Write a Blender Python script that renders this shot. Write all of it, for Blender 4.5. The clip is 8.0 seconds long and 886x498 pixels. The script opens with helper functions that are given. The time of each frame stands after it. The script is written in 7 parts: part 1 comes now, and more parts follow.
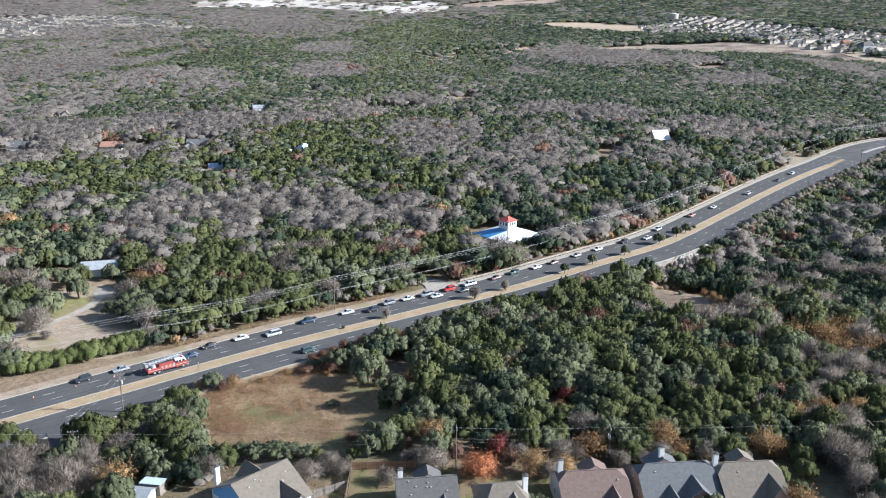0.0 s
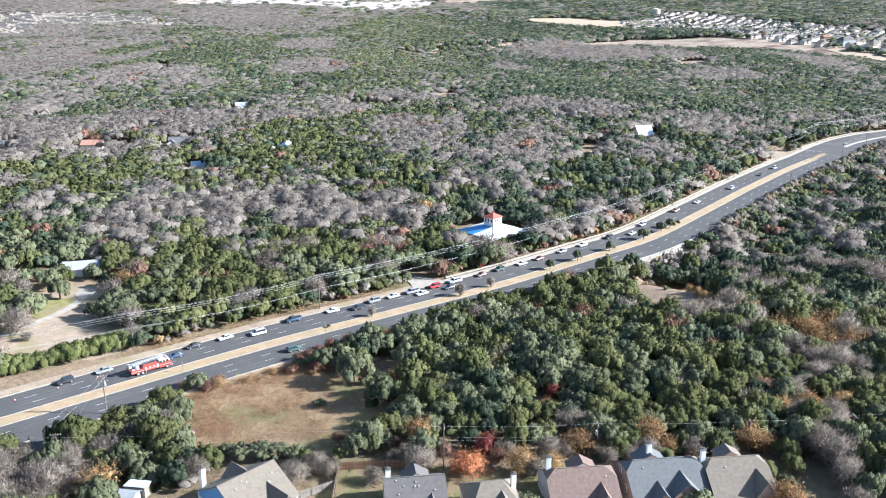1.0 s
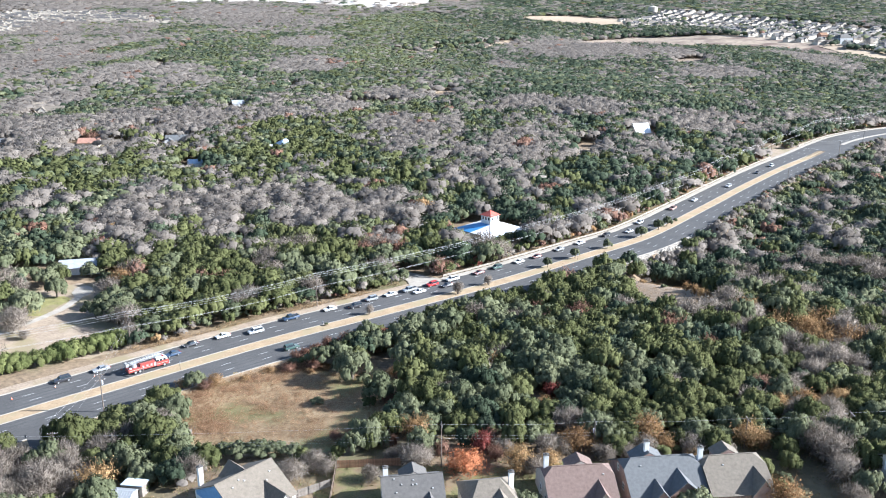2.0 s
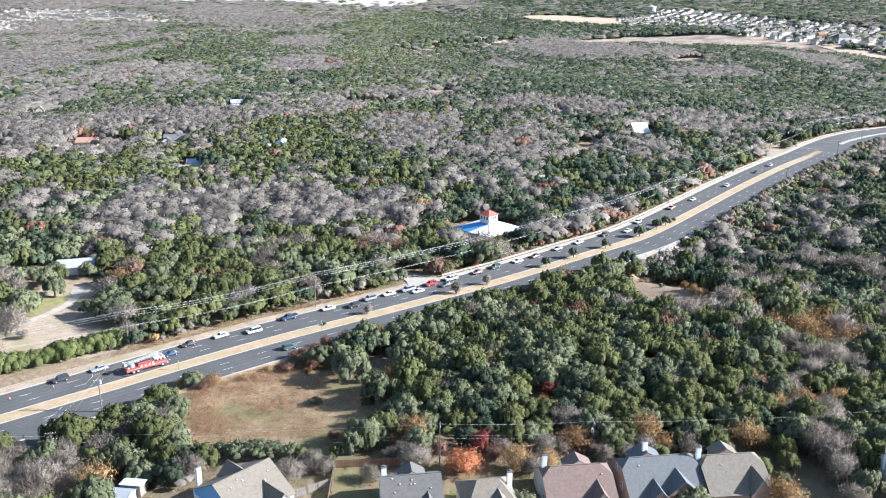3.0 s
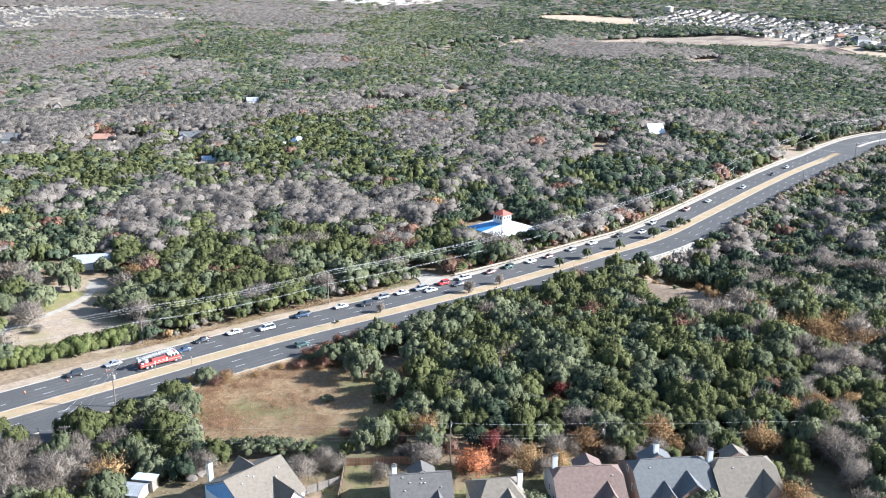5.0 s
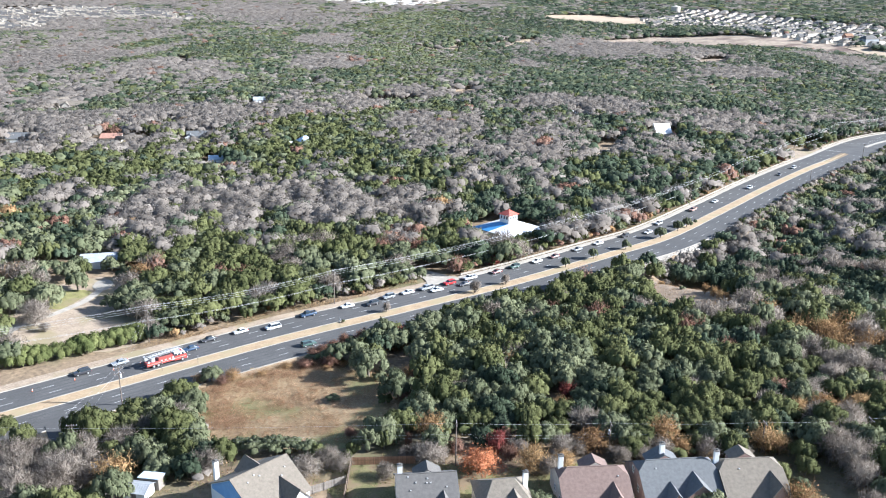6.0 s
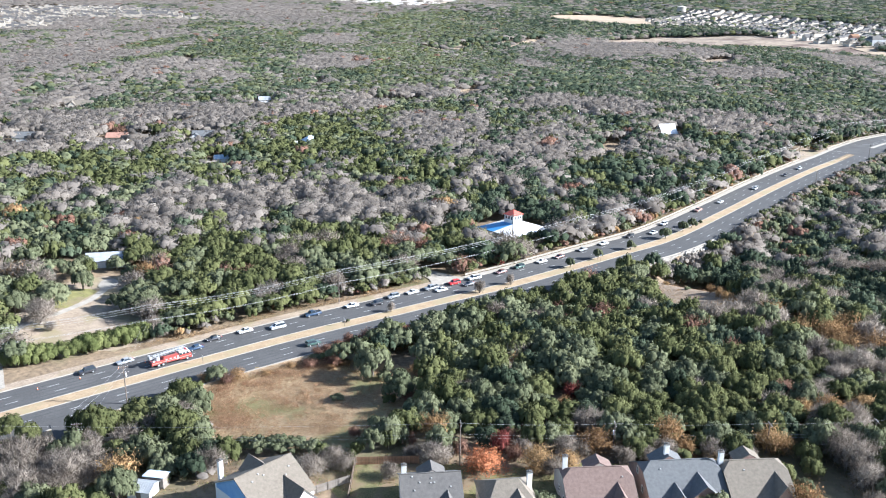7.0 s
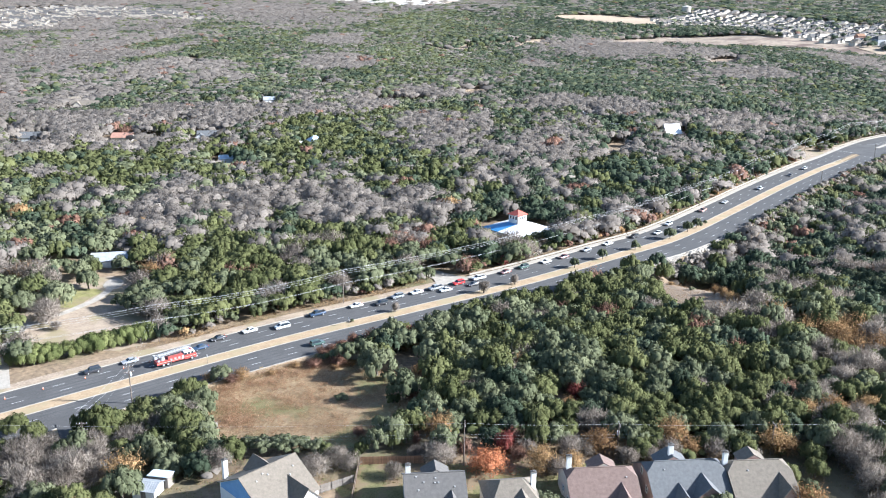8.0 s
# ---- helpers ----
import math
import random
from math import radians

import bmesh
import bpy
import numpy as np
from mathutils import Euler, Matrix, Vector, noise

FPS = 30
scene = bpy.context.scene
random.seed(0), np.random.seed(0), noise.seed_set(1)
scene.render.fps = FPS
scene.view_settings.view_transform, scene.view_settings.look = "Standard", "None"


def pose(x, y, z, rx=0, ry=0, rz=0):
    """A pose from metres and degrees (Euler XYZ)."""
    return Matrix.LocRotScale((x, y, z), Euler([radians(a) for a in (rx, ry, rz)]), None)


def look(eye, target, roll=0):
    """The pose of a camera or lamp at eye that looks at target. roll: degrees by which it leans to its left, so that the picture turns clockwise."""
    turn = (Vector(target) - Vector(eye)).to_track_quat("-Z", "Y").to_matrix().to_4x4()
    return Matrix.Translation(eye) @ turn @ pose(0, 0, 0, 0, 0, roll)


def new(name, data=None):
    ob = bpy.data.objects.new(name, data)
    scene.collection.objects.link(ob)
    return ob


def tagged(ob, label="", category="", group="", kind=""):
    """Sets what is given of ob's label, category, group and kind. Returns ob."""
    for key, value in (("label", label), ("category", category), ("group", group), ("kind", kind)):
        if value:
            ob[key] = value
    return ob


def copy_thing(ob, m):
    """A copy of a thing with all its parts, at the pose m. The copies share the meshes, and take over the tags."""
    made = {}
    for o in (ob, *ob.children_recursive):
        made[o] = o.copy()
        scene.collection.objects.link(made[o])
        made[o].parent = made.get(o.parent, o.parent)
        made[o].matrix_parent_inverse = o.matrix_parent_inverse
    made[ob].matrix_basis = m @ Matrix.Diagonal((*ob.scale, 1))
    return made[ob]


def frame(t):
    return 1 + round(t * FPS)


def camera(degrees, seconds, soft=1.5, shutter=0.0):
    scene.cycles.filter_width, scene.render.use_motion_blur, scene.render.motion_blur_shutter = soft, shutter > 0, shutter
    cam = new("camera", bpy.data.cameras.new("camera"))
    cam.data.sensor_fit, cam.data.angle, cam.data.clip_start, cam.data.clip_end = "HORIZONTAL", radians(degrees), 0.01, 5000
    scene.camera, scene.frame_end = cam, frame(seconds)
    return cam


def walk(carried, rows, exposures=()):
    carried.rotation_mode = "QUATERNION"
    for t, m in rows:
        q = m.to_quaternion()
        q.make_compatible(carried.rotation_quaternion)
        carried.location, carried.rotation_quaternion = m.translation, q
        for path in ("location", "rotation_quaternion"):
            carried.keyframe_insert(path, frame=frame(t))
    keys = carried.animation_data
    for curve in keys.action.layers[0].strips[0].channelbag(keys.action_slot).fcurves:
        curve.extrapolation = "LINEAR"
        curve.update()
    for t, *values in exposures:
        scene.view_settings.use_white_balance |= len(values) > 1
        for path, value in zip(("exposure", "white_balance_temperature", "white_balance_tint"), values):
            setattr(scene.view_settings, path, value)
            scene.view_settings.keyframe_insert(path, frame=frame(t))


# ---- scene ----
cam = camera(55.2, 8.0, soft=1.0)
# seconds, place, and the three turns of the hovering camera
ROWS = [
    (0.0, 0.10, -1.17, 105.89, 73.059, -0.414, 0.771),
    (0.2, 0.03, -1.00, 105.89, 73.160, -0.269, 0.129),
    (0.5, -0.19, -0.37, 105.88, 73.033, -0.252, -0.111),
    (1.0, -0.25, -0.14, 105.90, 72.813, -0.290, -0.375),
    (1.1, -0.25, -0.13, 105.90, 72.796, -0.291, -0.090),
    (1.2, -0.26, -0.13, 105.90, 72.738, -0.295, 0.922),
    (1.5, -0.29, -0.11, 105.91, 72.728, -0.302, 0.112),
    (1.7, -0.28, -0.10, 105.91, 72.695, -0.299, -0.287),
    (2.8, -0.22, 0.03, 105.98, 72.655, -0.288, -0.728),
    (3.0, -0.22, 0.03, 105.98, 72.630, -0.329, -0.647),
    (3.5, -0.10, 0.00, 106.02, 72.592, -0.403, -0.373),
    (4.0, -0.07, 0.01, 106.01, 72.576, -0.505, -0.103),
    (4.5, 0.00, 0.00, 106.00, 72.567, -0.547, 0.172),
    (5.8, 0.05, -0.02, 106.01, 72.576, -0.635, 0.780),
    (6.0, 0.05, -0.02, 106.01, 72.550, -0.604, 0.857),
    (6.5, 0.07, -0.07, 106.01, 72.554, -0.627, 1.046),
    (7.0, 0.06, -0.03, 106.01, 72.544, -0.656, 1.206),
    (7.5, 0.03, -0.15, 106.04, 72.546, -0.650, 1.349),
    (8.0, 0.14, -0.16, 106.09, 72.540, -0.590, 1.506),
]
walk(cam, [(t, pose(x, y, z, rx, ry, rz)) for t, x, y, z, rx, ry, rz in ROWS],
     exposures=[(0.0, 1.09, 5700, 10), (0.5, 1.51, 5700, 10), (1.0, 1.66, 5700, 10), (8.0, 1.66, 5700, 10)])

# ---- light: a low winter sun from the +x side, and the clear sky ----
SUN_HEIGHT, SUN_BEARING = 27.0, 92.0
sky_world = bpy.data.worlds.new("clear_sky")
scene.world = sky_world
sky_world.use_nodes = True
_n = sky_world.node_tree.nodes
_sky = _n.new("ShaderNodeTexSky")
_sky.sky_type, _sky.sun_disc = "NISHITA", False
_sky.sun_elevation, _sky.sun_rotation = radians(SUN_HEIGHT), radians(SUN_BEARING)
sky_world.node_tree.links.new(_sky.outputs[0], _n["Background"].inputs[0])
_n["Background"].inputs[1].default_value = 0.076
sun = new("sun", bpy.data.lights.new("sun", "SUN"))
sun.data.energy, sun.data.angle, sun.data.color = 5.6, radians(0.53), (1.0, 0.96, 0.90)
_b, _e = radians(SUN_BEARING), radians(SUN_HEIGHT)
sun.matrix_world = look((300 * math.sin(_b), 300 * math.cos(_b), 300 * math.tan(_e)), (0, 0, 0))

# ---- the lie of the land ----
CONTROL = [(-300, 20), (-230, 84), (-165, 145), (-111, 192), (-56, 238.5), (-14.6, 269), (26.4, 299.5), (64, 332), (95, 360),
           (133, 407), (172, 457), (213, 507), (245, 543), (275, 579), (307, 612), (350, 642), (420, 675), (510, 700)]


def smooth(a, b, v):
    u = np.clip((np.asarray(v, float) - a) / (b - a), 0, 1)
    return u * u * (3 - 2 * u)


def spline(points, step):
    """Points at even steps along a smooth curve through the given ones."""
    p = np.array(points, float)
    p = np.vstack([2 * p[0] - p[1], p, 2 * p[-1] - p[-2]])
    fine = []
    for i in range(1, len(p) - 2):
        u = np.linspace(0, 1, 40, endpoint=False)[:, None]
        fine.append(0.5 * (2 * p[i] + (p[i + 1] - p[i - 1]) * u + (2 * p[i - 1] - 5 * p[i] + 4 * p[i + 1] - p[i + 2]) * u ** 2
                           + (3 * p[i] - p[i - 1] - 3 * p[i + 1] + p[i + 2]) * u ** 3))
    fine = np.vstack([*fine, p[-2:-1]])
    run = np.concatenate([[0], np.cumsum(np.hypot(*np.diff(fine[:, :2], axis=0).T))])
    at = np.arange(0, run[-1], step)
    return np.stack([np.interp(at, run, fine[:, k]) for k in range(fine.shape[1])], 1), at


LINE, RUN = spline(CONTROL, 4.0)
WAY = np.gradient(LINE, axis=0)
WAY /= np.linalg.norm(WAY, axis=1)[:, None]


def across(x, y):
    """How far a place lies from the road's middle (beyond it: plus), and how far along the road."""
    x, y = np.atleast_1d(np.asarray(x, float)), np.atleast_1d(np.asarray(y, float))
    side, along = np.empty(len(x)), np.empty(len(x))
    for a in range(0, len(x), 4000):
        px, py = x[a:a + 4000, None], y[a:a + 4000, None]
        i = ((px - LINE[:, 0]) ** 2 + (py - LINE[:, 1]) ** 2).argmin(1)
        dx, dy = px[:, 0] - LINE[i, 0], py[:, 0] - LINE[i, 1]
        side[a:a + 4000] = WAY[i, 0] * dy - WAY[i, 1] * dx
        along[a:a + 4000] = RUN[i] + WAY[i, 0] * dx + WAY[i, 1] * dy
    return side, along


def road_at(along, side):
    """The place at that run along the road and that far beyond its middle, and the road's heading there."""
    x, y = np.interp(along, RUN, LINE[:, 0]), np.interp(along, RUN, LINE[:, 1])
    wx, wy = np.interp(along, RUN, WAY[:, 0]), np.interp(along, RUN, WAY[:, 1])
    return x - wy * side, y + wx * side, np.degrees(np.arctan2(wy, wx))


def ground_z(x, y):
    x, y = np.atleast_1d(np.asarray(x, float)), np.atleast_1d(np.asarray(y, float))
    side, along = across(x, y)
    far = np.hypot(x, y)
    z = 8.0 * smooth(24, 95, -side)
    face = smooth(462, 480, along) * (1 - smooth(520, 560, along))
    z = z - (3.6 * face * smooth(15.2, 17.0, -side) + (10.0 - 3.6 * face) * smooth(15.5, 30, -side)) * smooth(462, 497, along) * (1 - smooth(60, 150, -side))
    roll = 2.6 * np.sin(x / 61 + 1.3) * np.cos(y / 83 + 0.4) + 2.2 * np.sin((x + y) / 137 + 2.0)
    z = z + roll * smooth(40, 140, side) + 5.0 * np.sin(x / 97 + 0.6) * np.sin(y / 131 + 1.0) * smooth(620, 1000, far) * smooth(60, 170, np.abs(side)) + 110.0 * smooth(1500, 4700, far)
    return z


# ---- materials ----
def shader(name):
    m = bpy.data.materials.new(name)
    m.use_nodes = True
    return m, m.node_tree.nodes, m.node_tree.links, m.node_tree.nodes["Principled BSDF"]


def surface(name, dark, light, scale=1.0, rough=0.8, metal=0.0, bump=0.0, fine=9.0, gloss=0.35, third=None, local=False, spread=0.0):
    """Two colours mixed by noise at two scales, with fine relief. third: a colour that shows in patches. spread: how far each piece differs."""
    m, n, l, p = shader(name)
    where = n.new("ShaderNodeTexCoord") if local else n.new("ShaderNodeNewGeometry")
    at = where.outputs["Object"] if local else where.outputs["Position"]
    big, small = n.new("ShaderNodeTexNoise"), n.new("ShaderNodeTexNoise")
    for node, s, d in ((big, scale, 4), (small, scale * fine, 3)):
        l.new(at, node.inputs["Vector"])
        node.inputs["Scale"].default_value, node.inputs["Detail"].default_value = s, d
    add = n.new("ShaderNodeMath")
    add.operation = "ADD"
    l.new(big.outputs[0], add.inputs[0]), l.new(small.outputs[0], add.inputs[1])
    span = n.new("ShaderNodeMapRange")
    span.inputs["From Min"].default_value, span.inputs["From Max"].default_value = 0.72, 1.28
    l.new(add.outputs[0], span.inputs["Value"])
    mix = n.new("ShaderNodeMix")
    mix.data_type = "RGBA"
    mix.inputs["A"].default_value, mix.inputs["B"].default_value = (*dark, 1), (*light, 1)
    l.new(span.outputs[0], mix.inputs["Factor"])
    colour = mix.outputs["Result"]
    if third:
        spots, reach, over = n.new("ShaderNodeTexNoise"), n.new("ShaderNodeMapRange"), n.new("ShaderNodeMix")
        l.new(at, spots.inputs["Vector"])
        spots.inputs["Scale"].default_value, spots.inputs["Detail"].default_value = scale * 0.45, 5
        reach.inputs["From Min"].default_value, reach.inputs["From Max"].default_value = 0.5, 0.62
        l.new(spots.outputs[0], reach.inputs["Value"])
        over.data_type = "RGBA"
        over.inputs["B"].default_value = (*third, 1)
        l.new(reach.outputs[0], over.inputs["Factor"]), l.new(colour, over.inputs["A"])
        colour = over.outputs["Result"]
    if spread:
        who, hsv, lum = n.new("ShaderNodeObjectInfo"), n.new("ShaderNodeHueSaturation"), n.new("ShaderNodeMapRange")
        lum.inputs["To Min"].default_value, lum.inputs["To Max"].default_value = 1 - spread, 1 + spread
        l.new(who.outputs["Random"], lum.inputs["Value"]), l.new(lum.outputs[0], hsv.inputs["Value"]), l.new(colour, hsv.inputs["Color"])
        colour = hsv.outputs["Color"]
    l.new(colour, p.inputs["Base Color"])
    p.inputs["Roughness"].default_value, p.inputs["Metallic"].default_value = rough, metal
    p.inputs["Specular IOR Level"].default_value = gloss
    if bump:
        b = n.new("ShaderNodeBump")
        b.inputs["Strength"].default_value, b.inputs["Distance"].default_value = 0.6, bump
        l.new(add.outputs[0], b.inputs["Height"]), l.new(b.outputs[0], p.inputs["Normal"])
    return m


def leaf(name, first, second, lift=0.18, grain=1.7, depth=0.3, mottle=0.26, sheer=0.3):
    """Leaves or twigs: each tree lies between two colours, each clump a little lighter or darker."""
    m, n, l, p = shader(name)
    tint, who, geo = n.new("ShaderNodeAttribute"), n.new("ShaderNodeObjectInfo"), n.new("ShaderNodeNewGeometry")
    tint.attribute_name = "tint"
    add, wrap = n.new("ShaderNodeMath"), n.new("ShaderNodeMath")
    wrap.operation = "FRACT"
    l.new(tint.outputs["Fac"], add.inputs[0]), l.new(who.outputs["Random"], add.inputs[1]), l.new(add.outputs[0], wrap.inputs[0])
    mix, hsv, lum = n.new("ShaderNodeMix"), n.new("ShaderNodeHueSaturation"), n.new("ShaderNodeMapRange")
    mix.data_type = "RGBA"
    mix.inputs["A"].default_value, mix.inputs["B"].default_value = (*first, 1), (*second, 1)
    l.new(wrap.outputs[0], mix.inputs["Factor"]), l.new(mix.outputs["Result"], hsv.inputs["Color"])
    lum.inputs["To Min"].default_value, lum.inputs["To Max"].default_value = 1 - lift, 1 + lift
    l.new(geo.outputs["Random Per Island"], lum.inputs["Value"])
    tuft, speck, times, relief = n.new("ShaderNodeTexNoise"), n.new("ShaderNodeMapRange"), n.new("ShaderNodeMath"), n.new("ShaderNodeBump")
    tuft.inputs["Scale"].default_value, tuft.inputs["Detail"].default_value, tuft.inputs["Roughness"].default_value = grain, 4, 0.7
    l.new(geo.outputs["Position"], tuft.inputs["Vector"]), l.new(tuft.outputs[0], speck.inputs["Value"])
    speck.inputs["From Min"].default_value, speck.inputs["From Max"].default_value = 0.32, 0.68
    speck.inputs["To Min"].default_value, speck.inputs["To Max"].default_value = 1 - mottle, 1 + mottle
    times.operation = "MULTIPLY"
    l.new(speck.outputs[0], times.inputs[0]), l.new(lum.outputs[0], times.inputs[1]), l.new(times.outputs[0], hsv.inputs["Value"])
    relief.inputs["Strength"].default_value, relief.inputs["Distance"].default_value = 0.45, depth
    l.new(tuft.outputs[0], relief.inputs["Height"]), l.new(relief.outputs[0], p.inputs["Normal"])
    l.new(hsv.outputs["Color"], p.inputs["Base Color"])
    p.inputs["Roughness"].default_value, p.inputs["Specular IOR Level"].default_value = 0.85, 0.08
    thin, both = n.new("ShaderNodeBsdfTranslucent"), n.new("ShaderNodeMixShader")
    both.inputs[0].default_value = sheer
    l.new(hsv.outputs["Color"], thin.inputs["Color"])
    l.new(p.outputs[0], both.inputs[1]), l.new(thin.outputs[0], both.inputs[2])
    l.new(both.outputs[0], n["Material Output"].inputs["Surface"])
    return m


def plain(name, colour, rough=0.5, metal=0.0, gloss=0.5, coat=0.0):
    m, n, l, p = shader(name)
    noise_node, mix = n.new("ShaderNodeTexNoise"), n.new("ShaderNodeMix")
    noise_node.inputs["Scale"].default_value = 3.0
    mix.data_type = "RGBA"
    mix.inputs["A"].default_value, mix.inputs["B"].default_value = (*[c * 0.88 for c in colour], 1), (*[min(1, c * 1.08) for c in colour], 1)
    where = n.new("ShaderNodeTexCoord")
    l.new(where.outputs["Object"], noise_node.inputs["Vector"]), l.new(noise_node.outputs[0], mix.inputs["Factor"])
    l.new(mix.outputs["Result"], p.inputs["Base Color"])
    p.inputs["Roughness"].default_value, p.inputs["Metallic"].default_value, p.inputs["Specular IOR Level"].default_value = rough, metal, gloss
    p.inputs["Coat Weight"].default_value = coat
    return m


M_GROUND = surface("dry_ground", (0.10, 0.075, 0.05), (0.26, 0.19, 0.12), 0.05, 0.95, bump=0.3, fine=14, third=(0.13, 0.12, 0.06))
M_GRASS = surface("dry_meadow", (0.175, 0.112, 0.06), (0.325, 0.245, 0.142), 0.13, 0.95, bump=0.2, fine=9, third=(0.165, 0.155, 0.068))
M_LAWN = surface("winter_lawn", (0.085, 0.085, 0.032), (0.20, 0.175, 0.08), 0.35, 0.95, bump=0.05, fine=7, third=(0.17, 0.125, 0.075))
M_YARD_LAWN = surface("yellow_green_lawn", (0.12, 0.118, 0.042), (0.25, 0.23, 0.09), 0.35, 0.95, bump=0.05, fine=7, third=(0.20, 0.165, 0.09))
M_BARE_SOIL = surface("bare_soil", (0.205, 0.158, 0.112), (0.35, 0.28, 0.205), 0.22, 0.95, bump=0.06, fine=8, third=(0.235, 0.195, 0.115))
M_VERGE = surface("dry_verge", (0.25, 0.178, 0.108), (0.36, 0.272, 0.168), 0.25, 0.95, bump=0.05, fine=9, third=(0.27, 0.22, 0.13))
M_ASPHALT = surface("asphalt", (0.064, 0.063, 0.062), (0.105, 0.103, 0.100), 0.10, 0.9, bump=0.01, fine=22, third=(0.076, 0.075, 0.074), gloss=0.2)
M_CONCRETE = surface("concrete", (0.25, 0.225, 0.19), (0.365, 0.335, 0.285), 0.4, 0.9, bump=0.01)
M_PAINT = surface("road_paint", (0.24, 0.24, 0.235), (0.50, 0.50, 0.49), 2.0, 0.7)
M_HAY = surface("dry_hollow_grass", (0.155, 0.115, 0.082), (0.27, 0.208, 0.146), 0.35, 0.95, bump=0.2, fine=8)
M_LIMESTONE = surface("limestone", (0.15, 0.135, 0.115), (0.37, 0.345, 0.305), 0.7, 0.95, bump=0.3, third=(0.30, 0.27, 0.225), spread=0.25)
M_QUARRY = surface("pale_quarry_ground", (0.36, 0.32, 0.27), (0.62, 0.585, 0.53), 0.012, 0.95, third=(0.30, 0.25, 0.19))
M_FIELD = surface("pale_stubble_field", (0.29, 0.22, 0.148), (0.385, 0.305, 0.212), 0.01, 0.95)
M_BUILD_SITE = surface("graded_earth", (0.17, 0.125, 0.09), (0.37, 0.30, 0.222), 0.03, 0.95, fine=5, third=(0.12, 0.08, 0.062))
M_STREET = surface("estate_streets", (0.12, 0.112, 0.08), (0.27, 0.24, 0.20), 0.05, 0.95)
M_BARK = surface("bark", (0.09, 0.075, 0.06), (0.20, 0.17, 0.14), 2.0, 0.95, bump=0.02)
M_POLE = surface("weathered_pole_wood", (0.10, 0.08, 0.065), (0.20, 0.165, 0.14), 1.5, 0.9)
M_CABLE = plain("aluminium_cable", (0.46, 0.46, 0.46), 0.6, 0.0)
M_CERAMIC = plain("grey_fitting", (0.55, 0.56, 0.57), 0.4)
M_JUNIPER = leaf("juniper_leaves", (0.073, 0.082, 0.033), (0.112, 0.119, 0.050), 0.14, sheer=0.2)
M_OAK = leaf("live_oak_leaves", (0.091, 0.103, 0.057), (0.147, 0.157, 0.090), 0.14, sheer=0.2)
M_TWIG = leaf("bare_twigs", (0.185, 0.157, 0.130), (0.290, 0.250, 0.210), 0.25, 0.6)
M_RUSSET = leaf("russet_leaves", (0.172, 0.094, 0.066), (0.262, 0.160, 0.118), 0.25)
# Far copy of bare_twigs; shade among twigs and haze put into its tone.
M_FAR_TWIG = leaf("far_bare_twigs", (0.206, 0.181, 0.156), (0.297, 0.263, 0.229), 0.08, 1.4, 0.3, 0.16, 0.46)
M_ORANGE = leaf("orange_leaves", (0.36, 0.105, 0.05), (0.47, 0.20, 0.10), 0.3)
M_OCHRE = leaf("ochre_leaves", (0.235, 0.140, 0.070), (0.37, 0.245, 0.122), 0.35)
# Darker, bluer copy of the greens; shade and haze are in its colour.
M_SHADE_LEAF = leaf("shade_dark_leaves", (0.041, 0.057, 0.035), (0.072, 0.091, 0.057), 0.14, sheer=0.2)
M_CRIMSON = leaf("crimson_leaves", (0.155, 0.040, 0.036), (0.26, 0.085, 0.070), 0.28)
M_HEDGE = leaf("hedge_leaves", (0.108, 0.128, 0.046), (0.168, 0.182, 0.072))
M_RUST = leaf("rust_weed_stems", (0.265, 0.150, 0.086), (0.385, 0.265, 0.168), 0.3)
M_STRAW = leaf("dry_grass_blades", (0.215, 0.120, 0.066), (0.36, 0.268, 0.155), 0.3)
LEAVES = [M_JUNIPER, M_OAK, M_TWIG, M_RUSSET, M_ORANGE, M_OCHRE, M_HEDGE, M_FAR_TWIG, M_SHADE_LEAF, M_CRIMSON]
JUNIPER, OAK, BARE, RUSSET, ORANGE, OCHRE, HEDGE = range(7)
SHADE_GREEN, CRIMSON = 8, 9


# ---- mesh helpers ----
def soup(name, v, tri, mats, index=None, tint=None, even=False, normals=None):
    """A mesh out of arrays of points and triangles. normals: the way each point of a crown faces, rounded over its clump."""
    me = bpy.data.meshes.new(name)
    v, tri = np.ascontiguousarray(v, np.float32), np.ascontiguousarray(tri, np.int32)
    me.vertices.add(len(v)), me.vertices.foreach_set("co", v.ravel())
    me.loops.add(tri.size), me.loops.foreach_set("vertex_index", tri.ravel())
    me.polygons.add(len(tri)), me.polygons.foreach_set("loop_start", np.arange(0, tri.size, 3, dtype=np.int32))
    for m in mats:
        me.materials.append(m)
    if index is not None:
        me.polygons.foreach_set("material_index", np.ascontiguousarray(index, np.int32))
    if even:
        me.polygons.foreach_set("use_smooth", np.ones(len(tri), bool))
    if tint is not None:
        me.attributes.new("tint", "FLOAT", "FACE").data.foreach_set("value", np.ascontiguousarray(tint, np.float32))
    me.update(calc_edges=True)
    if normals is not None:
        me.attributes.new("custom_normal", "FLOAT_VECTOR", "POINT").data.foreach_set("vector", np.ascontiguousarray(normals, np.float32).ravel())
        me.update()
    elif not even:
        me.shade_flat()
    return me


def finish(bm, name, mats, even=False):
    bmesh.ops.recalc_face_normals(bm, faces=bm.faces)
    me = bpy.data.meshes.new(name)
    bm.to_mesh(me), bm.free()
    for m in mats if isinstance(mats, (list, tuple)) else [mats]:
        me.materials.append(m)
    if even:
        me.polygons.foreach_set("use_smooth", [True] * len(me.polygons))
    return me


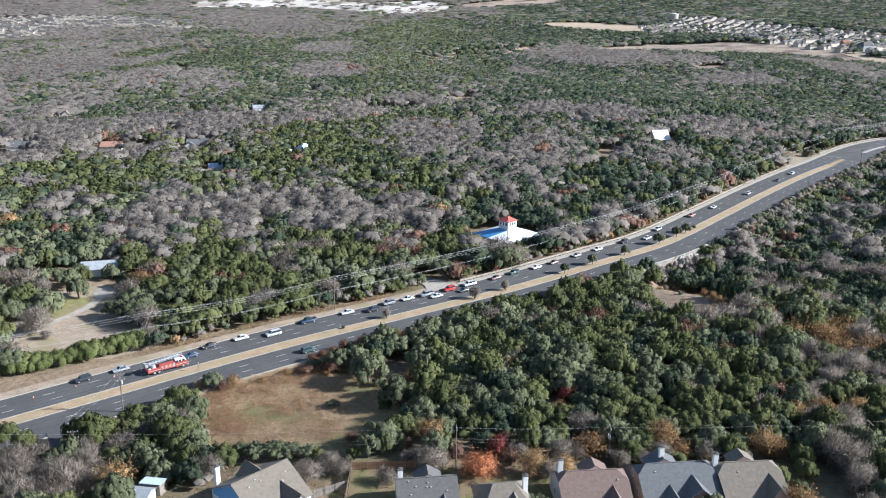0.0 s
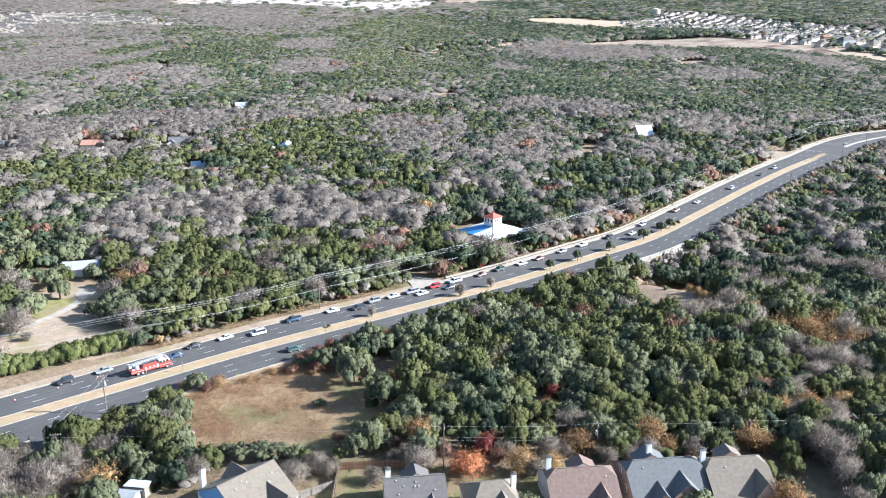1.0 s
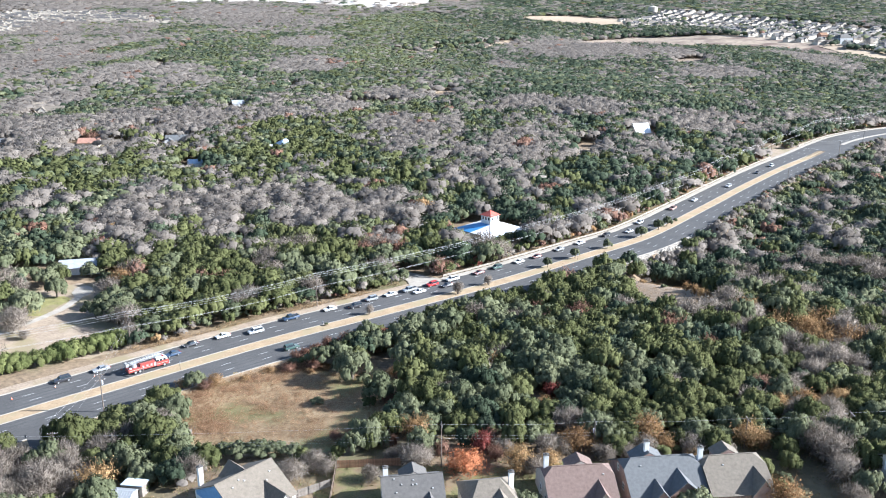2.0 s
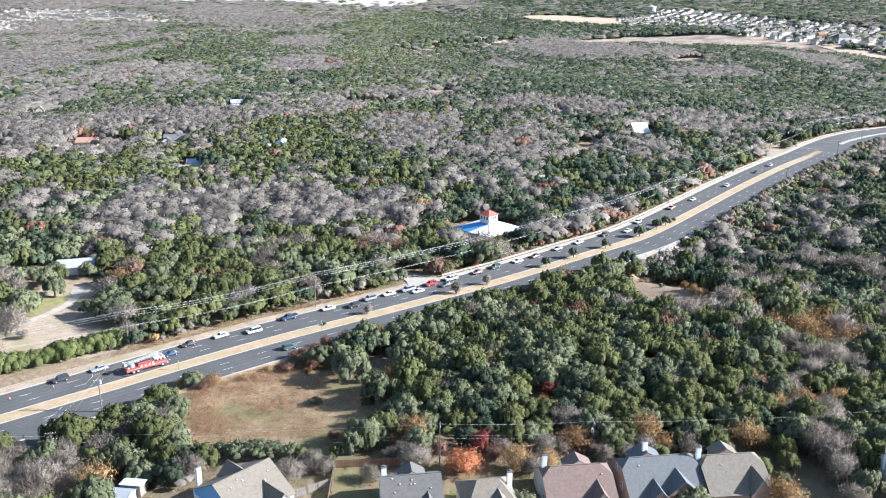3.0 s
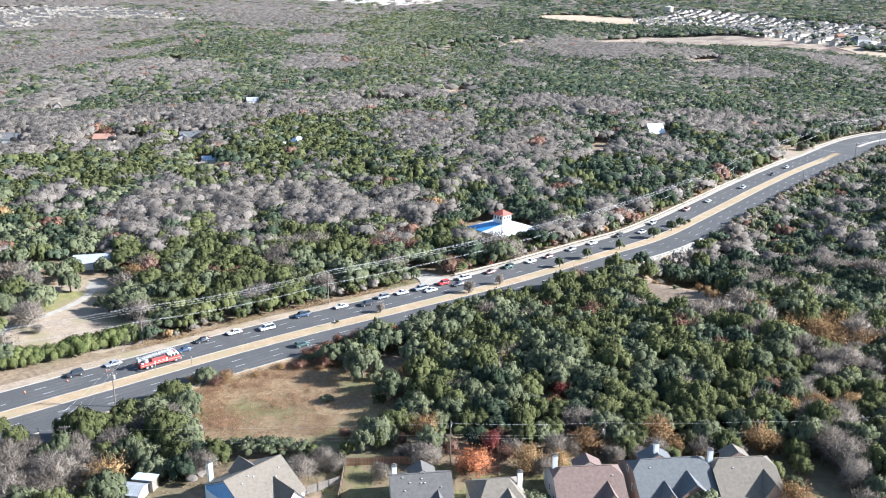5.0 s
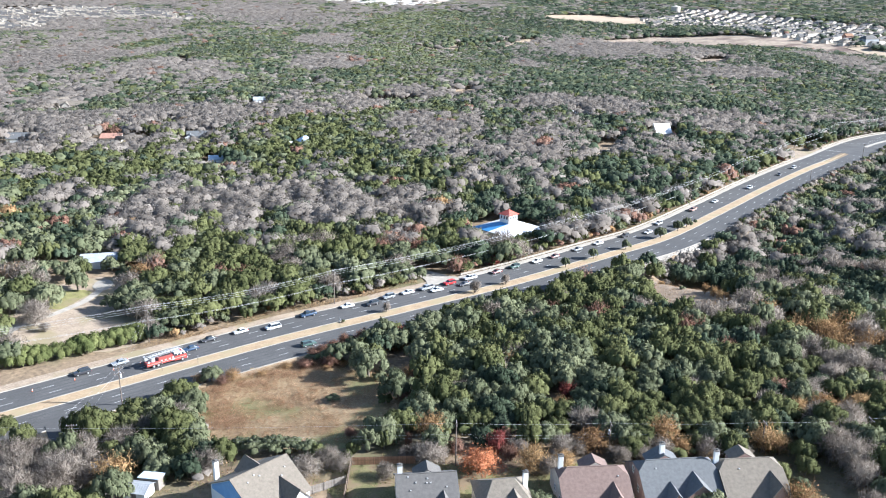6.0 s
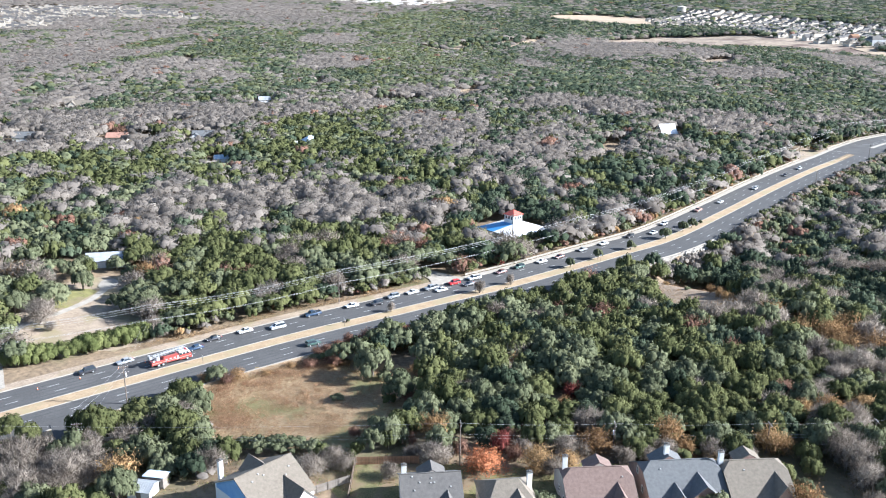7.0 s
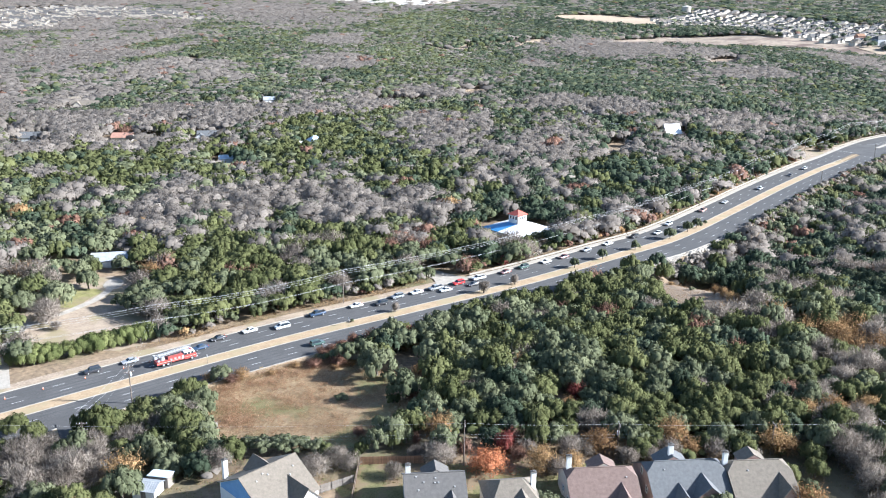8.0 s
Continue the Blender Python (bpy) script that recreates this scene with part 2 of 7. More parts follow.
def part(name, mesh, parent, label="", m=None):
    ob = new(name, mesh)
    ob.parent = parent
    if m is not None:
        ob.matrix_basis = m
    return tagged(ob, label)


def thing(name, label, category, m=None, group="", kind=""):
    ob = new(name)
    ob.empty_display_size = 0.5
    if m is not None:
        ob.matrix_basis = m
    return tagged(ob, label, category, group, kind)


def box(bm, x0, x1, y0, y1, z0, z1, index=0, bevel=0.0):
    r = bmesh.ops.create_cube(bm, size=1)
    vs = r["verts"]
    bmesh.ops.scale(bm, vec=(x1 - x0, y1 - y0, z1 - z0), verts=vs)
    bmesh.ops.translate(bm, vec=((x0 + x1) / 2, (y0 + y1) / 2, (z0 + z1) / 2), verts=vs)
    fs = {f for v in vs for f in v.link_faces}
    for f in fs:
        f.material_index = index
    if bevel:
        es = {e for v in vs for e in v.link_edges}
        bmesh.ops.bevel(bm, geom=list(es), offset=bevel, segments=1, affect="EDGES", profile=0.5)
    return vs


def boxed(name, mats, *boxes, bevel=0.0):
    bm = bmesh.new()
    for b in boxes:
        box(bm, *b, bevel=bevel)
    return finish(bm, name, mats)


def rod(bm, a, b, r0, r1=None, n=8):
    """A tapered round bar from a to b."""
    a, b = Vector(a), Vector(b)
    r1 = r0 if r1 is None else r1
    turn = (b - a).to_track_quat("Z", "Y")
    rings = []
    for p, r in ((a, r0), (b, r1)):
        rings.append([bm.verts.new(p + turn @ Vector((r * math.cos(i * math.tau / n), r * math.sin(i * math.tau / n), 0))) for i in range(n)])
    for i in range(n):
        bm.faces.new((rings[0][i], rings[0][(i + 1) % n], rings[1][(i + 1) % n], rings[1][i]))
    bm.faces.new(rings[0][::-1]), bm.faces.new(rings[1])


def slab(bm, corners, thick, index=0):
    """A thin plate with the given upper corners, thick downwards along its normal."""
    c = [Vector(p) for p in corners]
    n = (c[1] - c[0]).cross(c[2] - c[0]).normalized()
    if n.z < 0:
        n = -n
    up, low = [bm.verts.new(p) for p in c], [bm.verts.new(p - n * thick) for p in c]
    fs = [bm.faces.new(up), bm.faces.new(low[::-1])]
    for i in range(len(c)):
        j = (i + 1) % len(c)
        fs.append(bm.faces.new((up[i], low[i], low[j], up[j])))
    for f in fs:
        f.material_index = index


def prism(bm, outline, y0, y1, index=0, pinch=0.0, above=0.0):
    """An outline in x and z, drawn out from y0 to y1; points above a height are pinched inwards."""
    rings = []
    for y in (y0, y1):
        s = 1 if y == y0 else -1
        rings.append([bm.verts.new((x, y + s * (pinch if z > above else 0), z)) for x, z in outline])
    fs = [bm.faces.new(rings[0]), bm.faces.new(rings[1][::-1])]
    for i in range(len(outline)):
        j = (i + 1) % len(outline)
        fs.append(bm.faces.new((rings[0][i], rings[1][i], rings[1][j], rings[0][j])))
    for f in fs:
        f.material_index = index


def at_ground(x, y, turn=0.0, dz=0.0):
    return pose(x, y, float(ground_z(x, y)[0]) + dz, 0, 0, turn)


# ---- the ground, one sheet to the horizon ----
def build_ground():
    r = np.concatenate([np.linspace(0, 120, 13)[1:], np.arange(126, 700, 6.0), np.geomspace(706, 4950, 90)])
    a = np.radians(np.concatenate([np.arange(-36, 36, 0.45), np.arange(36, 324, 6.0)]))
    x, y = np.outer(r, np.sin(a)).ravel(), np.outer(r, np.cos(a)).ravel()
    z = ground_z(x, y)
    v = np.vstack([[[0, 0, float(ground_z(0, 0)[0])]], np.stack([x, y, z], 1)])
    n, k = len(a), len(r)
    i, j = np.meshgrid(np.arange(k - 1), np.arange(n), indexing="ij")
    p, q = 1 + i * n + j, 1 + i * n + (j + 1) % n
    tri = np.concatenate([np.stack([p, p + n, q + n], -1).reshape(-1, 3), np.stack([p, q + n, q], -1).reshape(-1, 3),
                          np.stack([np.zeros(n, int), 1 + np.arange(n), 1 + (np.arange(n) + 1) % n], 1)])
    return tagged(new("ground", soup("ground", v, tri[:, ::-1], [M_GROUND])), "dry brown winter ground under scrubby woodland", "ground", kind="structure")


build_ground()


def inside(x, y, outline):
    """Which of the places lie within an outline."""
    x, y = np.atleast_1d(x), np.atleast_1d(y)
    hit = np.zeros(len(x), bool)
    for (ax, ay), (bx, by) in zip(outline, outline[1:] + outline[:1]):
        if ay != by:
            hit ^= ((ay > y) != (by > y)) & (x < (bx - ax) * (y - ay) / (by - ay) + ax)
    return hit


def drape(name, outline, material, label, category="ground", dz=0.06, rings=8):
    """A sheet laid over the ground within a rounded outline."""
    rim, _ = spline([*outline, outline[0]], max(1.0, math.dist(outline[0], outline[len(outline) // 2]) / 40))
    c = rim.mean(0)
    jig = np.random.default_rng(5)
    rows = [c + (rim - c) * (k / rings) * (1 + (0.03 * jig.standard_normal((len(rim), 1)) if k == rings else 0)) for k in range(1, rings + 1)]
    p = np.vstack([[c], *rows])
    v = np.column_stack([p, ground_z(p[:, 0], p[:, 1]) + dz])
    n = len(rim)
    tri = [(0, 1 + j, 1 + (j + 1) % n) for j in range(n)]
    for k in range(rings - 1):
        for j in range(n):
            a, b = 1 + k * n + j, 1 + k * n + (j + 1) % n
            tri += [(a, a + n, b + n), (a, b + n, b)]
    return tagged(new(name, soup(name, v, np.array(tri), [material])), label, category, kind="structure")


CLEARING = [(-69, 205), (-61, 216), (-49, 224), (-38, 227), (-28, 220), (-19, 224), (-10, 217), (-8, 204), (-8, 186), (-17, 169), (-29, 167), (-51, 172), (-63, 183)]
YARD = [(-125, 219), (-145, 257), (-142, 275), (-138, 290), (-124, 295), (-116, 286), (-112, 270), (-100, 253), (-93, 237)]
LAWN = [(-135, 262), (-139, 274), (-134, 280), (-127, 279), (-128, 272), (-130, 263)]
FIELD = [(231, 2314), (293, 2464), (378, 2504), (445, 2432), (512, 2349), (435, 1987), (378, 1988), (324, 2052), (259, 2171), (228, 2209)]
TOWN_EAST = [(445, 2122), (596, 2403), (642, 2529), (714, 2498), (799, 2414), (884, 2235), (943, 2109), (995, 2026), (1040, 1886), (778, 1400), (743, 1502), (706, 1567), (665, 1615), (608, 1790), (595, 2025), (438, 1964)]
TOWN_WEST = [(-1223, 2179), (-1198, 2297), (-1163, 2378), (-1091, 2391), (-1000, 2360), (-862, 2359), (-669, 2248), (-613, 2055), (-683, 2047), (-785, 1999), (-907, 2010), (-860, 1861), (-857, 1718), (-930, 1647)]
QUARRY = [(-913, 2956), (-906, 3323), (-742, 3453), (-526, 3349), (-348, 3292), (-96, 3359), (1, 3078), (-51, 2693), (-283, 2671), (-448, 2848), (-739, 2836), (-831, 2776)]
FAR_FIELD = [(10, 3116), (158, 3285), (349, 3525), (438, 3518), (362, 3055), (188, 3083), (29, 2995)]
SITE = [(293, 1761), (414, 1847), (512, 1816), (576, 1796), (651, 1690), (696, 1591), (731, 1490), (776, 1394), (633, 1134), (678, 1366), (639, 1414), (619, 1499), (592, 1532), (519, 1521), (415, 1433), (341, 1518), (260, 1561)]
DIRT = [(-79, 1459), (-3, 1503), (78, 1566), (134, 1639), (190, 1661), (173, 1510), (122, 1489), (71, 1432), (-3, 1394), (-72, 1337)]
HEATH = [(-93, 773), (-63, 781), (-27, 786), (-30, 752), (-63, 744), (-87, 744)]
PALE_PATCHES = [[(-402, 1229), (-381, 1238), (-325, 1068), (-327, 1039), (-343, 1053)], [(-4, 835), (10, 855), (25, 877), (25, 815), (12, 794), (-1, 777)],
                [(-170, 953), (-155, 990), (-138, 890), (-147, 849)], [(339, 1238), (401, 1271), (365, 1157), (318, 1148)]]
HOLLOW = [(70, 304), (80, 312), (95, 319), (105, 314), (103, 298), (94, 272), (84, 264), (74, 268), (66, 288)]
BACKYARDS = [(-24, 144), (-21, 159), (-6, 159), (8, 158), (20, 158), (35, 160), (36, 140), (0, 135)]
drape("meadow", CLEARING, M_GRASS, "russet and tan dry grass meadow between trees", "grass")
drape("yard_ground", YARD, M_BARE_SOIL, "bare tan earth yard beside the drive")
drape("lawn", LAWN, M_YARD_LAWN, "patchy yellow-green winter lawn", "lawn", 0.12)
drape("field", FIELD, M_FIELD, "pale tan open field in the far woods", "field", 1.5)
drape("quarry", QUARRY, M_QUARRY, "bright white limestone quarry floor on the horizon", "quarry", 1.5)
drape("building_site", SITE, M_BUILD_SITE, "graded tan earth beside the new estate", "building site", 1.5)
drape("dirt_clearing", DIRT, M_FIELD, "strip of pale dirt in the woods", "clearing", 0.8)
for _patch in PALE_PATCHES:
    drape("dirt_clearing", _patch, M_HAY, "pale dirt and dry grass opening in the woods", "clearing", 0.5)
drape("far_field", FAR_FIELD, M_BUILD_SITE, "dull tan open land on the horizon", "field", 1.5)
drape("heath", HEATH, M_HAY, "brown brush clearing among bare trees", "clearing", 0.3)
drape("backyard", BACKYARDS, M_LAWN, "yellow-green backyard grass behind the houses", "lawn", 0.10)


# ---- the road ----
def ribbon(name, side0, side1, z0, z1, run0, run1, material, label, category, step=4.0, taper=0.0):
    at = np.arange(run0, run1 + 0.01, step)
    squeeze = np.clip((run1 - at) / taper, 0.02, 1) if taper else np.ones(len(at))
    mid = (side0 + side1) / 2
    rows = []
    for side, z in ((side0, z0), (side0, z1), (side1, z1), (side1, z0)):
        x, y, _ = road_at(at, mid + (side - mid) * squeeze)
        rows.append(np.stack([x, y, np.full(len(at), z)], 1))
    v = np.vstack(rows)
    n, tri = len(at), []
    for r in range(3):
        for i in range(n - 1):
            a, b = r * n + i, (r + 1) * n + i
            tri += [(a, a + 1, b + 1), (a, b + 1, b)]
    tri += [(0, n, 2 * n), (0, 2 * n, 3 * n), (n - 1, 3 * n - 1, 2 * n - 1), (n - 1, 4 * n - 1, 3 * n - 1)]
    return tagged(new(name, soup(name, v, np.array(tri)[:, ::-1], [material])), label, category, kind="structure")


END, TIP = 1010.0, 790.0
road_near = ribbon("road_near", -14.2, -2.5, -0.2, 0.05, 120, TIP - 6, M_ASPHALT, "dark grey asphalt carriageway with three lanes", "road")
road_far = ribbon("road_far", 2.5, 14.2, -0.2, 0.05, 120, TIP - 6, M_ASPHALT, "dark grey asphalt carriageway with queueing cars", "road")
ribbon("road_junction", -14.2, 14.2, -0.2, 0.05, TIP - 6, END, M_ASPHALT, "wide grey asphalt at the junction", "road")
SIDE_STREET = [(-97.2, 187.2), (-94, 182), (-90, 176), (-87, 169), (-85, 160)]
ribbon("median", -2.2, 2.2, -0.2, 0.15, 120, TIP - 4, M_VERGE, "median of dry tan grass between the carriageways", "median", taper=60)
ribbon("kerb_median_near", -2.5, -2.2, -0.2, 0.16, 120, TIP - 30, M_CONCRETE, "pale concrete kerb along the median", "kerb")
ribbon("kerb_median_far", 2.2, 2.5, -0.2, 0.22, 120, TIP - 30, M_CONCRETE, "pale concrete kerb along the median", "kerb")
ribbon("kerb_near", -14.7, -14.2, -0.2, 0.20, 120, END, M_CONCRETE, "pale concrete kerb and gutter", "kerb")
ribbon("kerb_far", 14.2, 14.6, -0.2, 0.20, 120, END, M_CONCRETE, "pale concrete kerb and gutter", "kerb")
ribbon("pavement", 14.6, 16.9, -0.2, 0.17, 412, END, M_CONCRETE, "pale concrete footpath along the road", "pavement")
ribbon("verge_far", 14.6, 18.6, -0.2, 0.12, 120, 412, M_BARE_SOIL, "dry tan verge below the trees", "verge")
ribbon("verge_near", -17.5, -14.7, -0.2, 0.12, 120, 352, M_VERGE, "dry tan verge beside the kerb", "verge")
ribbon("median_beyond", -4.2, -1.6, -0.2, 0.2, 818, END, M_CONCRETE, "pale concrete median beyond the junction", "median")
drape("layby", [road_at(r, s)[:2] for r, s in ((722, 17), (760, 16.6), (802, 16.8), (808, 24), (786, 30), (756, 31), (730, 26))], M_BARE_SOIL, "bare tan earth lay-by beside the road", "ground", 0.14, 5)
drape("apron", [road_at(r, s)[:2] for r, s in ((397, 14.3), (411, 14.3), (409, 22), (405, 34), (400, 34), (400, 22))], M_CONCRETE, "pale concrete drive apron", "driveway", 0.24, 4)


M_OIL = surface("worn_wheel_tracks", (0.052, 0.052, 0.052), (0.088, 0.087, 0.085), 0.3, 0.85, fine=9, third=(0.07, 0.07, 0.07), gloss=0.25)
for side in (4.5, 8.3, 12.2, -4.5, -8.3, -12.2):
    for off in (-0.85, 0.85):
        ribbon("wheel_track", side + off - 0.3, side + off + 0.3, 0.03, 0.054, 122, TIP - 8, M_OIL, "darker worn strip in the asphalt lane", "road stain", 8.0)


def build_markings():
    dash = boxed("lane_dash", M_PAINT, (-1.53, 1.53, -0.09, 0.09, 0, 0.006))
    for owner, sides in ((road_far, (6.4, 10.2)), (road_near, (-6.4, -10.2))):
        for k, side in enumerate(sides):
            for run in np.arange(206.4 - 0.8 * k, TIP - 10, 12.2):
                x, y, turn = road_at(run, side)
                part("lane_dash", dash, owner, m=pose(x, y, 0.056, 0, 0, turn))
    for side in (4.5, 8.3, 12.2):
        x, y, turn = road_at(TIP - 2, side)
        part("stop_line", boxed("stop_line", M_PAINT, (-0.3, 0.3, -1.7, 1.7, 0, 0.006)), road_far, "worn pale stop line", pose(x, y, 0.056, 0, 0, turn))


build_markings()


# ---- trees ----
G = (1 + 5 ** 0.5) / 2
ICO_V = np.array([(-1, G, 0), (1, G, 0), (-1, -G, 0), (1, -G, 0), (0, -1, G), (0, 1, G), (0, -1, -G), (0, 1, -G), (G, 0, -1), (G, 0, 1), (-G, 0, -1), (-G, 0, 1)]) / math.hypot(1, G)
ICO_T = np.array([(a, b, c) for a in range(12) for b in range(a + 1, 12) for c in range(b + 1, 12)
                  if max(np.linalg.norm(ICO_V[i] - ICO_V[j]) for i, j in ((a, b), (b, c), (a, c))) < 1.2])
_flip = np.einsum("ij,ij->i", np.cross(ICO_V[ICO_T[:, 1]] - ICO_V[ICO_T[:, 0]], ICO_V[ICO_T[:, 2]] - ICO_V[ICO_T[:, 0]]), ICO_V[ICO_T].sum(1)) < 0
ICO_T[_flip] = ICO_T[_flip][:, ::-1]


def unit(a):
    return a / np.maximum(np.linalg.norm(a, axis=1), 1e-6)[:, None]


def scattered_triangles(rng, p, n, size, slim=1.0):
    """A small triangle at each point, facing about its normal."""
    n = unit(n)
    a = unit(np.cross(n, rng.standard_normal(n.shape)))
    b = np.cross(n, a)
    s = (size * rng.uniform(0.6, 1.3, len(p)))[:, None]
    v = np.stack([p + a * s * 0.62, p - a * s * 0.4 + b * s * 0.5 * slim, p - a * s * 0.4 - b * s * 0.5 * slim], 1)
    return v.reshape(-1, 3), np.arange(3 * len(p)).reshape(-1, 3)


def face_out(v, t, n):
    """Turns each triangle to the side that its points face."""
    g = np.cross(v[t[:, 1]] - v[t[:, 0]], v[t[:, 2]] - v[t[:, 0]])
    t = t.copy()
    back = (g * n[t].sum(1)).sum(1) < 0
    t[back] = t[back][:, ::-1]
    return t


MIDST = np.array((0, 0, 0.28))


def crown(seed, lobes, clumps, size, core=0.9, lobe=(0.24, 0.36), tall=1.0, slim=0.9, jitter=0.4, loose=(0.86, 1.14), rough=0.2, round_off=0.5, upward=0.6):
    """A crown, one wide each way and one high: loose clumps round denser lobes, which stand over a dome. tall: how upright each lobe is."""
    rng = np.random.default_rng(seed)
    ang = np.arange(lobes) * 2.4 + rng.uniform(0, 6.28)
    rad = 0.76 * np.sqrt((np.arange(lobes) + 0.15) / lobes)
    dome = np.sqrt(np.maximum(0.04, 1 - (rad / 0.92) ** 2))
    c = np.stack([rad * np.cos(ang), rad * np.sin(ang), 0.22 + 0.48 * dome + rng.uniform(-0.1, 0.12, lobes)], 1)
    c[:, :2] += 0.07 * rng.standard_normal((lobes, 2))
    r = rng.uniform(*lobe, lobes)
    shape = np.array((1, 1, tall))
    keep = ICO_T[ICO_V[ICO_T].mean(1)[:, 2] > -0.45]
    vs, ts, ns, k = [], [], [], 0
    for ci, ri in zip(c, r):
        v = ICO_V * ri * core * rng.uniform(1 - rough, 1 + rough, (12, 1)) * shape + ci
        vs.append(v), ts.append(keep + k), ns.append(unit(unit(v - ci) + round_off * unit(v - MIDST) + (0, 0, upward)))
        k += 12
    pick = rng.choice(lobes, clumps * 3, p=r ** 2 / (r ** 2).sum())
    d = unit(rng.standard_normal((clumps * 3, 3)) + (0, 0, 0.15))
    p = c[pick] + d * shape * (r[pick] * rng.uniform(*loose, clumps * 3))[:, None]
    away = np.linalg.norm((p[:, None] - c[None]) / shape, axis=2) / r[None]
    away[np.arange(len(p)), pick] = 9
    ok = np.flatnonzero((away.min(1) > 0.75) & (d[:, 2] > -0.5))[:clumps]
    v, t = scattered_triangles(rng, p[ok], d[ok] + jitter * rng.standard_normal((len(ok), 3)), size, slim)
    out = unit(unit(d[ok]) + (0.35 + round_off) * unit(p[ok] - MIDST) + (0, 0, upward) + 0.2 * rng.standard_normal((len(ok), 3)))
    vs.append(v), ts.append(t + k), ns.append(np.repeat(out, 3, 0))
    v, t, n = np.vstack(vs), np.vstack(ts), np.vstack(ns)
    v[:, 2] = np.maximum(v[:, 2], -0.1)
    return v, face_out(v, t, n), n


def bare_crown(seed, lobes, twigs, width, leaves=0, body=0.0):
    """A leafless crown: limbs that fork upwards into rounded domes of fine twigs."""
    rng = np.random.default_rng(seed)
    ang = np.arange(lobes) * 2.4 + rng.uniform(0, 6.28)
    rad = 0.6 * np.sqrt((np.arange(lobes) + 0.1) / lobes)
    c = np.stack([rad * np.cos(ang), rad * np.sin(ang), 0.60 + rng.uniform(-0.08, 0.16, lobes) - 0.22 * rad], 1)
    r = rng.uniform(0.30, 0.42, lobes)

    def slivers(p, q, w):
        d = q - p
        s = np.cross(d, rng.standard_normal(d.shape))
        s *= (w / np.maximum(np.linalg.norm(s, axis=1), 1e-6))[:, None]
        return np.stack([p + s, p - s, q], 1).reshape(-1, 3)

    n = lobes * 3
    root = np.stack([0.05 * rng.standard_normal(n), 0.05 * rng.standard_normal(n), rng.uniform(0.05, 0.3, n)], 1)
    fork = c[np.arange(n) % lobes] + 0.16 * rng.standard_normal((n, 3))
    pick = rng.integers(0, lobes, twigs)
    d = unit(rng.standard_normal((twigs, 3)) + (0, 0, 0.3))
    p = c[pick] + d * (r[pick] * rng.uniform(0.35, 0.95, twigs))[:, None]
    q = p + (d + 0.75 * rng.standard_normal((twigs, 3))) * rng.uniform(0.07, 0.16, (twigs, 1)) * (1.0 if twigs > 200 else 1.4)
    v = np.vstack([slivers(root, fork, np.full(n, 0.022)), slivers(p, q, width * rng.uniform(0.6, 1.4, twigs))])
    t = np.arange(len(v)).reshape(-1, 3)
    if leaves:
        i = rng.integers(0, twigs, leaves)
        more, more_t = scattered_triangles(rng, q[i] + 0.03 * rng.standard_normal((leaves, 3)), d[i] + 0.8 * rng.standard_normal((leaves, 3)), 0.048)
        t = np.vstack([t, more_t + len(v)])
        v = np.vstack([v, more])
    mid = v[t].mean(1)
    out = np.repeat(unit(unit(mid - MIDST) + 0.5 * rng.standard_normal(mid.shape)), 3, 0)
    if body:
        for ci, ri in zip(c, r):
            t = np.vstack([t, ICO_T + len(v)])
            more = ICO_V * ri * body * rng.uniform(0.75, 1.15, (12, 1)) + ci
            v, out = np.vstack([v, more]), np.vstack([out, unit(unit(more - ci) + unit(more - MIDST))])
    v[:, 2] = np.clip(v[:, 2], 0, 1.1)
    return v, face_out(v, t, out), out


def trunk_mesh(seed, limbs=5):
    """A tapered trunk with limbs, one wide and one high like the crown it carries."""
    rng = np.random.default_rng(seed)
    bm = bmesh.new()
    rod(bm, (0, 0, -0.08), (0.02, 0.01, 0.22), 0.075, 0.055, 7)
    rod(bm, (0.02, 0.01, 0.22), (0.0, 0.03, 0.62), 0.055, 0.02, 6)
    for i in range(limbs):
        a = i * math.tau / limbs + rng.uniform(-0.4, 0.4)
        z = rng.uniform(0.16, 0.34)
        mid = (0.28 * math.cos(a), 0.28 * math.sin(a), z + 0.16)
        rod(bm, (0.01, 0.01, z), mid, 0.036, 0.022, 5)
        rod(bm, mid, (0.6 * math.cos(a + 0.2), 0.6 * math.sin(a + 0.2), z + rng.uniform(0.25, 0.42)), 0.022, 0.006, 4)
    return finish(bm, "trunk", M_BARK)


# crowns for each reach: how near they are told apart. Lobes, clumps, size of a clump
DETAIL = {0: (22, 1350, 0.085), 1: (15, 330, 0.125), 2: (10, 150, 0.15), 3: (5, 54, 0.20), 4: (2, 16, 0.30), 5: (1, 7, 0.46)}
LOBE = {0: (0.17, 0.29), 1: (0.20, 0.32), 2: (0.24, 0.36), 3: (0.30, 0.44), 4: (0.44, 0.58), 5: (0.66, 0.80)}
BARE_DETAIL = {2: (6, 340, 0.12, (0.30, 0.44)), 3: (5, 130, 0.165, (0.34, 0.48)), 4: (2, 26, 0.26, (0.48, 0.60)), 5: (1, 9, 0.38, (0.68, 0.82))}
TALL = {SHADE_GREEN: 0.95, CRIMSON: 0.95, JUNIPER: 0.98, OAK: 0.8, RUSSET: 0.9, ORANGE: 1.0, OCHRE: 1.0, HEDGE: 0.95}
TWIGS = {0: (10, 3400, 0.0084, 0, 0.0), 1: (9, 1400, 0.0135, 0, 0.0)}


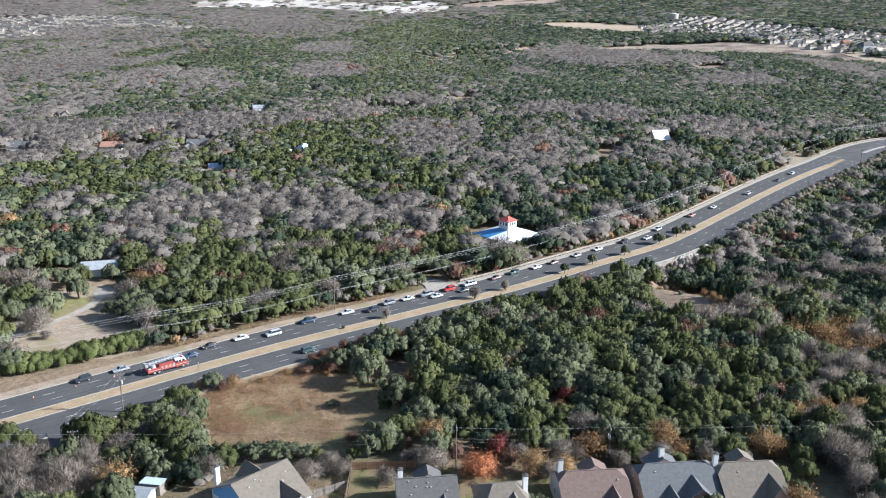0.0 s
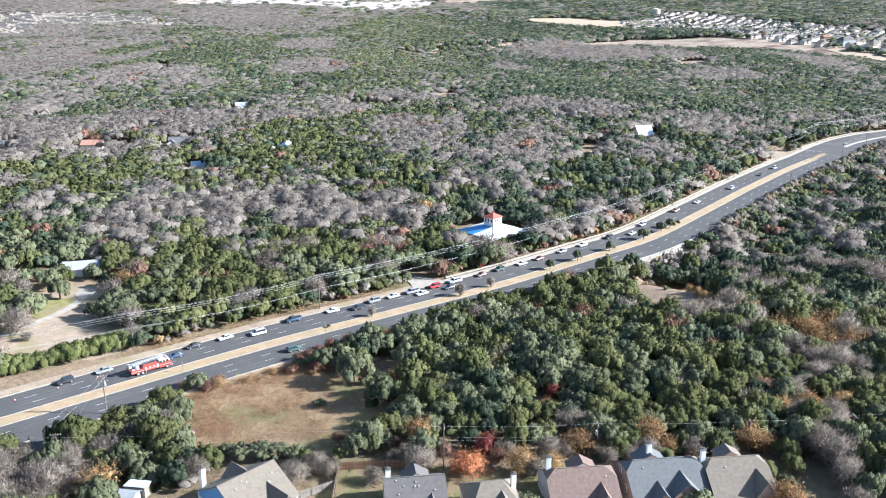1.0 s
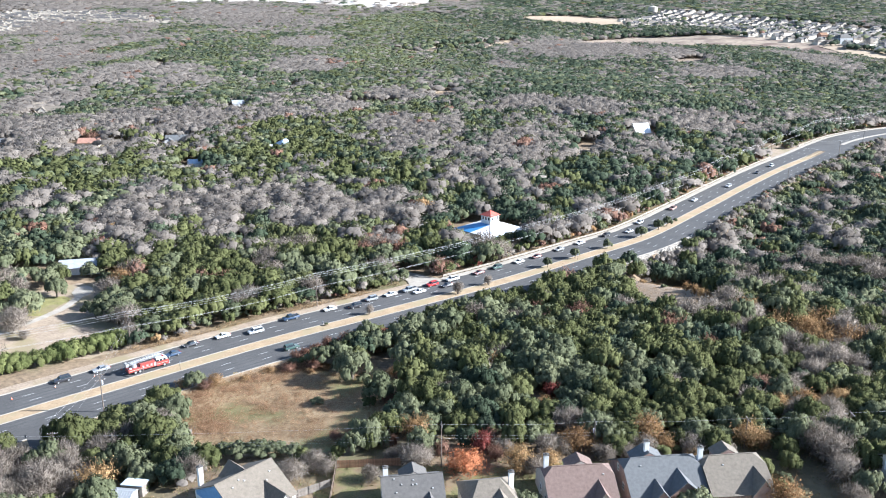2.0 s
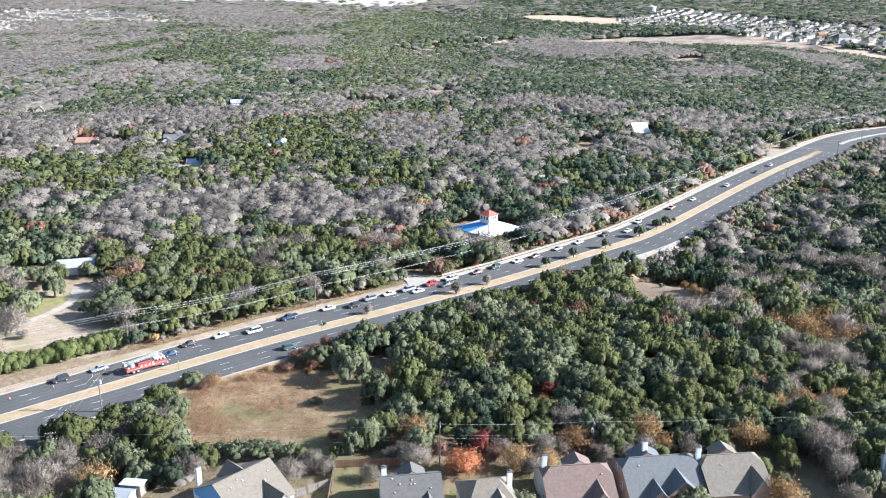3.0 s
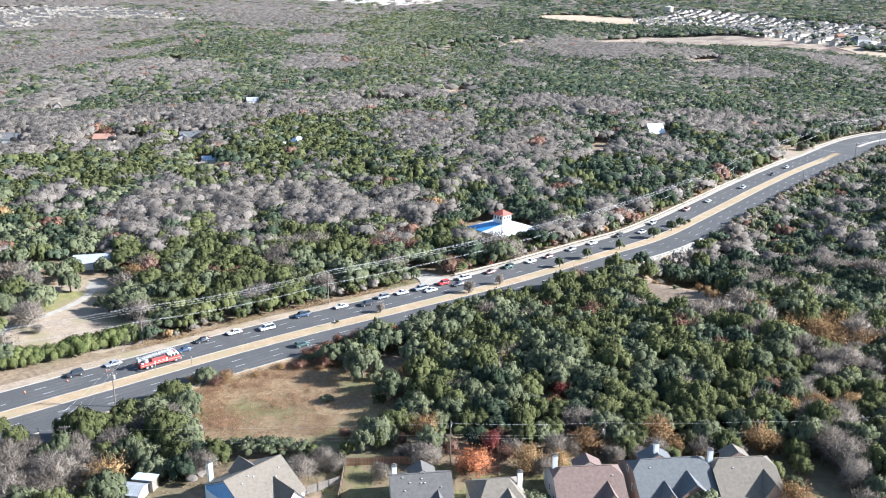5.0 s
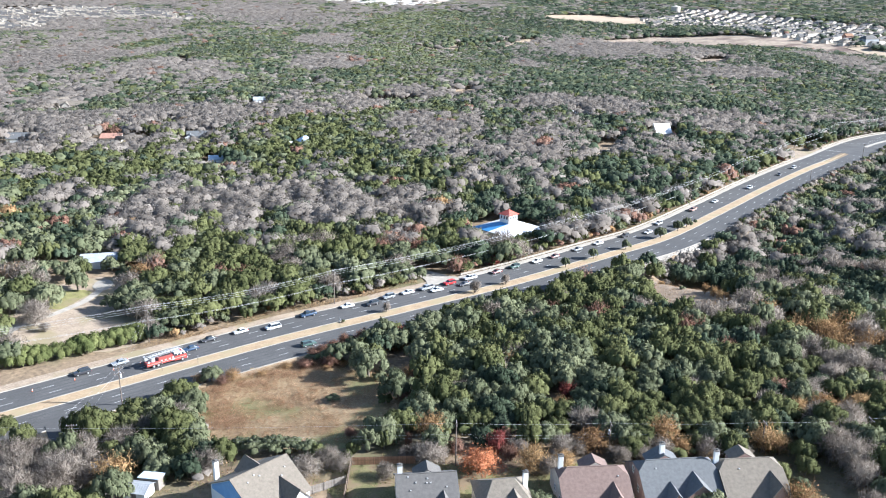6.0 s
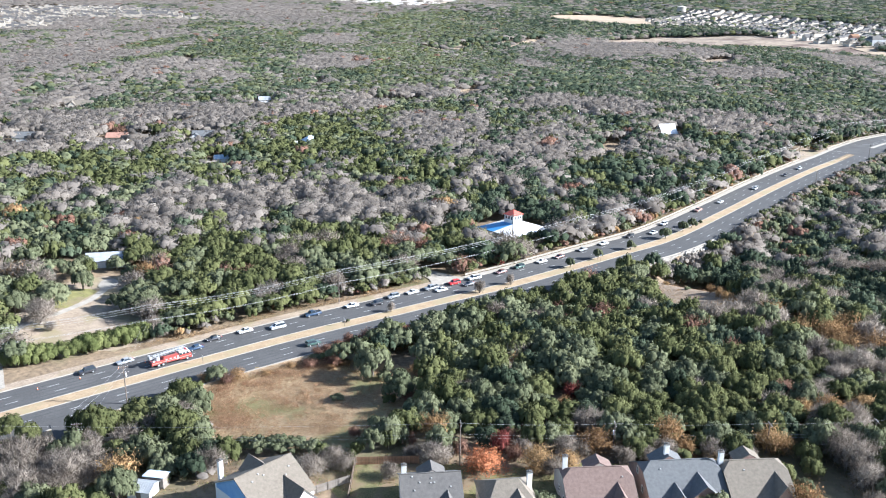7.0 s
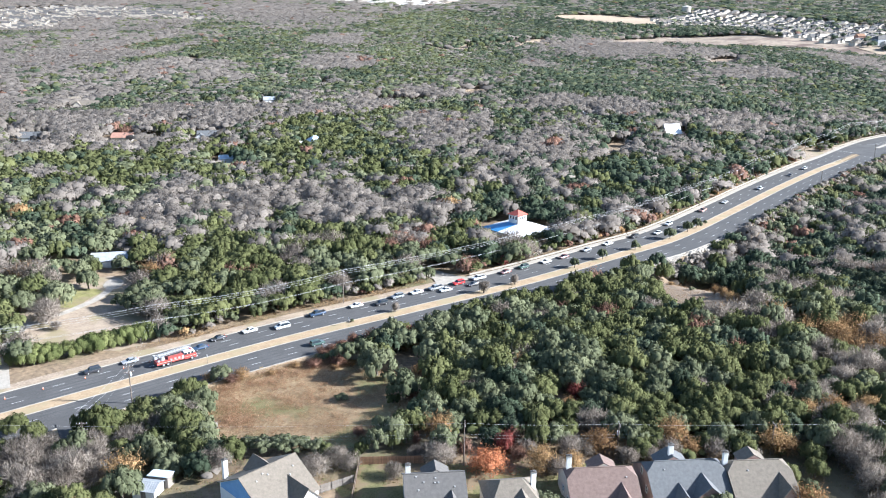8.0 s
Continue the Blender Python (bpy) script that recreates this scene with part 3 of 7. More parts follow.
def crown_for(kind, reach, variant):
    seed = 100 * kind + 10 * reach + variant
    if kind == BARE and reach in TWIGS:
        return bare_crown(seed, *TWIGS[reach])
    lobes, clumps, size = DETAIL[reach]
    if kind in (RUSSET, ORANGE, OCHRE, CRIMSON) and reach < 2:
        return bare_crown(seed, 9, clumps // 2, 0.012, int(clumps * 1.3) if kind == OCHRE else int(clumps * 2.2), 0.2 if kind == OCHRE else 0.45)
    if kind == BARE:
        lobes, clumps, size, wide = BARE_DETAIL[reach]
        return crown(seed, lobes, clumps, size, 0.76, wide, 0.78, 0.36, 1.0, (0.6, 1.28), 0.22, 2.0, 1.5)
    if kind == OAK and reach < 3:
        lobes = int(lobes * 0.8)
    if kind == HEDGE:
        return crown(seed, 12, clumps, size, 0.92, (0.28, 0.42), 0.8)
    return crown(seed, lobes, clumps, size, 0.9, LOBE[reach], TALL[kind], upward=0.6 if reach < 4 else 1.0)


CROWNS = {(k, r, s): crown_for(k, r, s) for k in (*range(7), SHADE_GREEN, CRIMSON) for r in range(6) for s in range(3)}

# stretches of the woods by what grows there: middle, half width, half depth
WEST_BARE = [(-542, 1280, 79, 455), (-469, 1148, 38, 474), (-354, 778, 33, 86), (-287, 620, 57, 62), (-242, 655, 30, 57), (-182, 664, 42, 42), (-270, 514, 19, 35),
             (-182, 625, 24, 42), (-548, 2399, 165, 331), (-640, 1771, 81, 129), (-419, 2161, 140, 260), (-355, 1009, 43, 126), (-331, 1038, 61, 57),
             (-280, 946, 30, 47), (-231, 569, 46, 25)]
MIDDLE_BARE = [(-243, 1541, 79, 202), (-155, 1111, 60, 75), (-79, 732, 23, 48), (-38, 804, 27, 49), (-119, 677, 27, 32), (-31, 628, 23, 69), (-23, 519, 13, 44),
               (-4, 606, 32, 69), (21, 512, 28, 38), (53, 522, 33, 84), (16, 454, 11, 25), (229, 1441, 92, 253), (284, 1424, 50, 222), (361, 1280, 39, 108),
               (345, 1037, 51, 70), (528, 1256, 42, 187), (130, 706, 29, 58), (201, 633, 57, 54), (140, 537, 22, 50), (107, 539, 20, 32), (85, 1160, 24, 184),
               (145, 664, 23, 13), (-138, 900, 18, 69), (83, 748, 25, 49)]
NEAR_BARE = [(-103, 404, 28, 42), (-63, 393, 15, 39), (-39, 383, 8, 24), (-150, 385, 13, 68), (-133, 353, 9, 27), (-196, 411, 10, 25), (-137, 395, 5, 24),
             (-25, 412, 11, 17), (-17, 386, 13, 21), (-111, 325, 5, 16), (-66, 309, 7, 14), (52, 347, 18, 20),
             (93, 381, 23, 19), (133, 423, 8, 15), (26, 352, 9, 9), (-96, 247, 4, 13), (-64, 267, 4, 12), (-20, 338, 9, 17), (-232, 449, 14, 20), (-171, 458, 8, 19),
             (-92, 349, 10, 14)]
EAST_BARE = [(127, 361, 11, 10), (121, 299, 14, 53), (168, 422, 12, 19), (223, 483, 23, 14), (212, 431, 8, 38), (107, 347, 10, 6), (78, 246, 5, 14), (90, 241, 11, 17),
             (114, 232, 12, 12), (101, 206, 12, 16), (29, 170, 6, 10), (86, 159, 5, 11), (36, 157, 3, 4), (-95, 164, 8, 11), (-80, 155, 14, 11), (-75, 171, 4, 4),
             (-50, 153, 5, 7), (45, 244, 7, 14), (63, 260, 5, 16), (91, 180, 10, 10), (45, 167, 4, 6), (181, 374, 13, 22)]
WEST_GREEN = [(-105, 551, 41, 118), (-36, 492, 36, 63), (-209, 472, 59, 58), (-508, 1378, 64, 243), (-289, 774, 33, 107), (-339, 1398, 109, 283), (-187, 870, 41, 170),
              (-113, 905, 42, 129), (-476, 935, 21, 93), (-398, 808, 15, 45), (-65, 1139, 65, 286), (-519, 1871, 50, 186), (-232, 796, 41, 103), (-139, 540, 11, 53),
              (-96, 331, 38, 31), (-77, 281, 27, 34), (9, 398, 14, 38), (-45, 333, 18, 31)]
EAST_GREEN = [(8, 1985, 229, 481), (54, 1111, 57, 375), (191, 949, 67, 272), (365, 890, 88, 183), (479, 1361, 89, 230), (389, 2216, 159, 520), (84, 449, 35, 58),
              (173, 534, 27, 53), (3, 367, 10, 29), (21, 505, 10, 31), (-30, 304, 25, 20), (-167, 353, 31, 66), (36, 227, 45, 61), (1, 350, 10, 25), (100, 302, 18, 36),
              (54, 284, 15, 23), (156, 374, 24, 39), (-55, 1609, 138, 151), (112, 615, 19, 36)]
GREY_GREEN = [(-30, 299, 24, 18), (-167, 353, 31, 66), (-105, 267, 7, 12), (-147, 271, 13, 8), (33, 196, 6, 9), (25, 215, 6, 13), (50, 196, 4, 8), (62, 198, 4, 7)]
RUSSET_FAR = [(-21, 337, 9, 18), (4, 302, 5, 12), (17, 305, 4, 8), (87, 375, 5, 9), (150, 461, 7, 31), (-133, 478, 5, 12), (-169, 343, 5, 8), (-113, 295, 6, 12),
              (-88, 294, 6, 6), (-71, 289, 5, 6), (-210, 417, 3, 9), (55, 539, 6, 19), (-246, 616, 10, 34), (-148, 551, 7, 17), (-127, 1137, 29, 39), (56, 428, 3, 16),
              (-9, 467, 4, 10), (-84, 475, 4, 11), (-523, 1273, 11, 131), (-418, 778, 9, 18), (-24, 279, 3, 5), (-81, 242, 2, 7), (-141, 617, 5, 12)]
RUSSET_EAST = [(172, 430, 9, 7), (218, 463, 7, 10), (147, 357, 5, 18), (161, 390, 5, 5), (29, 186, 2, 4), (70, 232, 3, 7), (98, 242, 3, 6), (112, 226, 2, 8),
               (90, 184, 6, 3), (72, 163, 3, 2), (10, 163, 2, 4), (69, 164, 3, 4), (50, 253, 3, 5)]
TAN_STANDS = [(109, 228, 6, 9), (88, 183, 6, 4), (98, 241, 3, 5), (120, 219, 3, 4), (50, 166, 3, 4), (99, 185, 4, 4), (87, 268, 4, 4), (70, 165, 3, 4), (104, 232, 5, 6)]
MEADOW_OAKS = [(9, 187, 6, 12), (30, 199, 7, 12), (28, 218, 6, 11), (21, 249, 9, 11), (54, 201, 5, 8), (61, 194, 4, 6), (67, 174, 8, 6), (52, 174, 6, 6), (-23, 210, 7, 14),
              (-9, 236, 7, 20), (-13, 190, 5, 11), (-30, 301, 13, 13), (0, 168, 8, 5), (38, 173, 6, 5), (10, 250, 9, 13), (-67, 188, 7, 8), (-65, 169, 8, 8),
              (-149, 294, 14, 14), (-104, 258, 7, 11), (-132, 272, 6, 7)]
BARE_STANDS = WEST_BARE + MIDDLE_BARE + NEAR_BARE + EAST_BARE
GREEN_STANDS = WEST_GREEN + EAST_GREEN
OAK_STANDS = GREY_GREEN + MEADOW_OAKS
RUSSET_STANDS = RUSSET_FAR + RUSSET_EAST
# single trees in autumn colour that stand out from the woods
AUTUMN = [(RUSSET, -170, 344, 5.0, 5.0), (OCHRE, -113, 288.7, 5.2, 8.0), (RUSSET, -91.5, 296, 3.4, 5.4), (RUSSET, -86.5, 296.5, 3.0, 5.2), (RUSSET, -72, 292, 3.8, 5.4), (RUSSET, -132.7, 473, 4.2, 5.0),
          (RUSSET, -85, 473, 3.8, 4.6), (RUSSET, -242, 598, 6.6, 8.0), (OCHRE, -204, 641, 7.0, 8.0), (CRIMSON, -141, 619, 4.6, 5.4), (CRIMSON, -144.6, 554.6, 6.0, 6.2), (RUSSET, -57.5, 335.5, 2.8, 3.6),
          (RUSSET, -209.7, 416, 3.4, 5.0), (RUSSET, -67.5, 272, 4.2, 4.0), (OCHRE, 81, 249, 3.8, 5.4), (OCHRE, 96.7, 243.7, 4.6, 6.4), (OCHRE, 108.3, 227.5, 6.0, 7.0), (OCHRE, 89.2, 183.3, 4.6, 5.4),
          (OCHRE, 98.2, 184.5, 3.8, 5.2), (CRIMSON, 29.1, 190.5, 2.6, 4.4), (RUSSET, 146.4, 357.5, 4.6, 5.6), (RUSSET, 43.6, 257.8, 3.8, 5.0), (RUSSET, 57.2, 254.3, 3.0, 4.6), (OCHRE, 26.3, 182.2, 2.4, 4.4),
          (CRIMSON, 10.4, 163.8, 3.0, 5.2), (CRIMSON, -14.9, 241.9, 3.2, 4.6), (RUSSET, 5.1, 310.3, 3.0, 4.6), (CRIMSON, 16.5, 316.5, 2.8, 4.2), (OAK, -16, 296, 3.6, 5.0), (OAK, -12, 300, 3.2, 5.2), (JUNIPER, -20, 292.5, 3.2, 4.4), (OAK, -128.5, 301, 4.6, 6.2), (OAK, -141, 301.5, 4.2, 6.0), (BARE, -75.9, 173.5, 5.0, 6.6)]
# places kept free of trees: middle and reach
FREE = [(6.5, 156, 4.4), (17.5, 157, 4), (31, 165, 4.4), (-71, 156, 5.5), (-94, 183, 6), (-90, 175, 5), (-97, 190, 6), (-63.6, 150, 5), (-7, 232, 5), (-24, 216, 5), (-14, 198, 5),
        (25, 361, 18), (21, 343, 9), (32, 346, 7), (150, 615, 13), (-101, 571, 11), (-150, 526, 8), (-181, 596, 14), (-243, 587, 14), (-335, 743, 20), (-176, 749, 9), (-296, 569, 14), (-128, 297, 6),
        (103, 705, 10), (111, 630, 10), (-4, 302, 5), (3, 316, 3), (-220, 584, 12), (84, 330, 9), (96, 338, 9), (106, 346, 6), (-132, 700, 0), (-290, 640, 6),
        (-212, 575, 8), (-211, 590, 7), (-212, 560, 6), (84, 256, 9), (93, 268, 7), (76, 262, 6), (-181, 579, 12), (-243, 571, 12), (-230, 569, 9), (-335, 722, 14), (-148, 512, 9), (-101, 556, 9), (-296, 554, 11), (-275, 544, 10), (-275, 533, 7), (150, 600, 12), (152, 590, 9), (95, 548, 9), (108, 575, 9), (101, 560, 8), (90, 536, 8), (103, 694, 8), (111, 618, 9),
        (-34, 236, 9), (-28, 242, 6), (-15, 226, 7), (-17, 205, 6), (-45, 168, 6), (-33, 168, 7), (-22, 165, 7), (-86, 181, 8), (-10, 164, 6)]
FREE += [(-145, 508, 14), (-331, 712, 20), (-333, 728, 16), (-170, 722, 15), (-172, 738, 12), (-286, 540, 14), (-325, 585, 16), (-230, 555, 14), (98, 672, 12), (148, 596, 14), (-218, 640, 10),
         (-134, 290, 12), (-128, 286, 8), (-137, 250, 10), (-132, 262, 8), (-246, 512, 9), (-136, 298, 7), (-128, 300, 6), (-8, 211, 6), (84, 256, 7), (76, 260, 7), (92, 264, 6), (94, 528, 7), (103, 545, 7), (88, 512, 6), (112, 560, 7), (99, 537, 6), (120, 580, 7), (77, 152, 8), (92, 143, 9), (-36, 150, 9), (-150, 262, 3)]

FREE += [(3.5, 164, 4.5), (-134, 309, 9), (-139, 303, 6), (-130, 301, 7), (-122, 299, 5.5), (-118, 288, 4.5), (-183, 584, 14), (-180, 570, 9), (-334, 726, 16)]
FREE += [(x, y, 0.85 * r + 1) for _, x, y, r, _ in AUTUMN]


def stand(x, y, stands):
    """How deep each place lies in any of the stands: 1 in the middle, 0 outside."""
    deep = np.zeros(len(x))
    for cx, cy, a, b in stands:
        deep = np.maximum(deep, 1 - np.sqrt(((x - cx) / (a * 1.15)) ** 2 + ((y - cy) / (b * 1.1)) ** 2))
    return deep


def wild_kinds(rng, x, y, side, along):
    """What grows at each place."""
    n = len(x)
    u, far = rng.uniform(size=n), np.hypot(x, y)
    bare, green, oak, russet = (stand(x, y, s) for s in (BARE_STANDS, GREEN_STANDS, OAK_STANDS, RUSSET_STANDS))
    patch = np.sin(x / 17 + 2 * np.sin(y / 29)) * np.cos(y / 23 + 1.5 * np.sin(x / 31))
    wide = np.sin(x / 41 + 1.7 * np.sin(y / 190)) * np.cos(y / 97 + 1.1 * np.sin(x / 50))
    # the stands' edges wander
    edge = (0.22 * patch + 0.14 * wide + rng.uniform(-0.14, 0.14, n)) * np.where(far > 700, 0.6, 1.0)
    p_bare = np.where(side > 0, np.where(far > 700, 0.32, 0.24), 0.06) + np.where(side > 0, 0.12, 0.04) * patch + np.where(far > 420, 0.28 * wide, 0)
    p_bare = p_bare + np.where((x < -0.40 * y) & (far > 600), 0.5, 0) + np.where((far > 1850) & (x < 150), 0.5, 0) + np.where((side < 0) & (along > 500), 0.12, 0)
    in_bare, in_green = (bare > 0) & (bare + edge >= green), (green > 0) & (green > bare + edge)
    p_bare = np.where(in_bare, np.where(side < 0, np.where(x < -45, 0.78, 0.22), np.where(far > 700, 0.74, np.where(x > 0, 0.46, 0.6))) + 0.6 * bare, p_bare)
    p_bare = np.where(in_green, np.where(side < 0, 0.03, np.where(far > 700, 0.26 + 0.16 * wide, 0.13) - 0.1 * green), p_bare)
    # beyond 700 m more grey-green oak, its bluer colour imitating haze
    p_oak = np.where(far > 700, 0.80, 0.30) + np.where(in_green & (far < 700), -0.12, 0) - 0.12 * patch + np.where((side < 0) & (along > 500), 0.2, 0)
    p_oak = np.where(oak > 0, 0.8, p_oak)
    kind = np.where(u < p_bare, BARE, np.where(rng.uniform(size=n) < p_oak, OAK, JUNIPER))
    # towards +x more trees take the shade-darkened green, by bearing from the camera
    east = smooth(-0.06, 0.10, x / np.maximum(y, 1))
    p_dark = np.where(side > 0, 0.12 + 0.58 * east, np.where(along > 470, 0.66, 0.09)) + np.where((far > 700) & (x < -0.1 * y), 0.22, 0)
    kind = np.where((kind != BARE) & (rng.uniform(size=n) < p_dark), SHADE_GREEN, kind)
    kind = np.where(rng.uniform(size=n) < np.where(far < 700, 0.010, 0.004), RUSSET, kind)
    kind = np.where((rng.uniform(size=n) < 0.005) & (far < 420), OCHRE, kind)
    kind = np.where((stand(x, y, TAN_STANDS) > 0) & (rng.uniform(size=n) < 0.8), OCHRE, kind)
    return np.where((russet > 0) & (rng.uniform(size=n) < np.where(far > 700, 0.16, 0.42)), RUSSET, kind)


def open_ground(x, y, side, along):
    """Where trees may stand."""
    ok = (side > np.where(along > 411, 18.6, 21.5)) | (side < -16.8)
    ok &= ~((side > 0) & (side < 27) & (along < 296))
    ok &= ~((side > -19) & (side < 0) & (along < 352))
    ok &= ~((side > -21.5) & (side < 0) & (along > 548))
    for outline in (CLEARING, YARD, FIELD, SITE, HEATH, HOLLOW, FAR_FIELD, *PALE_PATCHES):
        ok &= ~inside(x, y, outline)
    # a few trees are left standing in the rougher clearings
    ok &= ~inside(x, y, DIRT) | (np.sin(x * 12.9 + y * 7.7) > 0.5)
    ok &= ~inside(x, y, QUARRY) | (np.sin(x * 12.9 + y * 7.7) > 0.95)
    ok &= ~inside(x, y, TOWN_WEST) | (np.sin(x * 12.9 + y * 7.7) > 0.97)
    ok &= ~inside(x, y, TOWN_EAST) | (np.sin(x * 12.9 + y * 7.7) > 0.988)
    for cx, cy, r in FREE:
        ok &= (x - cx) ** 2 + (y - cy) ** 2 > r * r
    ok &= ~((side > 15) & (side < 32) & (np.abs(along - 403) < 4))
    ok &= ~((side > 15) & (side < 31) & (along > 728) & (along < 800))
    ok &= ~((y < 162) & (x > -50) & (x < 72)) & ~((y < 154) & (x > -68))
    ok &= ~((np.abs(x + 88) < 10) & (np.abs(y - 190) < 7) & (side < 0))
    return ok


def woods(seed, cell, r0, r1, near=None):
    """Places for trees, about a cell apart, in a ring of the plan cut to the camera's view."""
    rng = np.random.default_rng(seed)
    half = r1 * math.tan(radians(31.5)) + 15
    gx, gy = np.meshgrid(np.arange(-half, half, cell), np.arange(100, r1, cell))
    gx = gx + (np.arange(gx.shape[0]) % 2)[:, None] * cell / 2
    x = (gx + rng.uniform(-0.36, 0.36, gx.shape) * cell).ravel()
    y = (gy + rng.uniform(-0.36, 0.36, gx.shape) * cell).ravel()
    d = np.hypot(x, y)
    ok = (d >= r0) & (d < r1) & (np.abs(x) < y * math.tan(radians(30)) + 14)
    x, y = x[ok], y[ok]
    side, along = across(x, y)
    ok = open_ground(x, y, side, along)
    if near is not None:
        ok &= (side < 0) == near
    x, y, side, along = x[ok], y[ok], side[ok], along[ok]
    kind = wild_kinds(rng, x, y, side, along)
    n = len(x)
    r = cell * rng.uniform(0.56, 0.84, n) * np.where(kind == OAK, 1.22, np.where(kind == BARE, np.where(np.hypot(x, y) > 330, 1.46, 1.34), 1.08)) * np.where((side > 0) & (np.hypot(x, y) > 300), 1.07, 1.0) * np.select([np.hypot(x, y) > 820, np.hypot(x, y) > 450], [1.24, 1.14], 1.0)
    h = np.select([(kind == JUNIPER) | (kind == SHADE_GREEN), kind == OAK, kind == BARE], [r * rng.uniform(1.05, 1.55, n), r * rng.uniform(1.0, 1.4, n), r * rng.uniform(1.0, 1.3, n)], r * rng.uniform(1.1, 1.5, n))
    h = np.minimum(h, np.where(np.hypot(x, y) > 800, 8.0, 9.5))
    return x, y, kind, r, h, rng


def thicket(name, label, reach, x, y, kind, r, h, rng):
    """Many trees that nobody could count, as one mesh."""
    z = ground_z(x, y)
    variant, turn, tint = rng.integers(0, 3, len(x)), rng.uniform(0, math.tau, len(x)), rng.uniform(0, 1, len(x))
    vs, ts, ns, mi, tn, k = [], [], [], [], [], 0
    for key in {(a, b) for a, b in zip(kind.tolist(), variant.tolist())}:
        v, t, out = CROWNS[(key[0], reach, key[1])]
        i = np.flatnonzero((kind == key[0]) & (variant == key[1]))
        c, s = np.cos(turn[i])[:, None], np.sin(turn[i])[:, None]
        px = (v[None, :, 0] * c - v[None, :, 1] * s) * r[i, None] + x[i, None]
        py = (v[None, :, 0] * s + v[None, :, 1] * c) * r[i, None] + y[i, None]
        pz = v[None, :, 2] * h[i, None] + z[i, None] + 0.4
        vs.append(np.stack([px, py, pz], -1).reshape(-1, 3))
        lean = (h[i] / r[i])[:, None]
        ns.append(unit(np.stack([(out[None, :, 0] * c - out[None, :, 1] * s) * lean, (out[None, :, 0] * s + out[None, :, 1] * c) * lean, np.repeat(out[None, :, 2], len(i), 0)], -1).reshape(-1, 3)))
        ts.append((t[None] + (np.arange(len(i)) * len(v))[:, None, None]).reshape(-1, 3) + k)
        # distant bare crowns take the copy with haze in its tone
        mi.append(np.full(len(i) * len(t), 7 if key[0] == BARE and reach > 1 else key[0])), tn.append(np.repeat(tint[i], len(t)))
        k += len(i) * len(v)
    me = soup(name, np.vstack(vs), np.vstack(ts), LEAVES, np.concatenate(mi), np.concatenate(tn), True, np.vstack(ns))
    return tagged(new(name, me), label, "woodland", kind="stuff")


TREE_WORDS = {CRIMSON: ("crimson_tree", "small tree with deep crimson autumn leaves"), SHADE_GREEN: ("cedar_tree", "dark blue-green tree with a dense rounded crown, shade in its colour"),
              JUNIPER: ("juniper_tree", "dark green juniper tree with a dense lumpy crown"), OAK: ("oak_tree", "grey-green live oak with a broad rounded crown"),
              BARE: ("bare_tree", "leafless grey tree with a haze of twigs"), RUSSET: ("russet_tree", "small tree with dry russet leaves"),
              ORANGE: ("orange_tree", "ornamental tree with bright orange autumn leaves"), OCHRE: ("ochre_tree", "half-bare tree with ochre autumn leaves"),
              HEDGE: ("hedge_shrub", "clipped bright green evergreen shrub in a hedge")}
STOCK = {}


def plant(kind, x, y, r, h, turn=0.0, variant=0, label="", group=""):
    """One tree: trunk and crown under a thing of its own."""
    name, words = TREE_WORDS[kind]
    key = (kind, variant)
    m = at_ground(x, y, turn)
    if key not in STOCK:
        tree = thing(name, label or words, "hedge shrub" if kind == HEDGE else "tree", m, group)
        v, t, out = CROWNS[(kind, 0, variant)]
        part("trunk", trunk_mesh(50 + 10 * kind + variant), tree)
        stretch, drop = {HEDGE: (1.2, 0.34), OAK: (1.14, 0.19)}.get(kind, (1.0, 0.05))
        part("crown", soup("crown", v * (1, 1, stretch) - (0, 0, drop), t, [LEAVES[kind]], even=True, normals=out), tree)
        STOCK[key] = tree
    else:
        keep = tuple(STOCK[key].scale)
        STOCK[key].scale = (1, 1, 1)
        tree = copy_thing(STOCK[key], m)
        STOCK[key].scale = keep
        tagged(tree, label or words, "", group)
    tree.scale = (r, r, h)
    return tree


def grow_near_woods():
    x, y, kind, r, h, rng = woods(11, 5.2, 100, 360, True)
    h = np.where(kind == BARE, h * 1.12, np.minimum(h * 1.22, 10.0))
    order = np.argsort(y - 0.25 * np.abs(x - 20))[:300]
    own = np.zeros(len(x), bool)
    own[order] = True
    for i in np.flatnonzero(own):
        plant(int(kind[i]), float(x[i]), float(y[i]), float(r[i]), float(h[i]), float(rng.uniform(0, 360)), int(rng.integers(0, 3)))
    k = ~own
    thicket("scrub_woodland", "green juniper and oak scrub with bare grey trees beside the road", 1, x[k], y[k], kind[k], r[k], h[k], rng)
    # low brush that fills the gaps
    x, y, kind, r, h, rng = woods(12, 3.4, 100, 300, True)
    k = rng.uniform(size=len(x)) < 0.35
    thicket("brush", "low dark brush under the trees", 4, x[k], y[k], np.where(kind[k] == BARE, BARE, JUNIPER), r[k] * 0.9, h[k] * 0.55, rng)


grow_near_woods()


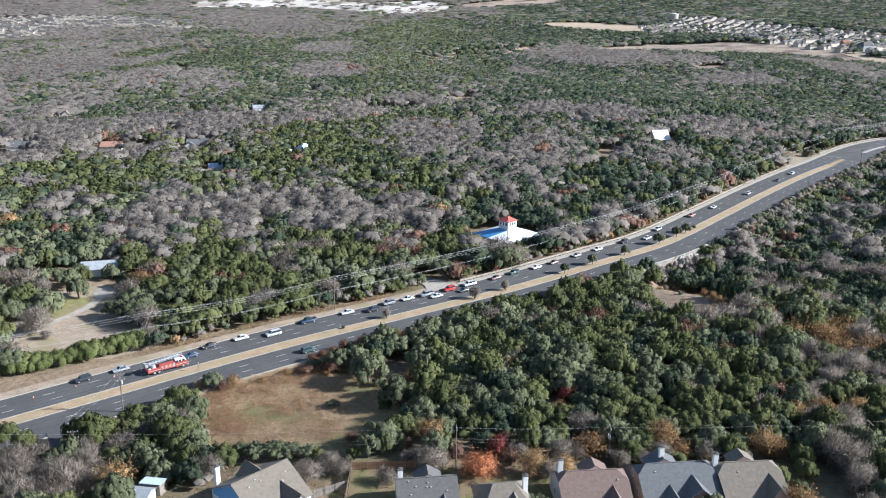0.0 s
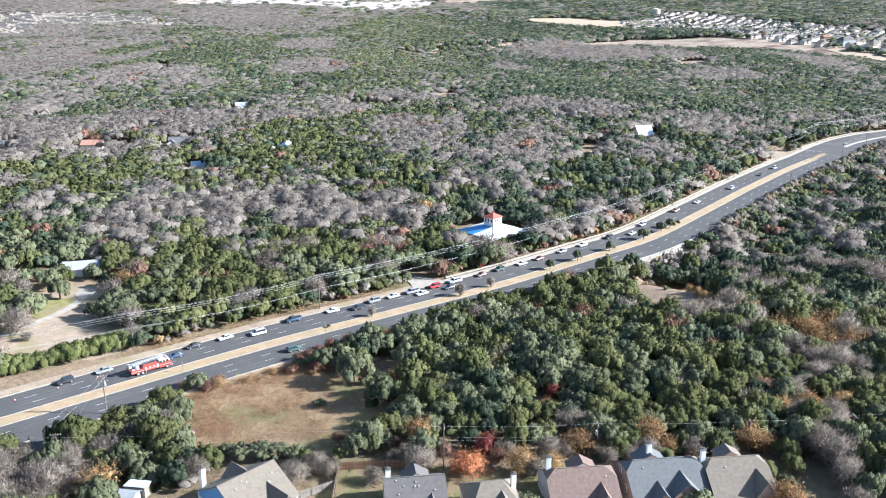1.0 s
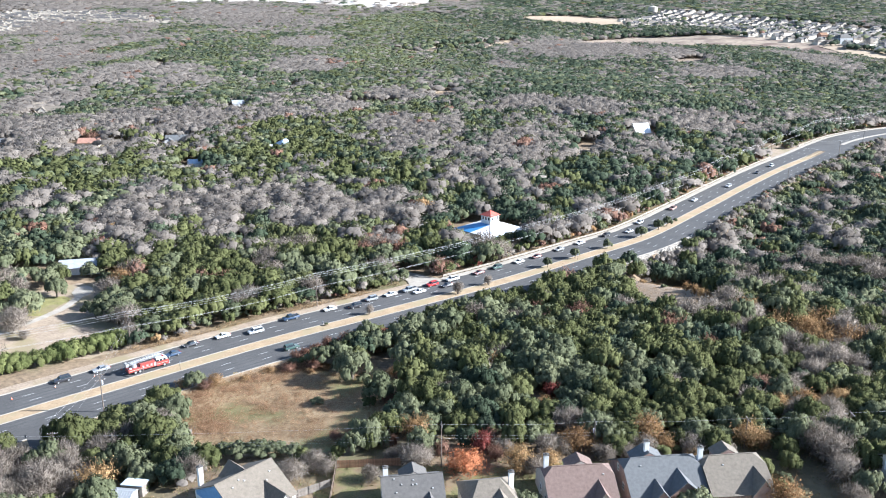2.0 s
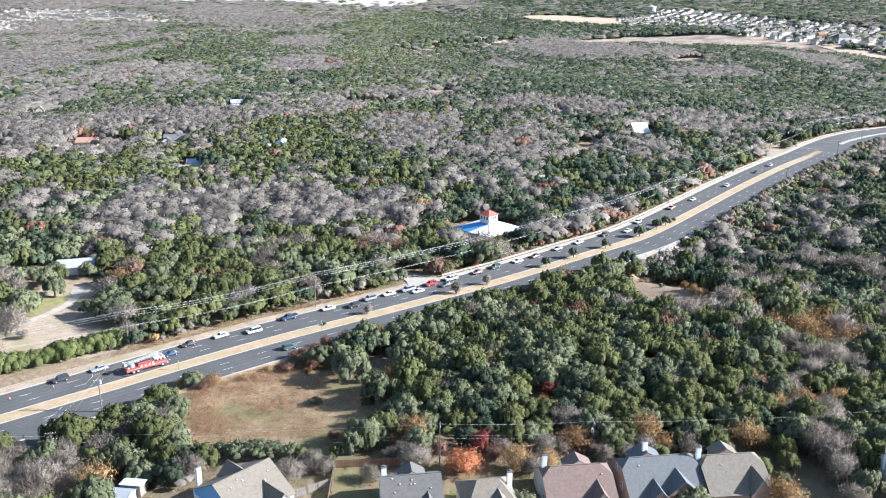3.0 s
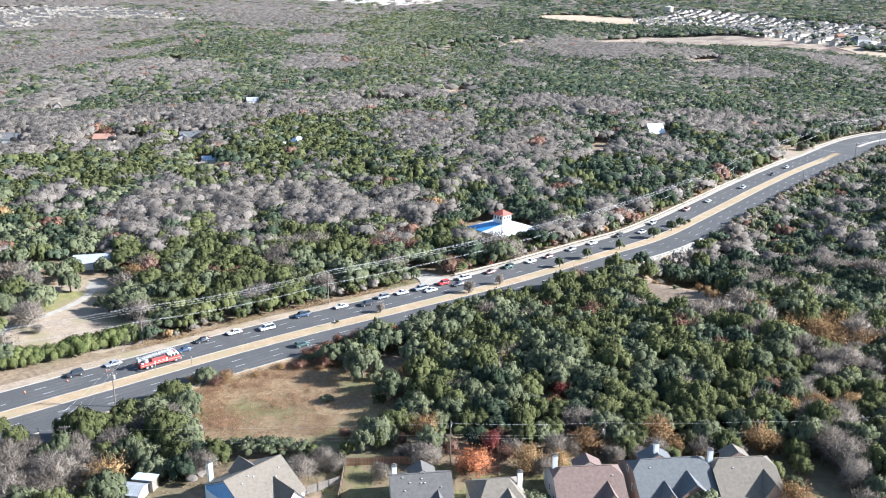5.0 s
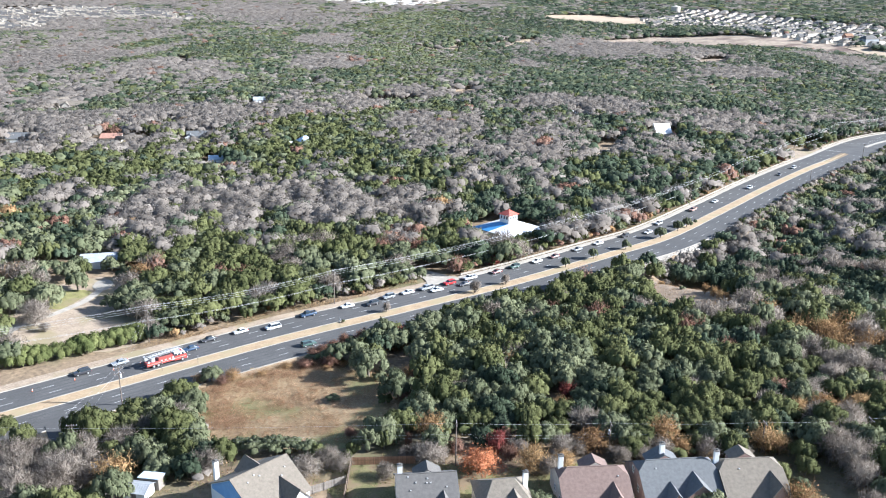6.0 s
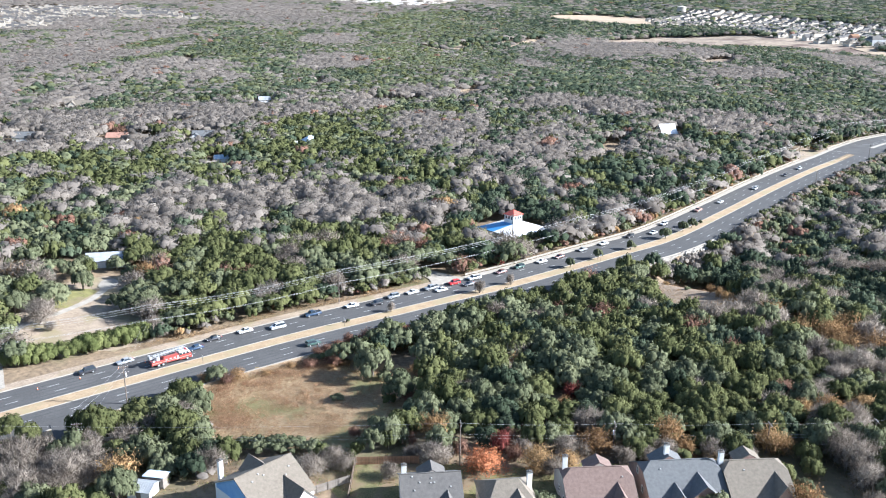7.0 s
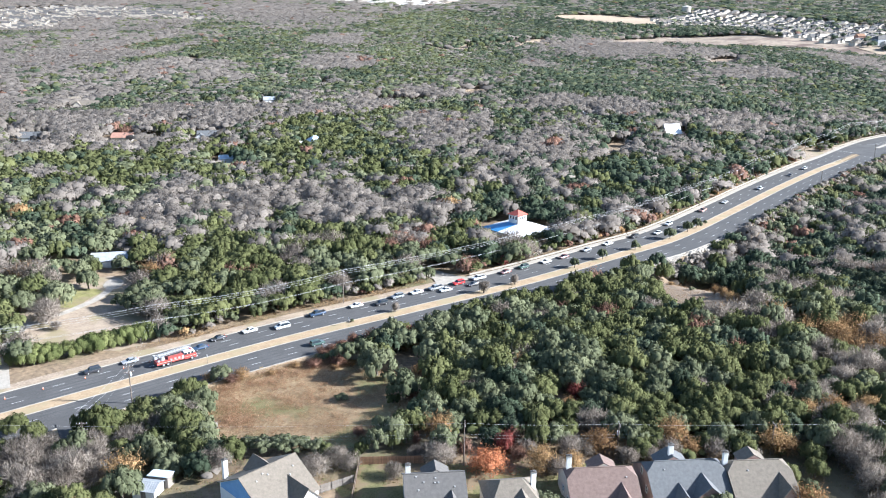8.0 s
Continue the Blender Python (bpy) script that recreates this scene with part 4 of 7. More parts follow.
def roadside_brush():
    rng = np.random.default_rng(19)
    run, side = rng.uniform(300, 960, 900), rng.uniform(17.6, 23.5, 900)
    k = ~((run > 396) & (run < 412)) & ~((run > 738) & (run < 776)) & (rng.uniform(size=900) < np.where(run < 411, 0.55, 1.0))
    run, side = run[k], np.where(run[k] < 411, side[k] + 2.5, side[k] + 1.0)
    x, y, _ = road_at(run, side)
    n = len(x)
    kind = rng.choice([JUNIPER, OAK, BARE, RUSSET, OCHRE], n, p=[0.34, 0.22, 0.30, 0.09, 0.05])
    r = rng.uniform(1.3, 2.8, n)
    h = r * rng.uniform(1.0, 1.7, n)
    for k, name, reach in ((run < 520, "roadside_brush", 2), (run >= 520, "distant_roadside_brush", 3)):
        thicket(name, "low mixed brush and saplings along the verge", reach, x[k], y[k], kind[k], r[k], h[k], rng)


roadside_brush()
thicket("rising_woodland", "grey and green winter trees along the road's near side", 2, *woods(17, 6.2, 360, 820, True))
thicket("roadside_grove", "green juniper and oak trees beyond the road with bare grey ones between", 1, *woods(13, 6.6, 200, 335, False))
thicket("roadside_woodland", "mixed green juniper, oak and bare grey trees beyond the road", 2, *woods(13, 6.6, 335, 450, False))
thicket("middle_woodland", "green and grey winter woodland", 3, *woods(14, 7.5, 450, 820, False))
thicket("far_woodland", "far green and grey winter woodland", 4, *woods(15, 8.8, 820, 1500))
thicket("distant_woodland", "distant grey and green woodland", 5, *woods(16, 10.8, 1500, 2400))
thicket("horizon_woodland", "distant woodland up to the horizon", 5, *woods(18, 19.0, 2400, 4000))


def plant_singles():
    rng = np.random.default_rng(21)
    singles = [(ORANGE, 6.5, 156, 5.3, 4.9), (RUSSET, 12.6, 167, 2.6, 4.2), (OCHRE, 17.5, 157, 4.4, 5.6), (OCHRE, 31, 165, 4.8, 5.2), (BARE, 24, 163, 3.6, 5.0), (BARE, -4, 158.5, 4.6, 5.6),
               (OCHRE, -71, 156, 5.2, 7.2), (OCHRE, 68.5, 143, 5.2, 6.2), (OAK, 17.4, 140.5, 4.4, 5.8), (OAK, 50.0, 139.0, 4.6, 7.4), (OAK, -145, 257, 6.0, 8.0), (BARE, -132.5, 248.6, 7.0, 9.6), (BARE, -127.3, 244.1, 2.4, 3.2), (OAK, -136, 263.5, 7.6, 9.6), (OAK, -132.3, 280, 4.6, 7.6), (OAK, -146, 272, 6.0, 8.2), (OAK, -152, 283, 6.0, 8.0), (OAK, -140, 290, 5.0, 7.5), (BARE, 84, 152, 4.6, 6.6), (BARE, 88, 158, 4.8, 6.4), (BARE, 83, 144, 4.0, 5.0), (OAK, 87, 147, 3.6, 6.8), (JUNIPER, 92.5, 155, 4.0, 8.4), (OAK, 97, 162, 5.2, 9.2), (OAK, 91, 164, 4.6, 8.6), (JUNIPER, 75, 157, 2.8, 4.4), (JUNIPER, 69, 147, 2.2, 3.6), (OAK, -104.5, 259, 6.4, 8.4), (BARE, -92, 240.5, 3.8, 6.0),
               (BARE, -30, 154, 4.2, 4.8), (BARE, -26, 159, 3.4, 4.6), (JUNIPER, -21, 163, 1.9, 3.8), (BARE, -13, 153, 3.0, 3.6),
               (RUSSET, -17.5, 170, 3.2, 4.4), (RUSSET, 1.5, 163, 2.2, 3.6), (BARE, 46, 163, 4.0, 4.6), (OCHRE, 50.5, 164, 2.8, 4.4), (OCHRE, 72, 165, 3.4, 5.0)]
    singles += [(OCHRE, -69, 211, 2.6, 2.6), (OCHRE, -60.5, 212.5, 3.4, 3.4), (OAK, -66, 212, 4.0, 4.6), (JUNIPER, -70, 206, 2.2, 2.6),
                (OAK, -103, 263, 5.2, 8.0), (OAK, -98, 256, 4.4, 7.0), (BARE, -94.5, 243, 3.6, 6.5), (OAK, -110, 272, 5.0, 8.0), (OAK, -118, 292, 4.6, 6.6), (OAK, -112, 262, 4.8, 7.0), (JUNIPER, -137, 296, 3.6, 5.5)]
    singles += [
                (OAK, -22.9, 214.5, 6.4, 9.6), (OAK, -13.8, 195.4, 5.8, 8.2), (JUNIPER, -16.5, 192.6, 2.2, 2.6), (OAK, -19.6, 211.8, 2.4, 2.8), (OAK, -8.6, 237.0, 7.6, 9.4), (RUSSET, -26.6, 241.7, 4.6, 3.6), (RUSSET, -38.1, 230.5, 2.2, 3.5), (RUSSET, -32.8, 228.2, 2.3, 4.9), (OAK, -35.8, 231.8, 1.6, 1.9),
                (OAK, -30.0, 236.9, 2.7, 3.3), (OAK, -40.8, 226.2, 2.3, 2.1), (RUSSET, -41.6, 221.6, 3.1, 2.5), (RUSSET, -35.0, 223.7, 3.9, 3.0), (RUSSET, -16.2, 242.8, 3.0, 4.4), (JUNIPER, -20.8, 242.6, 2.4, 3.5), (OCHRE, -17.4, 234.1, 2.9, 2.3),
                (OAK, -30.4, 197.8, 2.2, 1.8), (RUSSET, -9.4, 208.3, 2.0, 2.5), (RUSSET, -11.0, 195.4, 1.5, 2.1), (OAK, -7.0, 176.5, 5.1, 5.5), (OAK, -47.6, 169.8, 2.9, 3.6), (OAK, -43.2, 167.6, 3.7, 4.1), (OAK, -39.4, 167.7, 3.9, 3.9),
                (OAK, -35.5, 167.6, 3.6, 3.1), (OAK, -31.5, 166.3, 2.8, 2.9), (JUNIPER, -28.6, 162.3, 2.4, 3.6), (JUNIPER, -22.0, 160.8, 1.2, 2.7), (BARE, -23.0, 157.0, 3.7, 3.1), (RUSSET, -22.8, 172.6, 2.1, 2.7), (OAK, -17.9, 164.1, 3.0, 6.6),
                (JUNIPER, -14.4, 165.2, 2.0, 5.0), (OAK, -11.4, 167.8, 2.0, 4.1), (RUSSET, -9.1, 166.2, 1.2, 3.4), (BARE, -4.3, 159.9, 5.0, 4.2), (JUNIPER, -89.0, 178.0, 3.5, 8.5), (JUNIPER, -84.5, 177.5, 5.6, 10.4), (JUNIPER, -82.6, 182.2, 3.5, 6.8),
                (JUNIPER, -77.6, 186.3, 5.7, 7.5), (JUNIPER, -65.3, 176.4, 6.0, 9.6), (OAK, -65.6, 190.5, 4.5, 6.4)]
    singles += [(RUSSET, -40.7, 229.6, 2.6, 2.8), (RUSSET, -35.6, 234.4, 2.6, 3.0), (RUSSET, -32.6, 238.3, 2.4, 3.6), (RUSSET, -27.1, 236.6, 3.2, 4.2), (RUSSET, -24.6, 240.7, 3.2, 3.8), 
                (OCHRE, -14.6, 236.2, 2.6, 2.8), (OCHRE, -11.1, 214, 2.8, 3.0), (RUSSET, -11.6, 192.6, 2.4, 2.8), (RUSSET, -62.5, 210.2, 2.8, 2.8), (OCHRE, -31.3, 223, 2.6, 1.8), (OCHRE, -35.7, 220, 2.4, 1.6), (OCHRE, -41.4, 224.4, 2.4, 1.8),
                (OCHRE, -47.2, 221, 2.2, 1.5), (OCHRE, -53, 216, 2.2, 1.4), (JUNIPER, -108, 181, 4.2, 5.0), (OCHRE, -101, 177, 3.0, 4.0)]
    singles += [(OCHRE, 88.6, 279.4, 1.8, 3.6), (OCHRE, 89.4, 272.8, 1.8, 4.2), (OCHRE, 90.3, 268.4, 2.0, 3.6), (OCHRE, 91, 264.5, 2.0, 3.8), (RUSSET, 73, 291, 1.6, 1.6), (OCHRE, 78, 298, 1.6, 1.4), (OAK, 83, 288, 1.4, 1.4), (BARE, 72, 290, 2.4, 2.8), (RUSSET, 69, 296, 2.4, 2.6), (BARE, 80, 300, 2.2, 2.2)]
    singles += [(BARE, 20.5, 155.5, 3.4, 4.2), (OCHRE, 24.5, 158, 3.2, 4.0), (BARE, 36.5, 160.5, 3.4, 4.0), (OCHRE, 36, 164.5, 3.0, 3.6), (BARE, 41.5, 161.5, 3.0, 3.6), (OCHRE, 55.5, 162, 2.6, 3.0), (JUNIPER, 58, 164.5, 3.0, 4.6),
                (BARE, 63, 162, 3.2, 3.8), (JUNIPER, 68.5, 155, 2.8, 4.4), (OAK, 71, 150, 2.6, 4.0), (RUSSET, 13.2, 160.5, 2.6, 3.8), (BARE, 15, 163, 3.0, 4.0), (BARE, -9, 160.5, 2.6, 3.4), (BARE, 27.5, 163.5, 3.0, 3.8)]
    singles += [(JUNIPER, 14.1, 346.3, 3.2, 4.2), (OAK, 17.5, 340.6, 3.4, 4.6), (JUNIPER, 20.7, 339, 2.8, 4.0), (OAK, 24.3, 343.4, 3.0, 4.8), (JUNIPER, 28.3, 345.9, 3.0, 4.4),
                (OAK, 32.2, 351, 3.2, 4.6), (JUNIPER, 36.5, 351, 3.2, 5.2), (BARE, 40.5, 354, 3.4, 5.4), (OAK, 9.0, 346.5, 3.4, 5.0)]
    for kind, x, y, r, h in singles + AUTUMN:
        plant(kind, x, y, r, h, float(rng.uniform(0, 360)), int(rng.integers(0, 3)))
    for i in range(12):
        x, y = -125.0 + 28.5 * i / 11, 217.2 + 20.3 * i / 11
        s = float(rng.uniform(0.9, 1.15))
        plant(HEDGE, x + float(rng.uniform(-0.5, 0.5)), y + 1.6, 3.6 * s, 5.5 * s, float(rng.uniform(0, 360)), i % 3, group="hedge by the yard")
    for run, side, r, h in ((371, 1.2, 1.8, 3.8), (407, -0.6, 2.6, 5.0), (422, 0.2, 2.0, 4.2), (454, 0.4, 2.3, 4.6), (471, 0.6, 2.5, 5.0), (492, 0.8, 2.2, 4.6),
                            (517, 1.0, 3.2, 5.6), (533, 1.0, 2.8, 5.4), (542, 1.0, 2.6, 5.2), (551, 0.8, 1.2, 2.2), (354.5, 1.0, 0.8, 1.3)):
        x, y, _ = road_at(run, side)
        kind = OAK if run > 510 or run < 360 else (OAK if rng.uniform() < 0.5 else BARE)
        plant(kind, float(x), float(y), r, h, float(rng.uniform(0, 360)), int(rng.integers(0, 3)), "young street tree in the dry median grass" if r > 1 else "small shrub in the dry median grass", "median trees")


plant_singles()


def slope_brush():
    """Bare and green scrub down the bank beside the near carriageway."""
    rng = np.random.default_rng(23)
    n = 1500
    run, side = rng.uniform(522, 860, n), -16.8 - 32 * rng.uniform(0, 1, n) ** 1.7
    run[:60], side[:60] = rng.uniform(478, 522, 60), rng.uniform(-24, -18.2, 60)
    kind = rng.choice([JUNIPER, OAK, BARE, RUSSET], n, p=[0.20, 0.20, 0.52, 0.08])
    kind = np.where((run < 560) & (run > 500), BARE, kind)
    x, y, _ = road_at(run, side)
    r = rng.uniform(1.3, 2.8, n) * np.where((side > -20) & (run > 540), 0.8, 1.0)
    thicket("bank_brush", "bare grey scrub with green bushes down the road's bank", 3, x, y, kind, r, r * rng.uniform(1.0, 1.7, n), rng)


slope_brush()


def grass_tufts():
    """Blades of dry grass over the meadow."""
    rng = np.random.default_rng(31)
    x, y = rng.uniform(-72, -2, 100000), rng.uniform(166, 230, 100000)
    k = inside(x, y, CLEARING)
    u, w = rng.uniform(66, 106, 20000), rng.uniform(252, 314, 20000)
    j = inside(u, w, HOLLOW)
    x, y = np.concatenate([x[k], u[j]]), np.concatenate([y[k], w[j]])
    keep = np.sin(x / 3.1 + np.sin(y / 2.3)) * np.cos(y / 3.7) > rng.uniform(-1.4, 0.4, len(x))
    x, y = x[keep], y[keep]
    p = np.stack([x, y, ground_z(x, y) + 0.2], 1)
    # taller weeds in clumps
    k = rng.choice(len(p), 700)
    clump = np.repeat(p[k], 26, 0) + rng.standard_normal((700 * 26, 3)) * (0.42, 0.42, 0.2) + (0, 0, 0.25)
    p = np.vstack([p, clump])
    v, t = scattered_triangles(rng, p, rng.standard_normal((len(p), 3)) * (1, 1, 0.5), np.full(len(p), 0.16), 0.7)
    tagged(new("dry_grass", soup("dry_grass", v, t, [M_STRAW], tint=np.concatenate([rng.uniform(0, 1, len(x)), np.repeat(rng.uniform(0, 1, 700), 26)]))), "clumps of dry russet grass in the meadow", "grass", kind="stuff")


grass_tufts()


def rust_weeds():
    """Tall rust-coloured weeds in drifts over the meadow."""
    rng = np.random.default_rng(33)
    # drifts: middle and how far they spread
    drifts = ((-60, 196, 3.0, 3.0), (-54, 210, 3.6, 1.8), (-54.5, 186, 3.0, 2.0), (-42, 222, 3.6, 1.4), (-35, 226, 3.0, 1.2), (-48, 216, 3.2, 1.6), (-63, 206, 1.8, 2.4), (-57, 190.5, 3.6, 3.0), (-45, 200, 6.0, 4.0))
    x = np.concatenate([rng.normal(cx, a, 110) for cx, cy, a, b in drifts] + [rng.uniform(-70, -8, 700)])
    y = np.concatenate([rng.normal(cy, b, 110) for cx, cy, a, b in drifts] + [rng.uniform(168, 229, 700)])
    k = inside(x, y, CLEARING)
    x, y = np.repeat(x[k], 30) + rng.normal(0, 0.5, 30 * k.sum()), np.repeat(y[k], 30) + rng.normal(0, 0.5, 30 * k.sum())
    p = np.stack([x, y, ground_z(x, y) + rng.uniform(0.15, 0.95, len(x))], 1)
    v, t = scattered_triangles(rng, p, rng.standard_normal((len(p), 3)) * (1, 1, 0.5), np.full(len(p), 0.2), 0.6)
    tagged(new("rust_weeds", soup("rust_weeds", v, t, [M_RUST], tint=np.repeat(rng.uniform(0, 1, k.sum()), 30))), "drifts of tall rust-brown weeds in the meadow", "grass", kind="stuff")


rust_weeds()


def verge_weeds():
    """Tall dry weeds on the banks above and below the road."""
    rng = np.random.default_rng(35)
    run = np.concatenate([rng.uniform(294, 411, 2600), rng.uniform(286, 350, 900), rng.uniform(415, 720, 2200)])
    side = np.concatenate([18.2 + 4.5 * rng.uniform(0, 1, 2600) ** 1.3, -rng.uniform(17.4, 20, 900), rng.uniform(17.2, 20, 2200)])
    run, side = np.repeat(run, 9) + rng.normal(0, 0.5, 9 * len(run)), np.repeat(side, 9) + rng.normal(0, 0.4, 9 * len(side))
    k = ~((run > 396) & (run < 412) & (side > 0)) & (np.sin(run / 3.7) + np.cos(run / 8.3 + side) > rng.uniform(-2, 1.2, len(run)))
    x, y, _ = road_at(run[k], side[k])
    p = np.stack([x, y, ground_z(x, y) + rng.uniform(0.15, 0.8, len(x))], 1)
    v, t = scattered_triangles(rng, p, rng.standard_normal((len(p), 3)) * (1, 1, 0.5), np.full(len(p), 0.2), 0.6)
    tagged(new("verge_weeds", soup("verge_weeds", v, t, [M_STRAW, M_RUST], (rng.uniform(size=len(p)) < 0.04).astype(int), 0.45 + 0.5 * rng.uniform(size=len(p)))), "tall dry straw weeds along the verge", "grass", kind="stuff")


verge_weeds()


def yard_grass():
    """Rough grass and fallen leaves round the houses."""
    rng = np.random.default_rng(37)
    x, y = rng.uniform(-62, 98, 30000), rng.uniform(139, 168, 30000)
    keep = np.sin(x / 1.9 + 2 * np.sin(y / 2.7)) * np.cos(y / 2.1 + np.sin(x / 4.1)) > rng.uniform(-0.7, 0.9, len(x))
    x, y = x[keep], y[keep]
    p = np.stack([x, y, ground_z(x, y) + 0.16], 1)
    v, t = scattered_triangles(rng, p, rng.standard_normal((len(p), 3)) * (1, 1, 0.6), np.full(len(p), 0.26), 0.8)
    kind = np.where(np.hypot(x - 7, y - 155) < 6.5, 1, np.where(rng.uniform(size=len(x)) < 0.45, 2, 0))
    tagged(new("rough_grass", soup("rough_grass", v, t, [M_STRAW, M_ORANGE, M_HEDGE], kind)), "rough winter grass and fallen leaves behind the houses", "grass", kind="stuff")


yard_grass()


# ---- houses ----
M_SHINGLE_GREY = surface("grey_shingle", (0.084, 0.080, 0.075), (0.121, 0.114, 0.107), 1.6, 0.95, bump=0.04, fine=13, local=True)
M_SHINGLE_BLUE = surface("blue_grey_shingle", (0.093, 0.097, 0.099), (0.130, 0.134, 0.137), 1.6, 0.95, bump=0.04, fine=13, local=True)
M_SHINGLE_BROWN = surface("brown_shingle", (0.125, 0.087, 0.073), (0.178, 0.128, 0.110), 1.6, 0.95, bump=0.04, fine=13, local=True)
M_SHINGLE_TAN = surface("tan_shingle", (0.123, 0.106, 0.084), (0.180, 0.156, 0.126), 1.6, 0.95, bump=0.04, fine=13, local=True)
M_WHITE_WALL = surface("white_boarding", (0.58, 0.58, 0.57), (0.72, 0.72, 0.71), 0.5, 0.7, local=True)
M_CREAM_WALL = surface("cream_stucco", (0.38, 0.34, 0.29), (0.50, 0.46, 0.40), 0.5, 0.8, local=True)
M_BRICK = surface("pinkish_brick", (0.24, 0.155, 0.13), (0.35, 0.245, 0.205), 0.7, 0.9, bump=0.01, fine=14, local=True)
M_WHITE_METAL = surface("white_metal_roof", (0.72, 0.72, 0.71), (0.84, 0.84, 0.83), 0.15, 0.4, local=True, gloss=0.6)
# Blue stands in for skylit shade on a white metal roof.
M_SKY_SHADE_METAL = surface("sky_shade_metal_roof", (0.045, 0.20, 0.43), (0.08, 0.28, 0.54), 0.2, 0.35, local=True, gloss=0.6)
M_RED_TILE = surface("red_roof_tile", (0.36, 0.075, 0.055), (0.47, 0.12, 0.085), 0.8, 0.7, bump=0.02, local=True)
M_TERRACOTTA = surface("terracotta_roof", (0.27, 0.145, 0.105), (0.37, 0.215, 0.16), 0.5, 0.8, local=True)
M_ZINC = surface("weathered_zinc", (0.22, 0.235, 0.25), (0.36, 0.375, 0.39), 0.5, 0.5, local=True)
M_PALE_BLUE = surface("pale_blue_metal", (0.36, 0.44, 0.52), (0.46, 0.54, 0.61), 0.2, 0.4, local=True)
# Skylit shade on a white wall, put into the boards as blue.
M_SKY_SHADE_WALL = surface("sky_shade_boarding", (0.14, 0.28, 0.52), (0.20, 0.36, 0.60), 0.5, 0.7, local=True)
M_ESTATE_WALL = surface("estate_stucco", (0.41, 0.362, 0.30), (0.58, 0.525, 0.445), 0.3, 0.8, local=True, spread=0.25)
M_ESTATE_ROOF = surface("estate_shingle", (0.07, 0.066, 0.063), (0.135, 0.128, 0.122), 0.3, 0.9, local=True, spread=0.3)
M_GLASS_DARK = plain("window_glass", (0.03, 0.04, 0.05), 0.08, 0.0, 0.8)
M_TRIM = plain("white_trim", (0.76, 0.76, 0.74), 0.6)
M_VENT = plain("pale_roof_vent", (0.34, 0.34, 0.33), 0.6)
M_CEDAR = surface("brown_fence_wood", (0.22, 0.12, 0.07), (0.36, 0.21, 0.13), 1.2, 0.9, spread=0.2, local=True)
# The fence's shaded side is put into this darker wood colour.
M_SHADE_WOOD = surface("shade_dark_fence_wood", (0.085, 0.062, 0.046), (0.155, 0.118, 0.09), 1.2, 0.9, spread=0.2, local=True)
M_GREY_WOOD = surface("weathered_grey_fence_wood", (0.14, 0.122, 0.104), (0.235, 0.208, 0.18), 1.2, 0.9, spread=0.2, local=True)


def add_window(house, x, y, z, turn, w=0.9, h=1.3):
    """A framed window on a wall that faces -y before it is turned."""
    win = part("window", boxed("window", M_TRIM, (-w / 2 - 0.08, w / 2 + 0.08, -0.06, 0.02, -0.08, 0), (-w / 2 - 0.08, w / 2 + 0.08, -0.06, 0.02, h, h + 0.08),
                               (-w / 2 - 0.08, -w / 2, -0.06, 0.02, 0, h), (w / 2, w / 2 + 0.08, -0.06, 0.02, 0, h), (-w / 2, w / 2, -0.05, 0.0, h / 2 - 0.03, h / 2 + 0.03)),
               house, "white window frame", pose(x, y, z, 0, 0, turn))
    part("pane", boxed("pane", M_GLASS_DARK, (-w / 2, w / 2, -0.02, 0.01, 0, h)), win, "dark glass pane")


def chimney_part(house, x, y, z0, z1, material, w=0.95, d=0.75):
    c = part("chimney", boxed("chimney", material, (-w / 2, w / 2, -d / 2, d / 2, z0, z1), bevel=0.03), house, "pale boxed chimney", pose(x, y, 0))
    part("chimney_cap", boxed("chimney_cap", M_SHINGLE_GREY, (-w / 2 - 0.1, w / 2 + 0.1, -d / 2 - 0.1, d / 2 + 0.1, z1, z1 + 0.12), (-0.18, 0.18, -0.18, 0.18, z1 + 0.12, z1 + 0.4)), c, "dark metal chimney cap")


def front_gable(house, x, half, y_front, z_eave, z_top, pitch_main, roof, wall, out=-1):
    """A gable that stands out of the roof's slope; out: -1 to the front, 1 to the back."""
    back = y_front - out * (z_top - z_eave) / max(pitch_main, 0.05) - out * 0.8
    bm = bmesh.new()
    for s in (-1, 1):
        slab(bm, [(x, y_front + out * 0.35, z_top), (x + s * (half + 0.3), y_front + out * 0.35, z_eave - 0.3 * (z_top - z_eave) / half),
                  (x + s * (half + 0.3), back, z_eave - 0.3 * (z_top - z_eave) / half), (x, back, z_top)], 0.14)
    piece = part("cross_gable", finish(bm, "cross_gable", roof), house)
    bm = bmesh.new()
    prism(bm, [(x - half, z_eave - 3.2), (x + half, z_eave - 3.2), (x + half, z_eave - 0.12), (x, z_top - 0.16), (x - half, z_eave - 0.12)], y_front, back)
    part("gable_wall", finish(bm, "gable_wall", wall), piece)
    return piece


